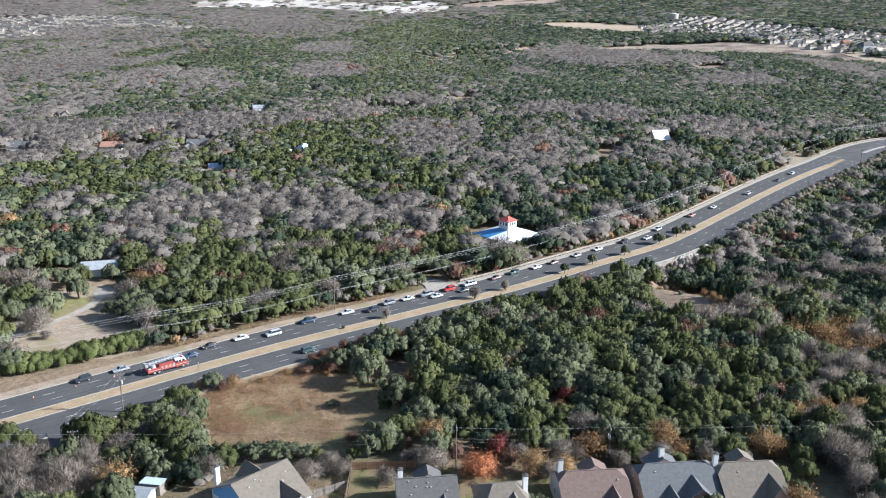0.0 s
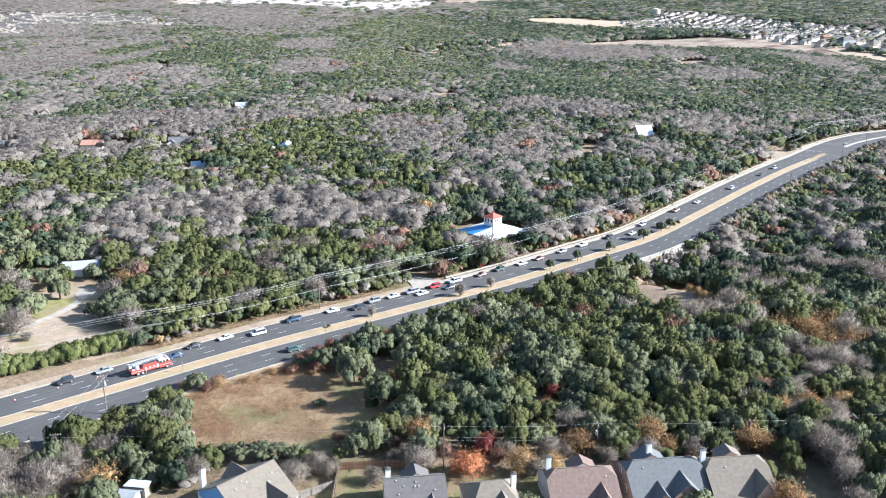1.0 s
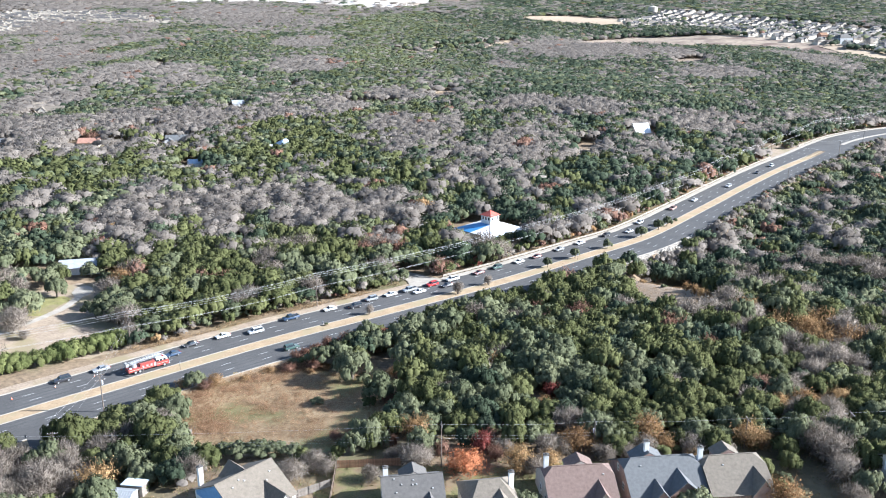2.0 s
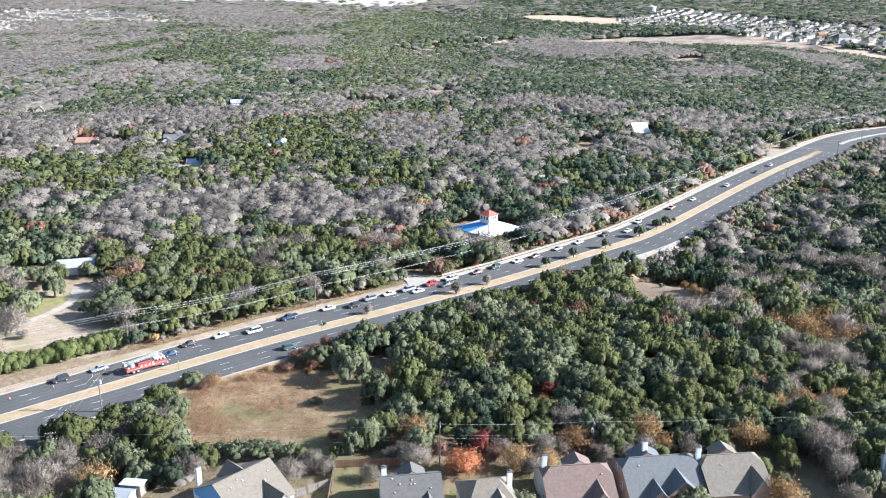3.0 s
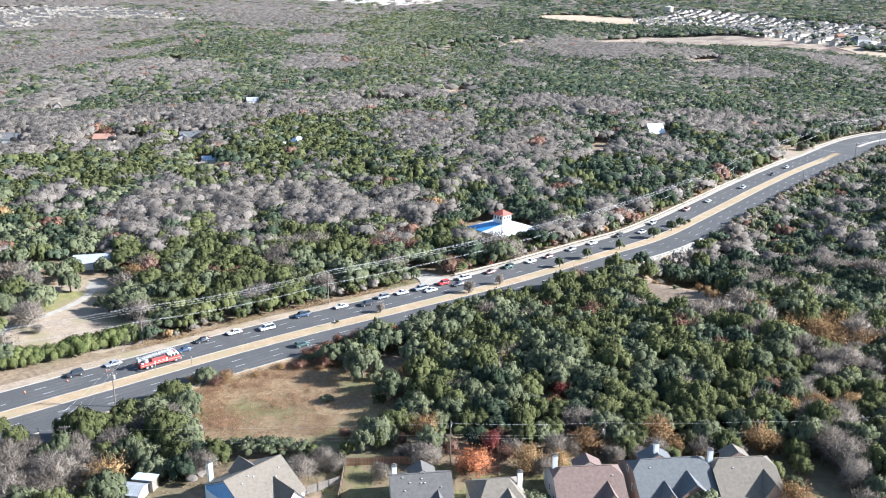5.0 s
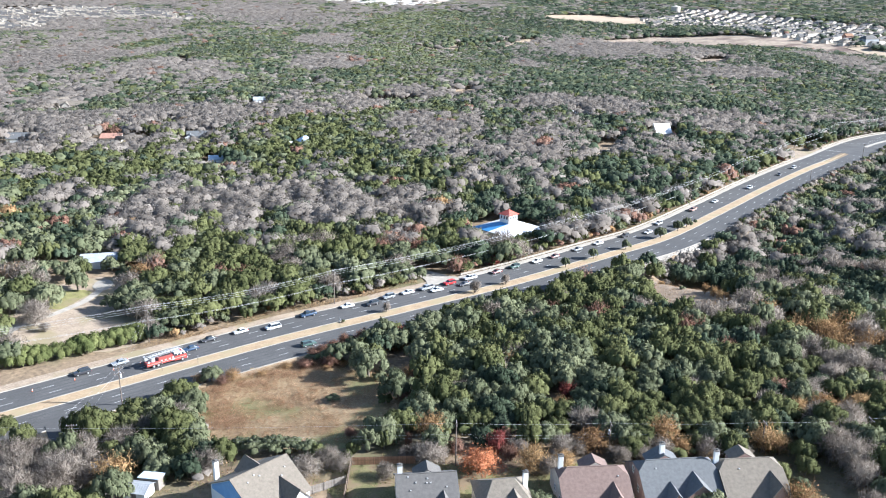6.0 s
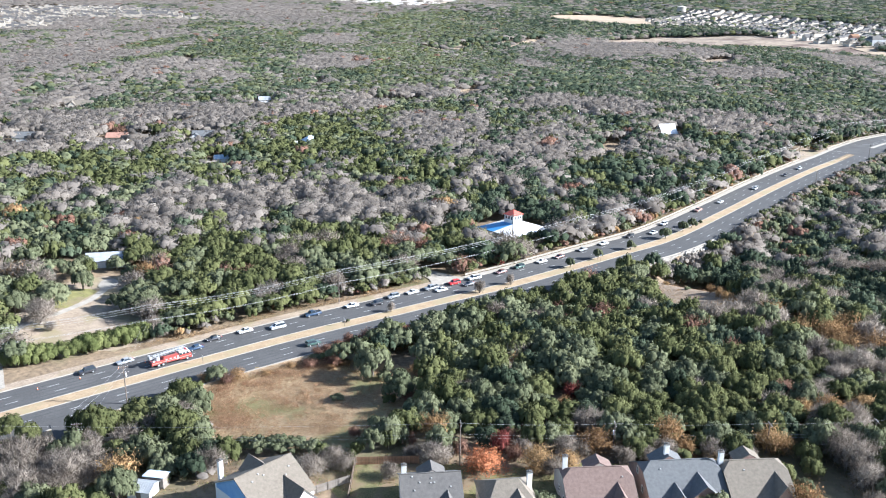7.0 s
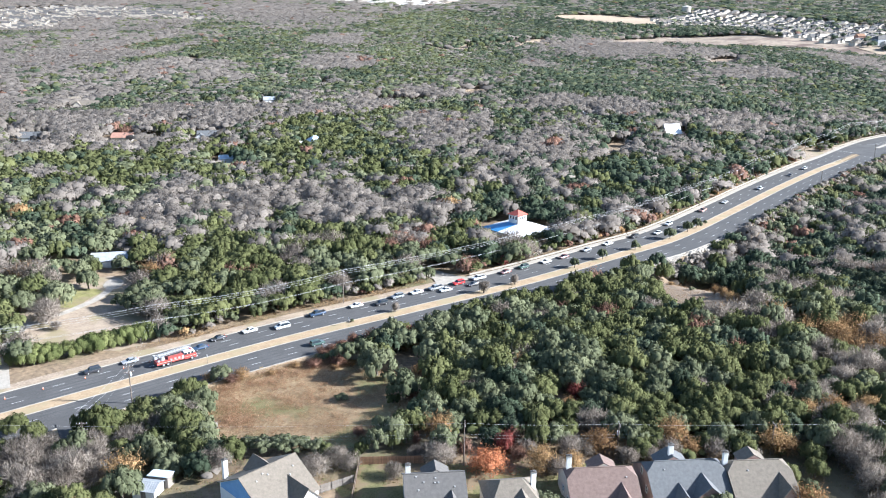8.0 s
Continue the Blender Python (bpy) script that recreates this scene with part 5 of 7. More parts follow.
def gable_house(name, label, m, w, d, eave, ridge, roof, wall, gables=(), back_gables=(), chimney=None, vents=0, windows=(), overhang=0.4, category="house", group="", clip=0.0):
    """A house with its ridge along x. gables: middle, half width, how far in front of the wall, height of eave and top. clip: how much of each gable end is hipped."""
    h = thing(name, label, category, m, group)
    bm = bmesh.new()
    yc, zc, short = clip * d / 2, ridge - clip * (ridge - eave), 2.0 if clip else 0.0
    peak = [(yc, zc - 0.15), (-yc, zc - 0.15)] if clip else [(0, ridge - 0.15)]
    prism(bm, [(-d / 2, -1.5), (d / 2, -1.5), (d / 2, eave), *peak, (-d / 2, eave)], -w / 2, w / 2)
    bmesh.ops.rotate(bm, verts=bm.verts, cent=(0, 0, 0), matrix=Matrix.Rotation(radians(90), 3, "Z"))
    part("wall", finish(bm, "wall", wall), h)
    slope = (ridge - eave) / (d / 2)
    for s in (-1, 1):
        bm = bmesh.new()
        low = eave - overhang * slope
        end = w / 2 + overhang
        rim = [(-end + short, 0, ridge), (end - short, 0, ridge), (end, s * yc, zc), (end, s * (d / 2 + overhang), low), (-end, s * (d / 2 + overhang), low), (-end, s * yc, zc)]
        slab(bm, rim if clip else [rim[0], rim[1], rim[3], rim[4]], 0.16)
        part("roof_slope", finish(bm, "roof_slope", roof), h)
        if clip:
            bm = bmesh.new()
            slab(bm, [(s * (end - short), 0, ridge), (s * end, -yc, zc), (s * end, yc, zc)], 0.16)
            part("roof_hip", finish(bm, "roof_hip", roof), h)
    part("ridge_cap", boxed("ridge_cap", roof, (-w / 2 - overhang + short, w / 2 + overhang - short, -0.14, 0.14, ridge - 0.06, ridge + 0.05)), h)
    for x, half, fore, ze, zt in gables:
        front_gable(h, x, half, -d / 2 - fore, ze, zt, slope, roof, wall, -1)
    for x, half, fore, ze, zt in back_gables:
        front_gable(h, x, half, d / 2 - fore, ze, zt, slope, roof, wall, 1)
    if chimney:
        chimney_part(h, *chimney, M_TRIM)
    rng = random.Random(int(w * 100 + d))
    for i in range(vents):
        y = rng.uniform(0.1, 0.5) * d / 2
        part("roof_vent", boxed("roof_vent", M_VENT, (-0.15, 0.15, -0.14, 0.14, 0, 0.2), bevel=0.02), h, "small pale roof vent", pose(rng.uniform(-0.42, 0.42) * w, -y, ridge - slope * y - 0.03))
    for x, y, z, turn in windows:
        add_window(h, x, y, z, turn)
    return h


def hip_house(name, label, m, w, d, eave, ridge, crest, roof, wall, overhang=0.4, chimney=None, category="house", group="", vents=0):
    """A house with a hipped roof; crest: the ridge's length along x."""
    h = thing(name, label, category, m, group)
    part("wall", boxed("wall", wall, (-w / 2, w / 2, -d / 2, d / 2, -1.5, eave)), h)
    W, D, c = w / 2 + overhang, d / 2 + overhang, crest / 2
    for corners in ([(-c, 0, ridge), (c, 0, ridge), (W, -D, eave), (-W, -D, eave)], [(-c, 0, ridge), (c, 0, ridge), (W, D, eave), (-W, D, eave)],
                    [(c, 0, ridge), (W, -D, eave), (W, D, eave)], [(-c, 0, ridge), (-W, -D, eave), (-W, D, eave)]):
        bm = bmesh.new()
        slab(bm, corners, 0.16)
        part("roof_slope", finish(bm, "roof_slope", roof), h)
    if chimney:
        chimney_part(h, *chimney, M_TRIM)
    rng = random.Random(int(w * 10 + d))
    for i in range(vents):
        y = rng.uniform(0.3, 0.75) * D
        part("roof_vent", boxed("roof_vent", M_VENT, (-0.15, 0.15, -0.14, 0.14, 0, 0.2), bevel=0.02), h, "small pale roof vent", pose(rng.uniform(-0.3, 0.3) * w, -y, ridge - (ridge - eave) * y / D - 0.03))
    return h


def build_street():
    row = "houses in a row"
    gable_house("house", "two-storey house with a brown shingle roof and brick walls", at_ground(28.0, 146.0, 6), 13.2, 13.5, 3.8, 8.0, M_SHINGLE_BROWN, M_CREAM_WALL,
                [(3.6, 2.4, 0.6, 3.2, 6.3)], [(0.9, 2.6, 2.8, 6.9, 8.35)], (-6.0, 1.2, 4, 9.9), 1, [(-6.6, -2, 1.6, -90), (-6.6, 2, 1.6, -90)], group=row, clip=0.3)
    gable_house("house", "two-storey house with a blue-grey shingle roof and pink brick side", at_ground(45.0, 149.3, 7), 15.2, 14.0, 3.6, 8.0, M_SHINGLE_BLUE, M_BRICK,
                [(2.9, 3.0, 0.4, 4.0, 6.6), (-2.2, 1.9, 1.4, 3.4, 5.6)], [(-2.0, 3.0, 3.2, 7.0, 8.7)], (-2.2, 1.6, 5, 10.6), 1, [(-7.6, -1.5, 2.0, -90), (-7.6, 2, 4.2, -90)], group=row, clip=0.3)
    gable_house("house", "two-storey house with a tan shingle roof and brick side wall", at_ground(59.6, 150.0, 6), 12.4, 14.5, 3.6, 8.0, M_SHINGLE_TAN, M_BRICK,
                [(3.8, 2.2, 0.4, 3.4, 6.6)], [(0.0, 2.5, 3.0, 7.0, 8.45)], (-6.2, 0.6, 4, 9.6), 1, [(-6.2, -2, 2.0, -90)], group=row, clip=0.3)
    gable_house("house", "two-storey house with a weathered grey shingle roof", at_ground(-4.4, 142.6, 8), 11.2, 13.0, 4.2, 8.0, M_SHINGLE_GREY, M_CREAM_WALL,
                [(3.0, 2.5, 0.5, 3.4, 6.2), (-2.6, 1.2, 0.4, 3.4, 5.0)], [(0.4, 2.5, 2.8, 6.9, 8.4)], (-5.0, 1.0, 4, 9.4), 7, group=row)
    small = hip_house("house", "smaller house with a hipped pale tan shingle roof", at_ground(10.4, 141.0, 10), 10.0, 10.4, 4.6, 8.0, 4.2, M_SHINGLE_TAN, M_CREAM_WALL, 0.4, (4.4, 0.4, 4, 8.9), group=row, vents=2)
    front_gable(small, 1.6, 2.8, -5.4, 4.4, 7.0, 0.607, M_SHINGLE_TAN, M_CREAM_WALL, -1)
    big = gable_house("house", "large house with tan shingle roof, white walls and shade-blue gable", at_ground(-36.9, 143.6, 47), 12.4, 15.4, 4.3, 8.6, M_SHINGLE_TAN, M_WHITE_WALL,
                      [(2.4, 3.0, 2.0, 3.6, 6.9)], [(0.6, 2.3, 2.2, 6.2, 8.5)], (-4.6, 8.1, 0, 8.2), 5, [(-6.24, -3.2, 1.4, -90), (-6.24, 2.6, 1.4, -90), (5.0, -7.7, 1.4, 0)], group=row)
    bm = bmesh.new()
    prism(bm, [(-7.2, 3.3), (7.2, 3.3), (7.2, 4.2), (0, 8.2), (-7.2, 4.2)], 6.2, 6.26)
    bmesh.ops.rotate(bm, verts=bm.verts, cent=(0, 0, 0), matrix=Matrix.Rotation(radians(90), 3, "Z"))
    part("gable_boarding", finish(bm, "gable_boarding", M_SKY_SHADE_WALL), big, "boarded gable, skylit shade put into its blue")
    gable_house("house", "house with a tan roof half hidden by bare trees", at_ground(97.8, 150.0, 0), 12.0, 12.0, 4.4, 8.0, M_SHINGLE_TAN, M_CREAM_WALL, (), (), (-5.6, 0.5, 4, 9.6), group=row)


build_street()


def build_fence(name, label, a, b, height, material, step=0.16):
    """A close-boarded fence from a to b: posts, two rails and boards."""
    z0, z1 = float(ground_z(*a)[0]), float(ground_z(*b)[0])
    length = math.dist(a, b)
    turn = math.degrees(math.atan2(b[1] - a[1], b[0] - a[0]))
    fence = thing(name, label, "fence", pose(a[0], a[1], min(z0, z1), 0, 0, turn))
    board, post = boxed("board", material, (-0.07, 0.07, -0.012, 0.012, 0.05, height)), boxed("post", material, (-0.05, 0.05, 0.03, 0.13, -0.3, height + 0.05))
    for z in (0.4, height - 0.35):
        part("rail", boxed("rail", material, (0, length, 0.014, 0.06, z, z + 0.09)), fence)
    rise = (z1 - z0) / length
    for i in range(int(length / step)):
        x = (i + 0.5) * step
        part("board", board, fence, m=pose(x, 0, max(0, rise * x) + 0.02 * math.sin(i * 7.3)))
    for i in range(int(length / 2.4) + 1):
        part("post", post, fence, m=pose(min(i * 2.4, length), 0, 0))


build_fence("wooden_fence", "brown close-boarded cedar fence behind a yard", (-20.7, 158.3), (-7.0, 158.6), 2.0, M_CEDAR)
build_fence("wooden_fence", "weathered board fence between two yards, darkened for shade", (-20.9, 158.2), (-20.6, 142.0), 1.9, M_SHADE_WOOD)
build_fence("wooden_fence", "weathered grey board fence beside a side yard", (-21.2, 151.0), (-29.0, 146.0), 1.9, M_GREY_WOOD)


build_fence("wooden_fence", "weathered grey board fence between hedge and trees", (-106, 240.5), (-96.5, 235), 1.7, M_GREY_WOOD, 0.3)


def build_shed():
    shed = thing("garden_shed", "small shed with a pale corrugated metal roof among trees", "shed", at_ground(-63.6, 150.0, -8))
    part("wall", boxed("wall", M_WHITE_WALL, (-2.4, 2.4, -2.0, 2.0, -1.0, 2.3)), shed)
    for s in (-1, 1):
        bm = bmesh.new()
        slab(bm, [(-2.7, 0, 3.2), (2.7, 0, 3.2), (2.7, s * 2.4, 2.2), (-2.7, s * 2.4, 2.2)], 0.06)
        part("roof_slope", finish(bm, "roof_slope", M_ZINC), shed)
    for i in range(11):
        part("roof_rib", boxed("roof_rib", M_ZINC, (-0.03, 0.03, -2.5, 0, 0, 0.05)), shed, m=pose(-2.6 + 0.52 * i, 0.0, 3.2, 22.6, 0, 0))
    bm = bmesh.new()
    slab(bm, [(-1.4, 2.3, 2.9), (3.4, 2.3, 2.9), (3.4, 5.4, 2.6), (-1.4, 5.4, 2.6)], 0.08)
    part("lean_to_roof", finish(bm, "lean_to_roof", M_PALE_BLUE), shed, "pale blue metal lean-to roof")
    part("lean_to_wall", boxed("lean_to_wall", M_GREY_WOOD, (-1.2, 3.2, 2.4, 5.2, -1.0, 2.55)), shed, "grey boarded lean-to wall")
    part("door", boxed("door", M_GREY_WOOD, (-0.5, 0.5, -2.06, -2.0, 0, 2.0)), shed, "grey wooden door")


build_shed()


def build_tower_house():
    """The white building with a square tower, beyond the road."""
    b = thing("tower_building", "white metal-roofed building with a square tower and red tiled cap", "building", pose(24.6, 361.5, 0, 0, 0, 45))
    part("wall", boxed("wall", M_WHITE_WALL, (-10.6, 10.6, -10.6, 10.6, -1, 2.9)), b)
    peak, rim, eave, half = 5.5, 2.6, 2.9, 11.4
    for turn in range(4):
        facets = [([(-rim, -rim, peak), (rim, -rim, peak), (half, -half, eave), (-half, -half, eave)], M_WHITE_METAL, "white standing-seam metal roof")]
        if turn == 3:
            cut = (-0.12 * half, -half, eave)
            # blue facet: the shade on this slope, put into its colour
            facets = [([(-rim, -rim, peak), (rim, -rim, peak), cut, (-half, -half, eave)], M_SKY_SHADE_METAL, "white standing-seam metal roof, sky-blue shade in its colour"),
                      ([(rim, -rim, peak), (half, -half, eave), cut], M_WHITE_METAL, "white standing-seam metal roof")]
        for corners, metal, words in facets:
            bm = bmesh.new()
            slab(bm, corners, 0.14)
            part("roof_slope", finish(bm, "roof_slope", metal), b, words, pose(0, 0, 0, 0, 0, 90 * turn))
    t = 2.75
    tower = part("tower", boxed("tower", M_WHITE_WALL, (-t, t, -t, t, 4.6, 9.2)), b, "white square tower")
    frame_mesh = boxed("window", M_TRIM, (-0.55, 0.55, -0.1, 0.0, -0.1, 0.0), (-0.55, 0.55, -0.1, 0.0, 1.4, 1.5), (-0.55, -0.45, -0.1, 0, 0, 1.4), (0.45, 0.55, -0.1, 0, 0, 1.4))
    glass_mesh = boxed("pane", M_GLASS_DARK, (-0.45, 0.45, -0.05, 0.0, 0, 1.4))
    for side in range(4):
        for i in (-1, 0, 1):
            m = pose(0, 0, 0, 0, 0, 90 * side) @ pose(i * 1.6, -t, 7.2)
            part("window", frame_mesh, tower, "white window frame", m)
            part("pane", glass_mesh, tower, "dark glass pane", m)
    for turn in range(4):
        bm = bmesh.new()
        slab(bm, [(0, 0, 11.2), (t + 0.55, -t - 0.55, 9.15), (-t - 0.55, -t - 0.55, 9.15)], 0.16)
        part("tower_roof", finish(bm, "tower_roof", M_RED_TILE), b, "red tiled tower roof", pose(0, 0, 0, 0, 0, 90 * turn))


build_tower_house()


def build_cottages():
    g = "houses in the woods"
    gable_house("cottage", "white steep-roofed house among bare trees", at_ground(150, 615, 18), 12, 11, 2.6, 8.6, M_WHITE_METAL, M_CREAM_WALL, group=g)
    gable_house("cottage", "low terracotta annexe beside a white house", at_ground(163, 612, 5), 9, 6, 2.4, 4.2, M_TERRACOTTA, M_CREAM_WALL, group=g)
    hip_house("cottage", "house with a pale blue hipped metal roof in green woods", at_ground(-101, 570, 35), 13, 12, 3.5, 8.2, 2.0, M_PALE_BLUE, M_WHITE_WALL, group=g)
    gable_house("cottage", "white-roofed wing beside the blue-roofed house", at_ground(-108, 565, 10), 8, 6, 3.2, 5.4, M_WHITE_METAL, M_WHITE_WALL, group=g)
    gable_house("cottage", "low house with a bright pale blue metal roof", at_ground(-148, 527, 12), 13, 9, 3.0, 4.8, M_PALE_BLUE, M_WHITE_WALL, group=g)
    gable_house("cottage", "wide house with a grey shingle roof among bare trees", at_ground(-182, 597, 12), 15, 12, 3.4, 6.6, M_SHINGLE_BLUE, M_WHITE_WALL, [(-5, 3.5, 3, 3.4, 5.8)], group=g)
    gable_house("cottage", "house with a long terracotta roof", at_ground(-240, 588, 6), 14, 11, 3.0, 5.6, M_TERRACOTTA, M_CREAM_WALL, group=g)
    gable_house("cottage", "large beige house with pale walls on a rise", at_ground(-334, 744, 14), 22, 12, 5.2, 8.2, M_SHINGLE_TAN, M_CREAM_WALL, [(-6, 3.2, 2, 5.2, 8.4)], group=g)
    gable_house("cottage", "tall cream house among the trees", at_ground(-352, 760, 40), 9, 8, 6.0, 9.4, M_SHINGLE_TAN, M_CREAM_WALL, group=g)
    gable_house("cottage", "small white house with a grey metal roof", at_ground(-172, 748, 20), 10, 8, 4.4, 7.0, M_ZINC, M_WHITE_WALL, group=g)
    gable_house("cottage", "house with a blue-grey roof at the edge of the woods", at_ground(-296, 570, 8), 15, 11, 3.6, 6.8, M_SHINGLE_BLUE, M_WHITE_WALL, group=g)
    gable_house("cottage", "low cream house among bare trees", at_ground(-275, 545, 10), 12, 8, 3.0, 5.0, M_SHINGLE_TAN, M_CREAM_WALL, group=g)
    gable_house("cottage", "white bungalow with a pale roof under live oaks", at_ground(-134.5, 308, 15), 15, 9, 3.0, 5.0, M_ZINC, M_WHITE_WALL, windows=[(-4, -4.5, 1, 0), (0, -4.5, 1, 0), (4, -4.5, 1, 0)], group=g)
    gable_house("cottage", "white-roofed cabin in the woods", at_ground(103, 705, 12), 10, 7, 3, 4.8, M_WHITE_METAL, M_WHITE_WALL, group=g)
    gable_house("cottage", "dark-roofed cottage beside a gravel clearing", at_ground(111, 631, 5), 14, 9, 3.2, 5.8, M_SHINGLE_BLUE, M_WHITE_WALL, group=g)
    gable_house("cottage", "small cream house far in the woods", at_ground(-290, 640, 22), 6, 7, 4.6, 6.8, M_SHINGLE_TAN, M_CREAM_WALL, group=g)


build_cottages()


def estate_spots(seed, outline, turn, thin):
    """Where the houses of a far estate stand, in rows along its streets: place, heading and make."""
    rng = random.Random(seed)
    cx, cy = sum(p[0] for p in outline) / len(outline), sum(p[1] for p in outline) / len(outline)
    c, s = math.cos(radians(turn)), math.sin(radians(turn))
    spots = []
    for row in range(-14, 15):
        for col in range(-30, 31):
            u, v = col * 19.0 + rng.uniform(-3, 3), row * 40.0 + (rng.uniform(6, 13) if col % 2 else rng.uniform(-13, -6))
            x, y = cx + c * u - s * v, cy + s * u + c * v
            face, k = turn + 10 + rng.choice((0, 0, 90)) + rng.uniform(-4, 4), rng.randrange(4)
            if inside(np.array([x]), np.array([y]), outline)[0] and rng.random() >= thin:
                spots.append((x, y, face, k))
    return sorted(spots, key=lambda p: p[0] ** 2 + p[1] ** 2)


ESTATE_MAKES = [(17, 14, 6.2, 9.8), (16, 15, 6.4, 9.6), (18, 13, 5.2, 8.4), (15, 14, 6.2, 9.4)]


def build_estate(spots, label, group):
    """Each house of an estate as a thing of its own."""
    made = {}
    for x, y, face, k in spots:
        m = at_ground(x, y, face, 0.5)
        if k in made:
            copy_thing(made[k], m)
            continue
        w, d, e, r = ESTATE_MAKES[k]
        roof = M_SHINGLE_TAN if k == 3 else M_ESTATE_ROOF
        if k % 2:
            made[k] = hip_house("estate_house", label, m, w, d, e, r, 3.5, roof, M_ESTATE_WALL, group=group)
        else:
            made[k] = gable_house("estate_house", label, m, w, d, e, r, roof, M_ESTATE_WALL, [(2.5, 2.8, 1.2, e, r - 0.8)], group=group)


def build_house_mass(name, label, spots):
    """Houses too many and too far to count: walls, gables and roofs in one mesh."""
    bm = bmesh.new()
    for x, y, face, k in spots:
        w, d, e, r = ESTATE_MAKES[k]
        before = set(bm.verts)
        prism(bm, [(-d / 2, -1.5), (d / 2, -1.5), (d / 2, e), (0, r - 0.2), (-d / 2, e)], -w / 2, w / 2, 0)
        for side in (-1, 1):
            low = e - 0.4 * (r - e) / (d / 2)
            slab(bm, [(0, -w / 2 - 0.4, r), (0, w / 2 + 0.4, r), (side * (d / 2 + 0.4), w / 2 + 0.4, low), (side * (d / 2 + 0.4), -w / 2 - 0.4, low)], 0.16, 1)
        bmesh.ops.transform(bm, matrix=at_ground(x, y, face, 0.5), verts=[v for v in bm.verts if v not in before])
    tagged(new(name, finish(bm, name, [M_ESTATE_WALL, M_ESTATE_ROOF])), label, "houses", kind="stuff")


drape("estate_ground_east", TOWN_EAST, M_STREET, "pale streets and lots of the far estate", "ground", 0.9)
drape("estate_ground_west", TOWN_WEST, M_STREET, "pale streets and lots of the far estate", "ground", 0.9)
EAST_SPOTS = estate_spots(3, TOWN_EAST, 12, 0.16)
build_estate(EAST_SPOTS[:280], "pale new house with a grey roof on a far estate", "east estate")
build_house_mass("estate_houses", "pale grey-roofed houses at the back of a far estate", EAST_SPOTS[280:])
drape("building_lots", [(690, 1560), (740, 1560), (800, 1440), (770, 1330), (690, 1250), (660, 1330), (690, 1440)], M_FIELD, "pale graded building lots beside the estate", "building site", 2.2)
build_house_mass("houses_beyond_field", "pale houses with grey roofs beyond a field", estate_spots(5, [(490, 2600), (640, 2590), (665, 2740), (515, 2740)], 5, 0.2))
build_house_mass("hillside_houses", "pale grey-roofed houses on a far hillside estate", estate_spots(4, TOWN_WEST, 8, 0.08))


def build_far_blocks():
    """The larger buildings that stand out at the estate's ends."""
    hip_house("large_house", "big slate-grey unfinished house at the estate's edge", at_ground(748, 1590, 20, 1.5), 30, 20, 9.0, 15.0, 12.0, M_SHINGLE_GREY, M_ZINC)
    gable_house("large_house", "house under construction sheathed in orange boards", at_ground(735, 1645, 10, 1.0), 15, 13, 10.0, 14.0, M_CEDAR, M_TERRACOTTA)
    tank = thing("water_tank", "round pale water tank on the wooded ridge", "water tank", at_ground(617, 2480, 0))
    bm = bmesh.new()
    rod(bm, (0, 0, -2), (0, 0, 20), 12.5, 12.5, 24)
    part("shell", finish(bm, "shell", M_CREAM_WALL), tank)
    bm = bmesh.new()
    rod(bm, (0, 0, 20), (0, 0, 23.5), 12.8, 1.0, 24)
    part("roof", finish(bm, "roof", M_CREAM_WALL), tank, "shallow conical tank roof")


build_far_blocks()


# ---- vehicles ----
PAINTS = {k: plain("car_paint_" + k, c, 0.28, 0.0, 0.6, 0.6) for k, c in dict(white=(0.56, 0.56, 0.55), silver=(0.25, 0.26, 0.265), grey=(0.16, 0.18, 0.20), black=(0.03, 0.03, 0.035), navy=(0.025, 0.05, 0.095),
                                                                              red=(0.55, 0.03, 0.03), maroon=(0.13, 0.05, 0.045), green=(0.05, 0.09, 0.08), bronze=(0.42, 0.24, 0.19)).items()}
M_TYRE = plain("tyre_rubber", (0.025, 0.025, 0.026), 0.85)
M_RIM = plain("alloy_rim", (0.55, 0.56, 0.57), 0.35, 0.7)
M_LAMP_RED = plain("red_lamp_lens", (0.45, 0.02, 0.02), 0.25)
M_LAMP_CLEAR = plain("clear_lamp_lens", (0.75, 0.76, 0.78), 0.15)
M_DARK_TRIM = plain("black_plastic", (0.03, 0.03, 0.03), 0.6)
M_FIRE_RED = plain("fire_engine_red", (0.285, 0.050, 0.042), 0.4, 0.0, 0.6, 0.5)
M_FIRE_WHITE = plain("fire_engine_white", (0.66, 0.66, 0.65), 0.3, 0.0, 0.6, 0.5)
M_ALUMINIUM = plain("ladder_aluminium", (0.36, 0.37, 0.38), 0.5, 0.4)
M_STRIPE = plain("pale_stripe", (0.42, 0.36, 0.32), 0.4)

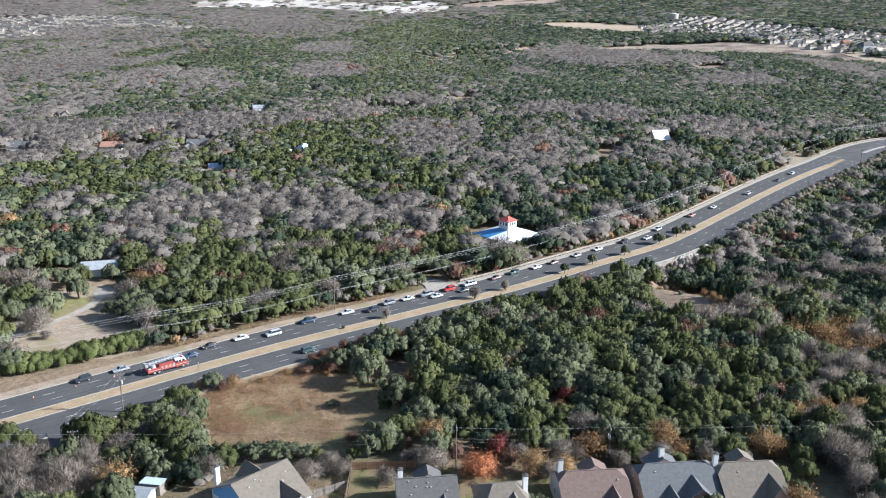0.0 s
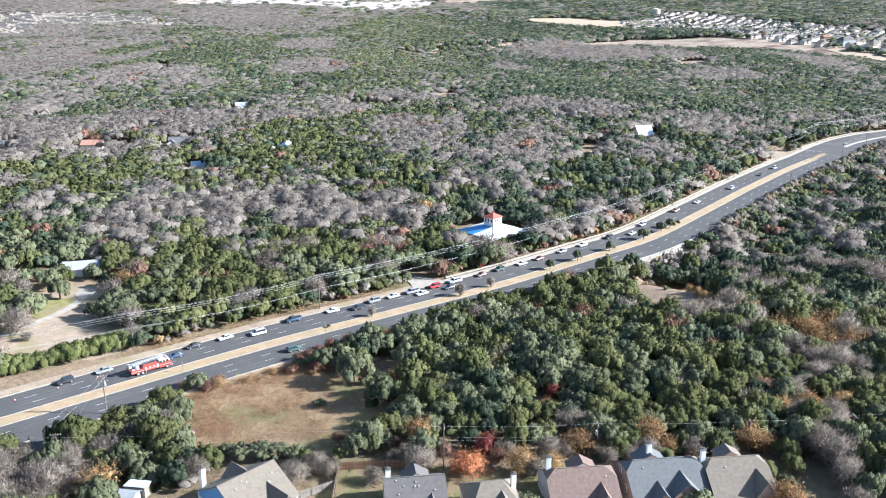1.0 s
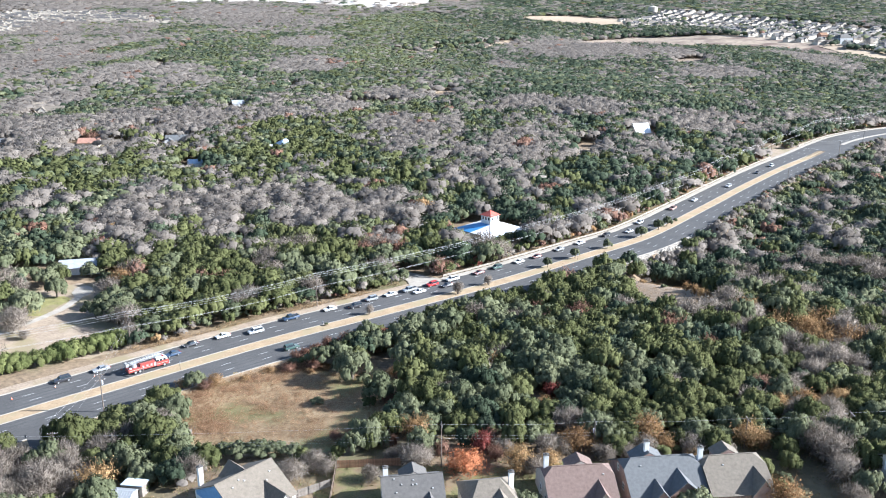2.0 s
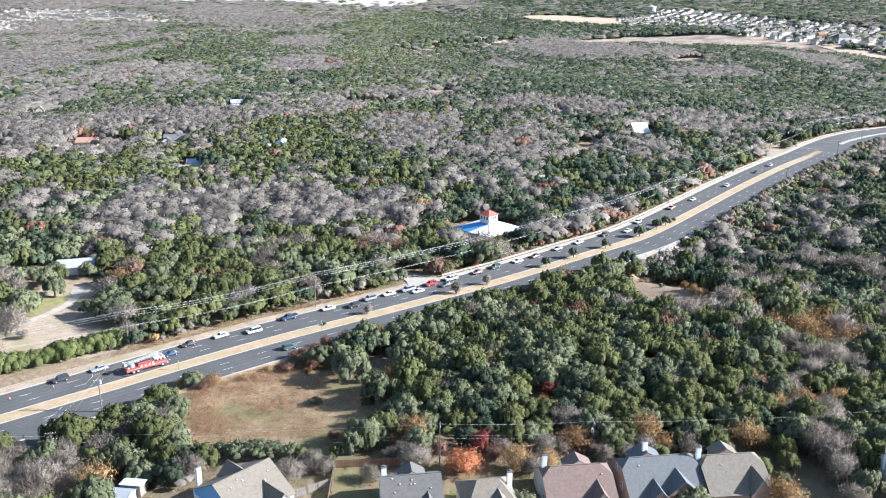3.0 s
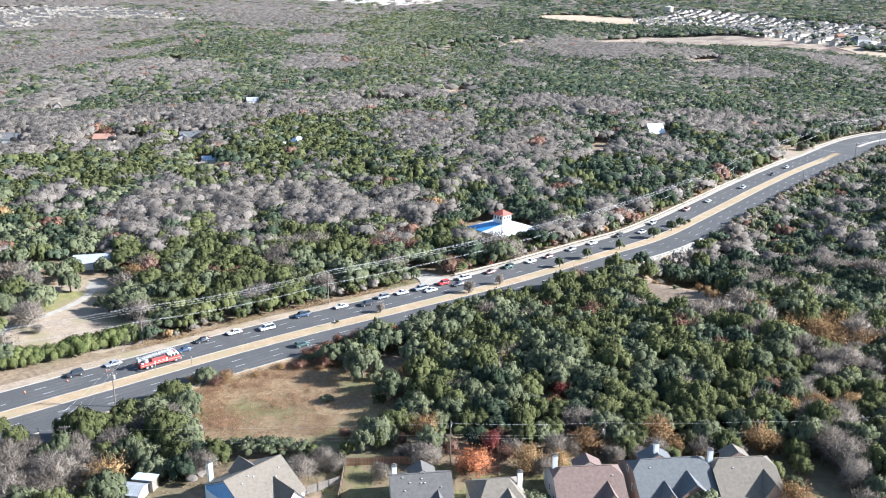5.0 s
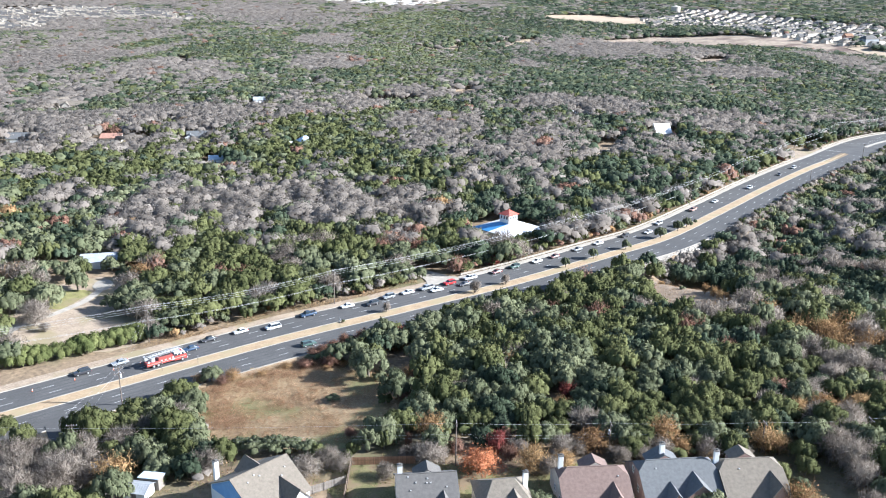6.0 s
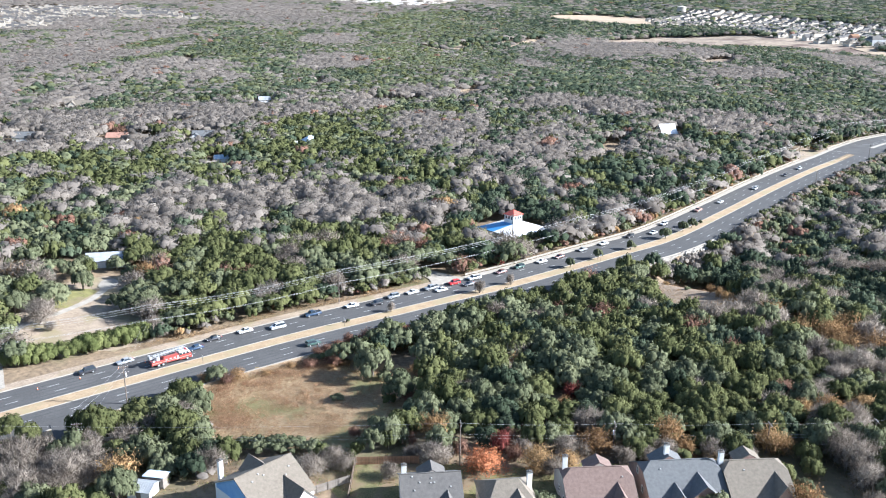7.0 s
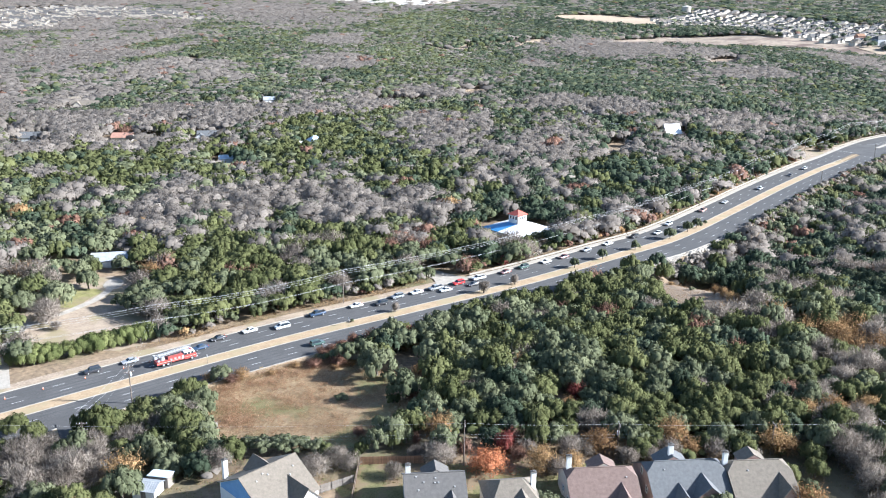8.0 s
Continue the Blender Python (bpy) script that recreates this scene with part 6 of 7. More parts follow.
# outline of the lower body, outline of the glazed cabin, roof panel, width, wheelbase
SHAPES = {
    "sedan": ([(-2.35, 0.32), (2.3, 0.30), (2.36, 0.62), (2.1, 0.78), (0.95, 0.92), (-1.55, 0.96), (-2.25, 0.94), (-2.4, 0.7)],
              [(0.95, 0.90), (0.25, 1.40), (-0.95, 1.42), (-1.65, 0.94)], (-0.95, 0.25, 1.40, 1.45), 1.80, 2.75, 0.32),
    "suv": ([(-2.3, 0.38), (2.3, 0.36), (2.36, 0.75), (2.15, 0.98), (1.1, 1.06), (-2.25, 1.10), (-2.36, 0.8)],
            [(1.1, 1.04), (0.5, 1.66), (-1.95, 1.68), (-2.25, 1.08)], (-1.95, 0.5, 1.66, 1.72), 1.88, 2.75, 0.37),
    "van": ([(-2.5, 0.34), (2.5, 0.32), (2.55, 0.7), (2.3, 0.95), (1.5, 1.04), (-2.45, 1.08), (-2.56, 0.7)],
            [(1.5, 1.02), (0.75, 1.68), (-2.15, 1.70), (-2.45, 1.06)], (-2.15, 0.75, 1.68, 1.75), 1.95, 3.0, 0.35),
    "pickup": ([(-2.85, 0.45), (2.75, 0.42), (2.8, 0.85), (2.6, 1.05), (1.35, 1.12), (-0.75, 1.15), (-0.8, 1.12), (-2.8, 1.12), (-2.9, 0.8)],
               [(1.35, 1.10), (0.75, 1.76), (-0.5, 1.78), (-0.8, 1.13)], (-0.5, 0.75, 1.76, 1.83), 1.98, 3.5, 0.40),
}


def wheel_mesh(r, w):
    bm = bmesh.new()
    rod(bm, (0, -w / 2, 0), (0, w / 2, 0), r, r, 16)
    return finish(bm, "wheel", M_TYRE)


def rim_mesh(r, w):
    bm = bmesh.new()
    rod(bm, (0, -w / 2 - 0.015, 0), (0, w / 2 + 0.015, 0), r * 0.62, r * 0.62, 12)
    return finish(bm, "rim", M_RIM)


FLEET = {}


def build_car(shape, paint, m, label, group="queueing traffic"):
    lower, cabin, top, width, base, wheel_r = SHAPES[shape]
    words = {"sedan": "saloon_car", "suv": "suv", "van": "minivan", "pickup": "pickup_truck"}[shape]
    if (shape, paint) in FLEET:
        return tagged(copy_thing(FLEET[(shape, paint)], m), label)
    car = thing(words, label, words.replace("_", " "), m, group)
    y = width / 2
    bm = bmesh.new()
    prism(bm, lower, -y, y, 0, 0.07, 0.7)
    bmesh.ops.bevel(bm, geom=list(bm.edges), offset=0.05, segments=2, affect="EDGES", profile=0.6)
    part("body", finish(bm, "body", PAINTS[paint], True), car)
    bm = bmesh.new()
    prism(bm, cabin, -y + 0.09, y - 0.09, 0, 0.16, 1.2)
    part("cabin_glass", finish(bm, "cabin_glass", M_GLASS_DARK), car, "dark tinted windows")
    part("roof", boxed("roof", PAINTS[paint], (top[0] - 0.05, top[1] + 0.1, -y + 0.24, y - 0.24, top[2], top[3]), bevel=0.025), car)
    for s in (-1, 1):
        for (xa, za), (xb, zb) in ((cabin[0], cabin[1]), (cabin[-1], cabin[-2])):
            bm = bmesh.new()
            rod(bm, (xa, s * (y - 0.09), za), (xb, s * (y - 0.25), zb), 0.05, 0.05, 5)
            part("pillar", finish(bm, "pillar", PAINTS[paint]), car)
    tyre, rim = wheel_mesh(wheel_r, 0.22), rim_mesh(wheel_r, 0.22)
    for x in (-base / 2, base / 2):
        for s in (-1, 1):
            w = part("wheel", tyre, car, "black rubber tyre", pose(x, s * (y - 0.10), wheel_r))
            part("rim", rim, w, "silver alloy rim")
    front, back = max(p[0] for p in lower), min(p[0] for p in lower)
    for s in (-1, 1):
        part("headlight", boxed("headlight", M_LAMP_CLEAR, (front - 0.16, front - 0.01, s * (y - 0.35) - 0.2, s * (y - 0.35) + 0.2, 0.62, 0.76), bevel=0.02), car, "clear headlight")
        part("tail_light", boxed("tail_light", M_LAMP_RED, (back - 0.01, back + 0.12, s * (y - 0.3) - 0.16, s * (y - 0.3) + 0.16, 0.72, 0.92), bevel=0.02), car, "red tail light")
        part("wing_mirror", boxed("wing_mirror", PAINTS[paint], (cabin[0][0] - 0.25, cabin[0][0] - 0.1, s * (y + 0.02) - 0.1, s * (y + 0.02) + 0.1, cabin[0][1] + 0.02, cabin[0][1] + 0.16), bevel=0.02), car)
    for x0, x1 in ((front - 0.1, front + 0.03), (back - 0.03, back + 0.1)):
        part("bumper", boxed("bumper", M_DARK_TRIM, (x0, x1, -y + 0.12, y - 0.12, 0.34, 0.52), bevel=0.02), car, "dark plastic bumper")
    if shape == "pickup":
        part("cargo_bed", boxed("cargo_bed", M_DARK_TRIM, (-2.75, -0.95, -y + 0.14, y - 0.14, 1.11, 1.135)), car, "dark open cargo bed")
        for s in (-1, 1):
            part("bed_side", boxed("bed_side", PAINTS[paint], (-2.82, -0.85, s * (y - 0.11) - 0.06, s * (y - 0.11) + 0.06, 1.08, 1.30), bevel=0.02), car)
        part("tailgate", boxed("tailgate", PAINTS[paint], (-2.86, -2.76, -y + 0.1, y - 0.1, 0.9, 1.30), bevel=0.02), car)
    if shape in ("suv", "van"):
        for s in (-1, 1):
            part("roof_rail", boxed("roof_rail", M_DARK_TRIM, (top[0] + 0.1, top[1] - 0.2, s * (y - 0.34) - 0.025, s * (y - 0.34) + 0.025, top[3], top[3] + 0.06)), car)
    FLEET[(shape, paint)] = car
    return car


def park_cars():
    say = {"white": "white", "silver": "silver-grey", "grey": "dark grey", "black": "black", "navy": "dark blue", "red": "bright red", "maroon": "dark maroon", "green": "dark green", "bronze": "pale bronze"}
    word = {"sedan": "saloon car", "suv": "sport utility car", "van": "minivan", "pickup": "pickup truck"}
    far = [("suv", "black", 276.3, 12.4), ("sedan", "silver", 286.9, 12.4), ("sedan", "navy", 306.7, 9.0), ("sedan", "black", 313.9, 12.3), ("sedan", "white", 324.2, 12.2),
           ("van", "white", 333.8, 9.2), ("pickup", "navy", 347.7, 12.6), ("sedan", "white", 362.1, 12.4), ("suv", "black", 370.5, 9.6), ("suv", "silver", 378.7, 12.3), ("sedan", "white", 386.7, 12.2),
           ("pickup", "silver", 394.7, 12.0), ("sedan", "white", 396.7, 8.6), ("suv", "red", 404.9, 12.0), ("sedan", "black", 408.8, 8.0), ("pickup", "white", 414.5, 12.2)]
    far += [("sedan", "maroon", 427.7, 12.0), ("suv", "green", 437.7, 12.4), ("sedan", "white", 449.9, 11.8), ("sedan", "maroon", 460.2, 11.7), ("sedan", "grey", 474.9, 12.2), ("sedan", "white", 488.3, 12.4),
            ("suv", "black", 506.6, 12.6), ("sedan", "white", 520.3, 9.0), ("suv", "white", 537.4, 12.6), ("pickup", "bronze", 572.3, 11.0), ("sedan", "white", 596.0, 9.4), ("suv", "white", 638.4, 6.6),
            ("sedan", "black", 684.6, 6.4), ("suv", "white", 709.9, 7.0)]
    for shape, paint, run, side in far:
        x, y, turn = road_at(run, side)
        build_car(shape, paint, pose(x, y, 0.05, 0, 0, turn + 180), "%s %s in the queue on the asphalt" % (say[paint], word[shape]))
    for shape, paint, run, side, how in (("suv", "green", 336.7, -8.9, "stopped in the empty carriageway"), ("sedan", "grey", 363.2, -8.9, "on the asphalt beside russet shrubs")):
        x, y, turn = road_at(run, side)
        build_car(shape, paint, pose(x, y, 0.05, 0, 0, turn), "%s %s %s" % (say[paint], word[shape], how))


park_cars()


def build_fire_engine(m):
    """A ladder engine, about 12 metres, cab forward along x."""
    e = thing("fire_engine", "red and white fire engine with an aluminium ladder on its back", "fire engine", m)
    part("chassis", boxed("chassis", M_DARK_TRIM, (-5.9, 5.7, -0.9, 0.9, 0.5, 0.85)), e, "black steel chassis")
    bm = bmesh.new()
    prism(bm, [(2.3, 0.55), (5.85, 0.5), (6.05, 0.9), (5.95, 1.75), (5.6, 2.15), (2.3, 2.15)], -1.22, 1.22, 0, 0.05, 1.9)
    bmesh.ops.bevel(bm, geom=list(bm.edges), offset=0.06, segments=2, affect="EDGES", profile=0.6)
    cab = part("cab", finish(bm, "cab", M_FIRE_RED), e, "red crew cab")
    bm = bmesh.new()
    prism(bm, [(2.32, 2.1), (5.62, 2.1), (5.3, 2.95), (2.32, 2.98)], -1.2, 1.2, 0, 0.06, 2.5)
    bmesh.ops.bevel(bm, geom=list(bm.edges), offset=0.05, segments=2, affect="EDGES", profile=0.6)
    part("cab_roof", finish(bm, "cab_roof", M_FIRE_WHITE), cab, "white cab roof")
    part("windscreen", boxed("windscreen", M_GLASS_DARK, (-0.03, 0.03, -1.02, 1.02, -0.42, 0.36)), cab, "dark windscreen", pose(5.74, 0, 2.2, 0, -20, 0))
    for s in (-1, 1):
        for x in (2.75, 3.7, 4.75):
            part("side_window", boxed("side_window", M_GLASS_DARK, (x - 0.36, x + 0.36, s * 1.205 - 0.03, s * 1.205 + 0.03, 1.95, 2.6)), cab, "dark side window")
        part("headlight", boxed("headlight", M_LAMP_CLEAR, (5.9, 6.06, s * 0.85 - 0.25, s * 0.85 + 0.25, 0.95, 1.2), bevel=0.03), cab, "clear headlight")
        part("body_stripe", boxed("body_stripe", M_STRIPE, (-5.7, 5.7, s * 1.245 - 0.012, s * 1.245 + 0.012, 1.22, 1.34)), e, "pale reflective stripe")
    part("light_bar", boxed("light_bar", M_LAMP_RED, (4.4, 4.75, -0.95, 0.95, 2.98, 3.16), bevel=0.03), cab, "red light bar")
    part("front_bumper", boxed("front_bumper", M_ALUMINIUM, (5.85, 6.3, -1.2, 1.2, 0.45, 0.8), bevel=0.04), e, "polished metal bumper")
    part("body", boxed("body", M_FIRE_RED, (-5.9, -2.5, -1.23, 1.23, 0.75, 1.8), (-2.5, 2.2, -1.23, 1.23, 0.75, 2.2), bevel=0.04), e, "red equipment body")
    for s in (-1, 1):
        for i, x in enumerate((-1.6, -0.4, 0.8)):
            part("locker_shutter", boxed("locker_shutter", M_ALUMINIUM, (x - 0.30, x + 0.30, s * 1.235 - 0.012, s * 1.235 + 0.012, 1.5, 1.95)), e, "ribbed aluminium shutter")
    part("hose_bed", boxed("hose_bed", M_FIRE_RED, (-2.4, 1.9, -1.15, 1.15, 2.2, 2.62), bevel=0.03), e, "red raised equipment lockers")
    bm = bmesh.new()
    rod(bm, (-3.9, 0, 1.8), (-3.9, 0, 2.8), 0.85, 0.7, 14)
    part("turntable", finish(bm, "turntable", M_ALUMINIUM), e, "grey ladder turntable")
    bm = bmesh.new()
    for s in (-0.5, 0.5):
        for z in (2.85, 3.35):
            box(bm, -5.6, 5.1, s - 0.06, s + 0.06, z, z + 0.1)
        for i in range(18):
            x = -5.4 + 0.6 * i
            rod(bm, (x, s, 2.9), (x + 0.6, s, 3.38), 0.028, 0.028, 4)
    for i in range(28):
        rod(bm, (-5.5 + 0.38 * i, -0.5, 2.9), (-5.5 + 0.38 * i, 0.5, 2.9), 0.028, 0.028, 4)
    part("ladder", finish(bm, "ladder", M_ALUMINIUM), e, "lattice aluminium ladder", pose(0, 0, 0.28, 0, -4, 0))
    bm = bmesh.new()
    for s in (-0.34, 0.34):
        box(bm, -4.6, 4.4, s - 0.05, s + 0.05, 3.12, 3.2)
    for i in range(22):
        rod(bm, (-4.5 + 0.4 * i, -0.34, 3.16), (-4.5 + 0.4 * i, 0.34, 3.16), 0.026, 0.026, 4)
    part("inner_ladder", finish(bm, "inner_ladder", M_CERAMIC), e, "pale inner ladder section", pose(0, 0, 0.28, 0, -4, 0))
    part("pump_panel", boxed("pump_panel", M_ALUMINIUM, (1.55, 2.18, -1.26, 1.26, 0.95, 2.12), bevel=0.02), e, "brushed metal pump panel")
    part("hose_reel", boxed("hose_reel", M_DARK_TRIM, (-2.1, 1.5, -0.5, 0.5, 2.6, 2.72), bevel=0.03), e, "dark folded hose")
    for s in (-1, 1):
        part("rear_locker", boxed("rear_locker", M_CERAMIC, (-5.5, -4.9, s * 0.95 - 0.24, s * 0.95 + 0.24, 1.8, 2.15), bevel=0.03), e, "grey tool box")
        part("outrigger", boxed("outrigger", M_DARK_TRIM, (-2.2, -1.9, s * 1.2 - 0.1, s * 1.2 + 0.1, 0.5, 1.1), bevel=0.02), e, "black folded outrigger")
    part("basket", boxed("basket", M_ALUMINIUM, (-6.3, -5.5, -0.8, 0.8, 2.6, 2.7), (-6.3, -6.24, -0.8, 0.8, 2.7, 3.5), (-6.3, -5.5, -0.8, -0.74, 2.7, 3.5), (-6.3, -5.5, 0.74, 0.8, 2.7, 3.5)), e, "grey metal rescue basket")
    tyre, rim = wheel_mesh(0.53, 0.34), rim_mesh(0.53, 0.34)
    for x in (4.6, -2.6, -3.9):
        for s in (-1, 1):
            w = part("wheel", tyre, e, "black rubber tyre", pose(x, s * 1.08, 0.53))
            part("rim", rim, w, "polished rim")
    return e


_x, _y, _turn = road_at(297.4, 4.9)
build_fire_engine(pose(_x, _y, 0.05, 0, 0, _turn))


# ---- poles and cables ----
def build_pole(label, x, y, height, turn, arms=1, transformer=False, group="", r=0.17):
    p = thing("utility_pole", label, "utility pole", at_ground(x, y, turn), group)
    bm = bmesh.new()
    rod(bm, (0, 0, -1.0), (0, 0, height), r, r * 0.65, 10)
    part("shaft", finish(bm, "shaft", M_POLE), p)
    for i in range(arms):
        z = height - 0.35 - 1.5 * i
        arm = part("crossarm", boxed("crossarm", M_POLE, (-1.25, 1.25, -0.16, -0.05, z, z + 0.13)), p)
        for k in (-1.1, -0.45, 0.45, 1.1):
            bm = bmesh.new()
            rod(bm, (k, -0.1, z + 0.13), (k, -0.1, z + 0.34), 0.05, 0.035, 6)
            part("insulator", finish(bm, "insulator", M_CERAMIC), arm, "pale insulator")
        for s in (-1, 1):
            bm = bmesh.new()
            rod(bm, (s * 0.8, -0.1, z), (0, -0.1, z - 0.6), 0.025, 0.025, 4)
            part("brace", finish(bm, "brace", M_POLE), p)
    if transformer:
        bm = bmesh.new()
        rod(bm, (0.42, 0, height - 3.0), (0.42, 0, height - 2.0), 0.26, 0.26, 12)
        part("transformer", finish(bm, "transformer", M_CERAMIC), p, "grey canister transformer")
    return p


def build_cable(a, b, sag, radius=0.03, label="pale overhead power cable"):
    """A hanging cable from a to b."""
    bm = bmesh.new()
    pts = []
    for i in range(13):
        u = i / 12
        p = Vector(a).lerp(Vector(b), u)
        p.z -= sag * 4 * u * (1 - u)
        pts.append(p)
    rings = [[bm.verts.new(p + Vector((0, radius * math.cos(k * math.tau / 4), radius * math.sin(k * math.tau / 4)))) for k in range(4)] if abs(b[0] - a[0]) > abs(b[1] - a[1])
             else [bm.verts.new(p + Vector((radius * math.cos(k * math.tau / 4), 0, radius * math.sin(k * math.tau / 4)))) for k in range(4)] for p in pts]
    for r, s in zip(rings, rings[1:]):
        for k in range(4):
            bm.faces.new((r[k], r[(k + 1) % 4], s[(k + 1) % 4], s[k]))
    return tagged(new("power_cable", finish(bm, "power_cable", M_CABLE)), label, "cable", "overhead cables")


def string_line(spots, offsets, sag, radius=0.03):
    """Cables from pole to pole; offsets: how far aside and below the top each one hangs."""
    for (xa, ya, za), (xb, yb, zb) in zip(spots, spots[1:]):
        d = Vector((xb - xa, yb - ya, 0)).normalized()
        for aside, drop in offsets:
            build_cable((xa - d.y * aside, ya + d.x * aside, za - drop), (xb - d.y * aside, yb + d.x * aside, zb - drop), sag, radius)


def build_power_lines():
    spots = []
    for run, side, height in ((220, 45.0, 11.5), (299.3, 22.2, 11.8), (360, 17.6, 12.0), (480, 18.6, 12.0), (582, 16.8, 12.2), (658, 18.5, 12.0), (741, 19.5, 12.5), (832, 21.0, 13.0), (930, 22, 13.0)):
        x, y, turn = road_at(run, side)
        build_pole("tall wooden power pole with two crossarms on the verge", float(x), float(y), height, float(turn) + 90, 2, False, "roadside poles")
        spots.append((float(x), float(y), float(ground_z(x, y)[0]) + height))
    string_line(spots, ((-1.1, 0.0), (0.45, 0.0), (1.1, 0.0), (0.9, 1.5)), 1.3, 0.022)
    string_line(spots, ((0.0, 4.4), (0.15, 4.7)), 1.2, 0.022)
    # near side of the road
    x, y = -85.4, 197.3
    build_pole("wooden power pole with crossarm and guy wires beside the road", x, y, 10.9, 25, 2, True)
    build_pole("short wooden pole with a transformer rack among bare trees", -86.5, 171.5, 8.5, 10, 2, False)
    for s in (-0.9, 0.9):
        build_cable((x + s, y, 10.6), (-86.5 + s, 171.5, 11.5), 0.5, 0.015)
    build_cable((x, y, 9.8), (x - 6.5, y - 3, 0.5), 0.0, 0.015, "taut guy wire from a power pole")
    for s in (-1.0, 0.0, 1.0):
        xb, yb, _ = road_at(299.3, 22.2)
        build_cable((x + s, y, 10.4), (float(xb) + s, float(yb), 9.5), 0.8, 0.007)
    spots = []
    for px, py, height in ((-150, 168, 10.5), (-86.5, 170.5, 8.0), (1.4, 158.0, 10.3), (35.0, 164.8, 7.2), (68.6, 165.5, 7.6), (92.5, 167.5, 7.8), (150, 172, 10.0)):
        if px not in (-86.5,):
            build_pole("weathered wooden power pole behind the backyards", px, py, height, 92, 1, px in (35.0, 92.5), "backyard poles", 0.14)
        spots.append((px, py, float(ground_z(px, py)[0]) + height))
    string_line(spots, ((0.0, 0.0), (0.5, 0.3)), 0.45, 0.0065)
    string_line(spots, ((0.0, 2.6), (0.1, 3.4)), 0.45, 0.0065)
    build_pole("slim wooden power pole before the white building", 23.6, 347.5, 12.5, 40, 1)
    # street poles beside the near carriageway
    spots = []
    for run, side, height in ((662.4, -17.6, 10.5), (763, -16, 11.5), (821, -15.6, 11.0), (900, -16, 11.0)):
        x, y, turn = road_at(run, side)
        build_pole("wooden power pole on the near verge", float(x), float(y), height, float(turn) + 90, 1, False, "near verge poles")
        spots.append((float(x), float(y), float(ground_z(x, y)[0]) + height))
    string_line(spots[1:], ((-1.0, 0.0), (1.0, 0.0)), 1.0, 0.02)
    x, y, _ = road_at(741, 19.5)
    build_cable((float(x), float(y), 11.8), spots[1], 0.6, 0.02)


build_power_lines()


# ---- roadside things ----
def build_guard_rail():
    rail = thing("guard_rail", "pale concrete and steel guard rail along the footpath", "guard rail", pose(0, 0, 0))
    post = boxed("post", M_CONCRETE, (-0.12, 0.12, -0.12, 0.12, 0, 1.0))
    runs = np.concatenate([np.arange(414, 735, 3.0), np.arange(790, 900, 3.0)])
    beam = boxed("beam", M_CONCRETE, (-1.55, 1.55, -0.08, 0.08, 0.0, 0.26))
    for r in runs:
        x, y, turn = road_at(float(r), 17.1)
        part("post", post, rail, m=pose(x, y, 0.1, 0, 0, turn))
        x, y, turn = road_at(float(r) + 1.5, 17.1)
        for z in (0.45, 0.85):
            part("beam", beam, rail, m=pose(x, y, z, 0, 0, turn))


build_guard_rail()


def build_cones():
    bm = bmesh.new()
    rod(bm, (0, 0, 0.04), (0, 0, 0.72), 0.17, 0.04, 10)
    cone_mesh = finish(bm, "cone_body", plain("cone_orange", (0.72, 0.16, 0.04), 0.5))
    bm = bmesh.new()
    rod(bm, (0, 0, 0.36), (0, 0, 0.52), 0.118, 0.083, 10)
    band_mesh = finish(bm, "reflective_band", plain("reflective_white", (0.85, 0.85, 0.83), 0.4))
    foot = boxed("foot", M_DARK_TRIM, (-0.24, 0.24, -0.24, 0.24, 0, 0.045))
    first = None
    for run, side in ((262.5, 10.0), (273.5, 9.8), (284, 9.6), (253, 10.2), (291.5, 9.0)):
        x, y, turn = road_at(run, side)
        m = pose(x, y, 0.05, 0, 0, turn)
        if first:
            copy_thing(first, m)
            continue
        first = thing("traffic_cone", "orange traffic cone with a white band on asphalt", "traffic cone", m, "cones across the lanes")
        part("cone_body", cone_mesh, first)
        part("reflective_band", band_mesh, first, "white reflective band")
        part("foot", foot, first, "black rubber foot")


build_cones()


def build_outcrop():
    """The pale broken limestone face below the near kerb."""
    rng = np.random.default_rng(41)
    rocks = []
    for i in range(5):
        v = ICO_V * rng.uniform(0.75, 1.2, (12, 1)) * (1.0, 0.8, 0.75)
        rocks.append(soup("stone", v, ICO_T, [M_LIMESTONE]))
    ribbon("rock_ledge", -15.6, -14.75, -8.0, -0.05, 468, 545, M_LIMESTONE, "pale limestone ledge under the kerb", "rock")
    ledge = thing("limestone_face", "broken pale limestone face below the road's edge", "rock face", pose(0, 0, 0), kind="structure")
    for i in range(140):
        run, row = float(rng.choice((rng.uniform(470, 484), rng.uniform(492, 516), rng.uniform(516, 548)))), int(rng.integers(0, 4))
        x, y, turn = road_at(run, -15.0 - 0.62 * row + float(rng.uniform(-0.4, 0.4)))
        s = float(rng.uniform(0.7, 1.7))
        part("stone", rocks[int(rng.integers(0, 5))], ledge, m=pose(x, y, -0.8 - 1.0 * row, float(rng.uniform(-25, 25)), 0, turn + float(rng.uniform(-30, 30))) @ Matrix.Diagonal((s * 1.5, s * 0.8, s * 1.1, 1)))


build_outcrop()


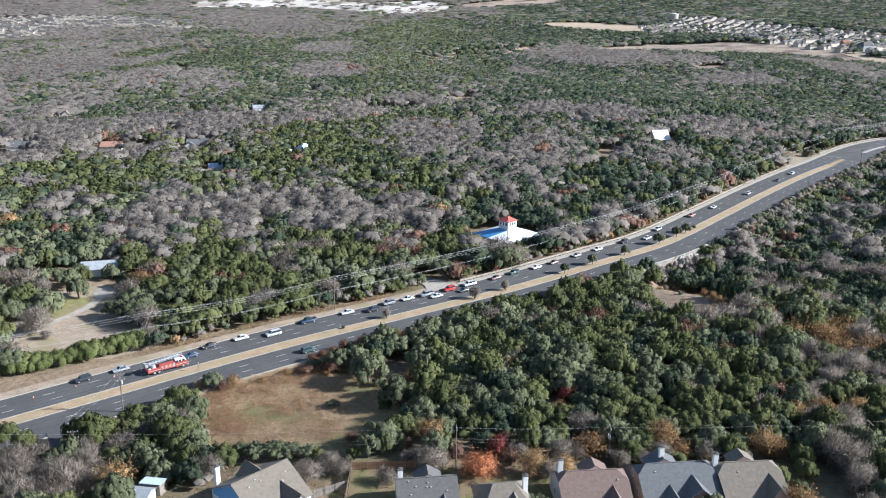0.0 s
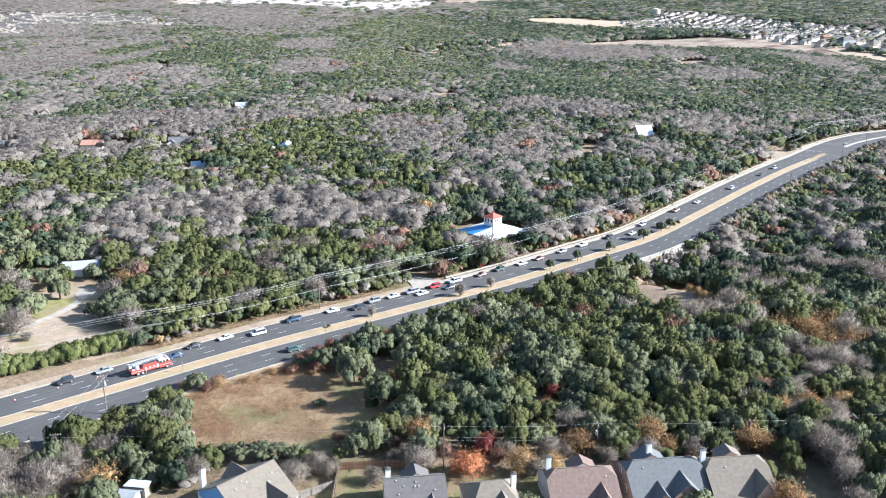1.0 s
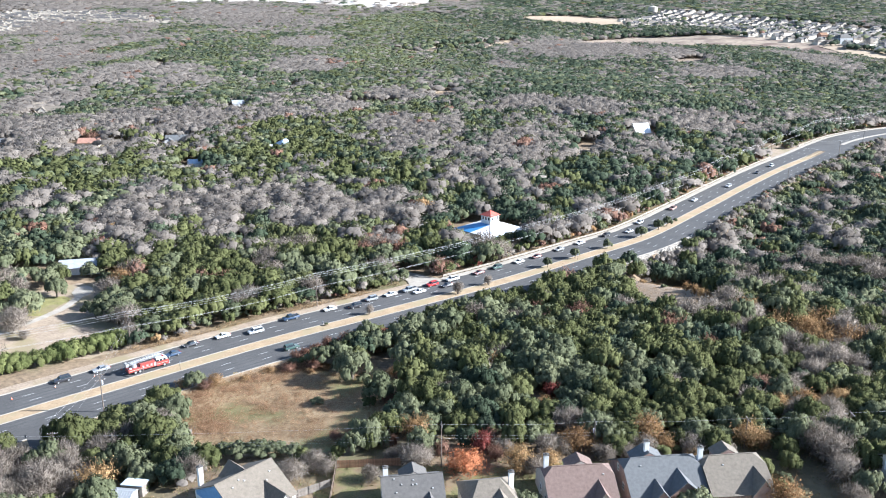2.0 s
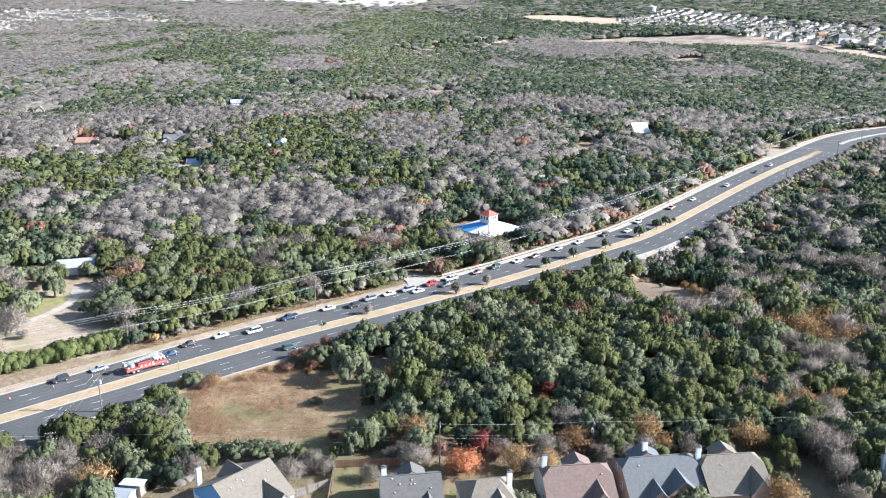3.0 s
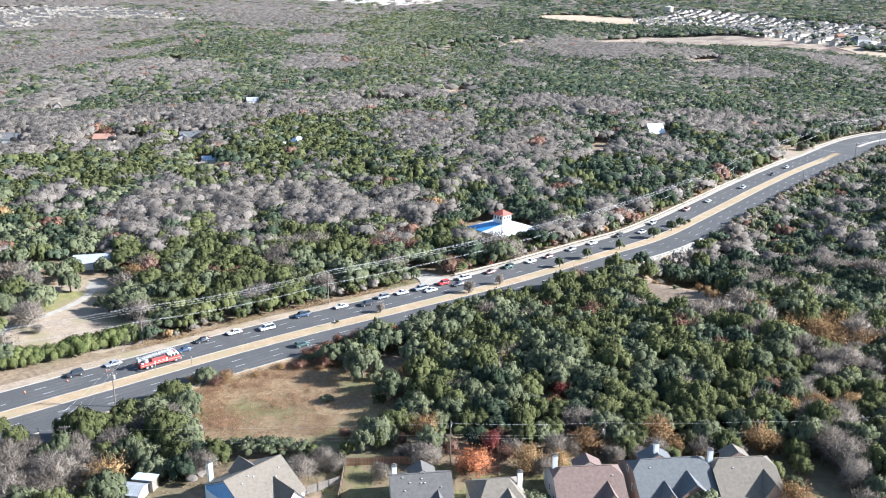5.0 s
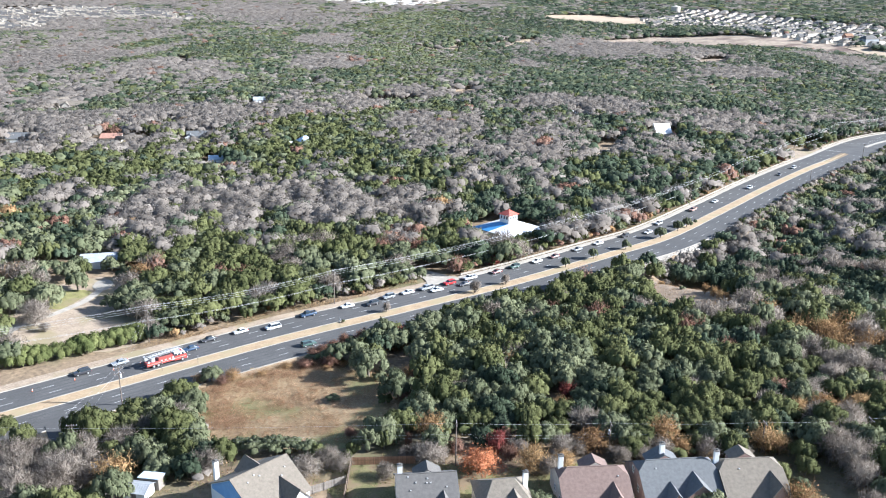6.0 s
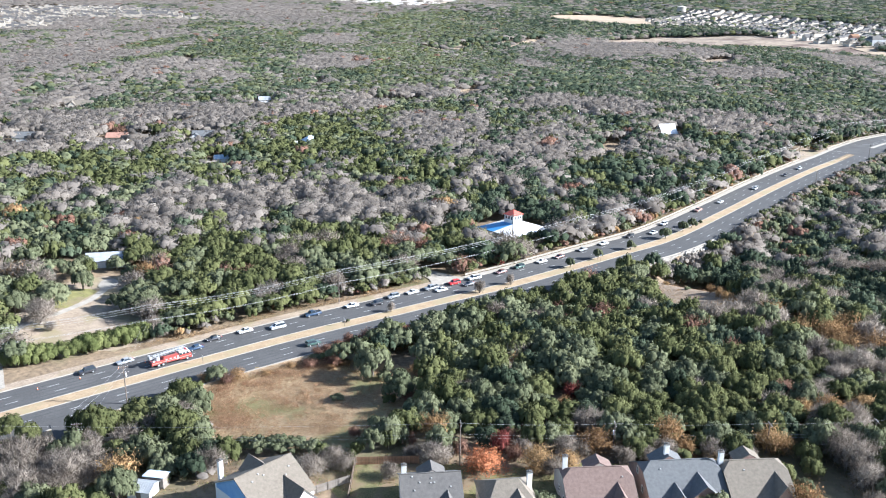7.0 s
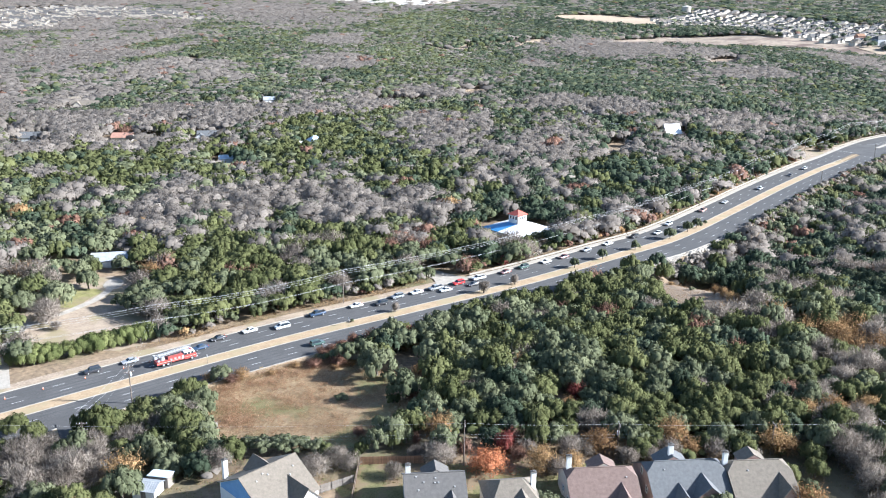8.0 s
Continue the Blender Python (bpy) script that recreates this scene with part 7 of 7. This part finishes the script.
def build_signs():
    """Slim sign posts in the median."""
    first = None
    for run, side in ((304.2, -2.0), (294.6, 0.5), (352.0, -1.4), (470.0, -1.6)):
        x, y, turn = road_at(run, side)
        m = pose(x, y, 0.2, 0, 0, turn)
        if first:
            copy_thing(first, m)
            continue
        first = thing("sign_post", "slim dark sign post in the median grass", "sign post", m, "median posts")
        bm = bmesh.new()
        rod(bm, (0, 0, -0.2), (0, 0, 2.9), 0.05, 0.05, 6)
        part("post", finish(bm, "post", M_POLE), first)
        part("plate", boxed("plate", M_CERAMIC, (-0.02, 0.02, -0.3, 0.3, 2.1, 2.85)), first, "grey back of a sign plate")


build_signs()


def lane(name, points, half, material, label, category, dz=0.16):
    """A narrow way that follows the ground, dz above it."""
    path, _ = spline(points, 2.0)
    way = np.gradient(path, axis=0)
    way /= np.linalg.norm(way, axis=1)[:, None]
    aside = np.stack([-way[:, 1], way[:, 0]], 1) * half
    v = np.vstack([path + aside, path - aside])
    v = np.column_stack([v, ground_z(v[:, 0], v[:, 1]) + dz])
    n = len(path)
    tri = [t for i in range(n - 1) for t in ((i, n + i, n + i + 1), (i, n + i + 1, i + 1))]
    tagged(new(name, soup(name, v, np.array(tri), [material])), label, category, kind="structure")


lane("driveway", [(-122.6, 203.9), (-132, 221), (-137.7, 234.7), (-137.9, 245.5), (-135.6, 252), (-131.5, 257.2), (-127.5, 265.5), (-125.6, 271), (-125, 281), (-126.5, 288)], 1.35, M_CONCRETE, "pale worn concrete drive across the yard", "driveway")
drape("parking_court", [(-129, 284), (-129, 290), (-125, 291), (-122, 286), (-123, 281), (-126, 280)], M_CONCRETE, "pale paved court before the bungalow", "driveway", 0.2, 4)
lane("side_street", SIDE_STREET, 3.4, M_ASPHALT, "shaded side street between trees", "street", 0.22)
lane("forest_track", [(-190, 896), (-182, 903), (-163, 927), (-154, 968)], 2.6, M_FIELD, "pale dirt track in the woods", "track", 0.5)
lane("forest_track", [(-12, 832), (-6, 840), (8, 861), (26, 897)], 3.0, M_FIELD, "pale dirt track in the woods", "track", 0.5)
lane("forest_track", [(87, 520), (93, 536), (104, 556), (112, 572), (120, 592), (127, 608)], 3.2, M_FIELD, "pale gravel track up to a cottage", "track", 0.4)
lane("forest_drive", [(-214, 560), (-212, 575), (-212, 587), (-210, 603)], 3.4, M_FIELD, "pale gravel drive between houses in the woods", "driveway", 0.4)
# Placed to fit the camera's view, raised 7.5 m clear of the ground.
lane("far_road", [(699, 2494), (797, 2475), (900, 2494), (974, 2326)], 9.0, M_FIELD, "pale road through the far woods", "road", 7.5)
drape("hollow", HOLLOW, M_HAY, "dry grass hollow below the rock face", "clearing", 0.1)
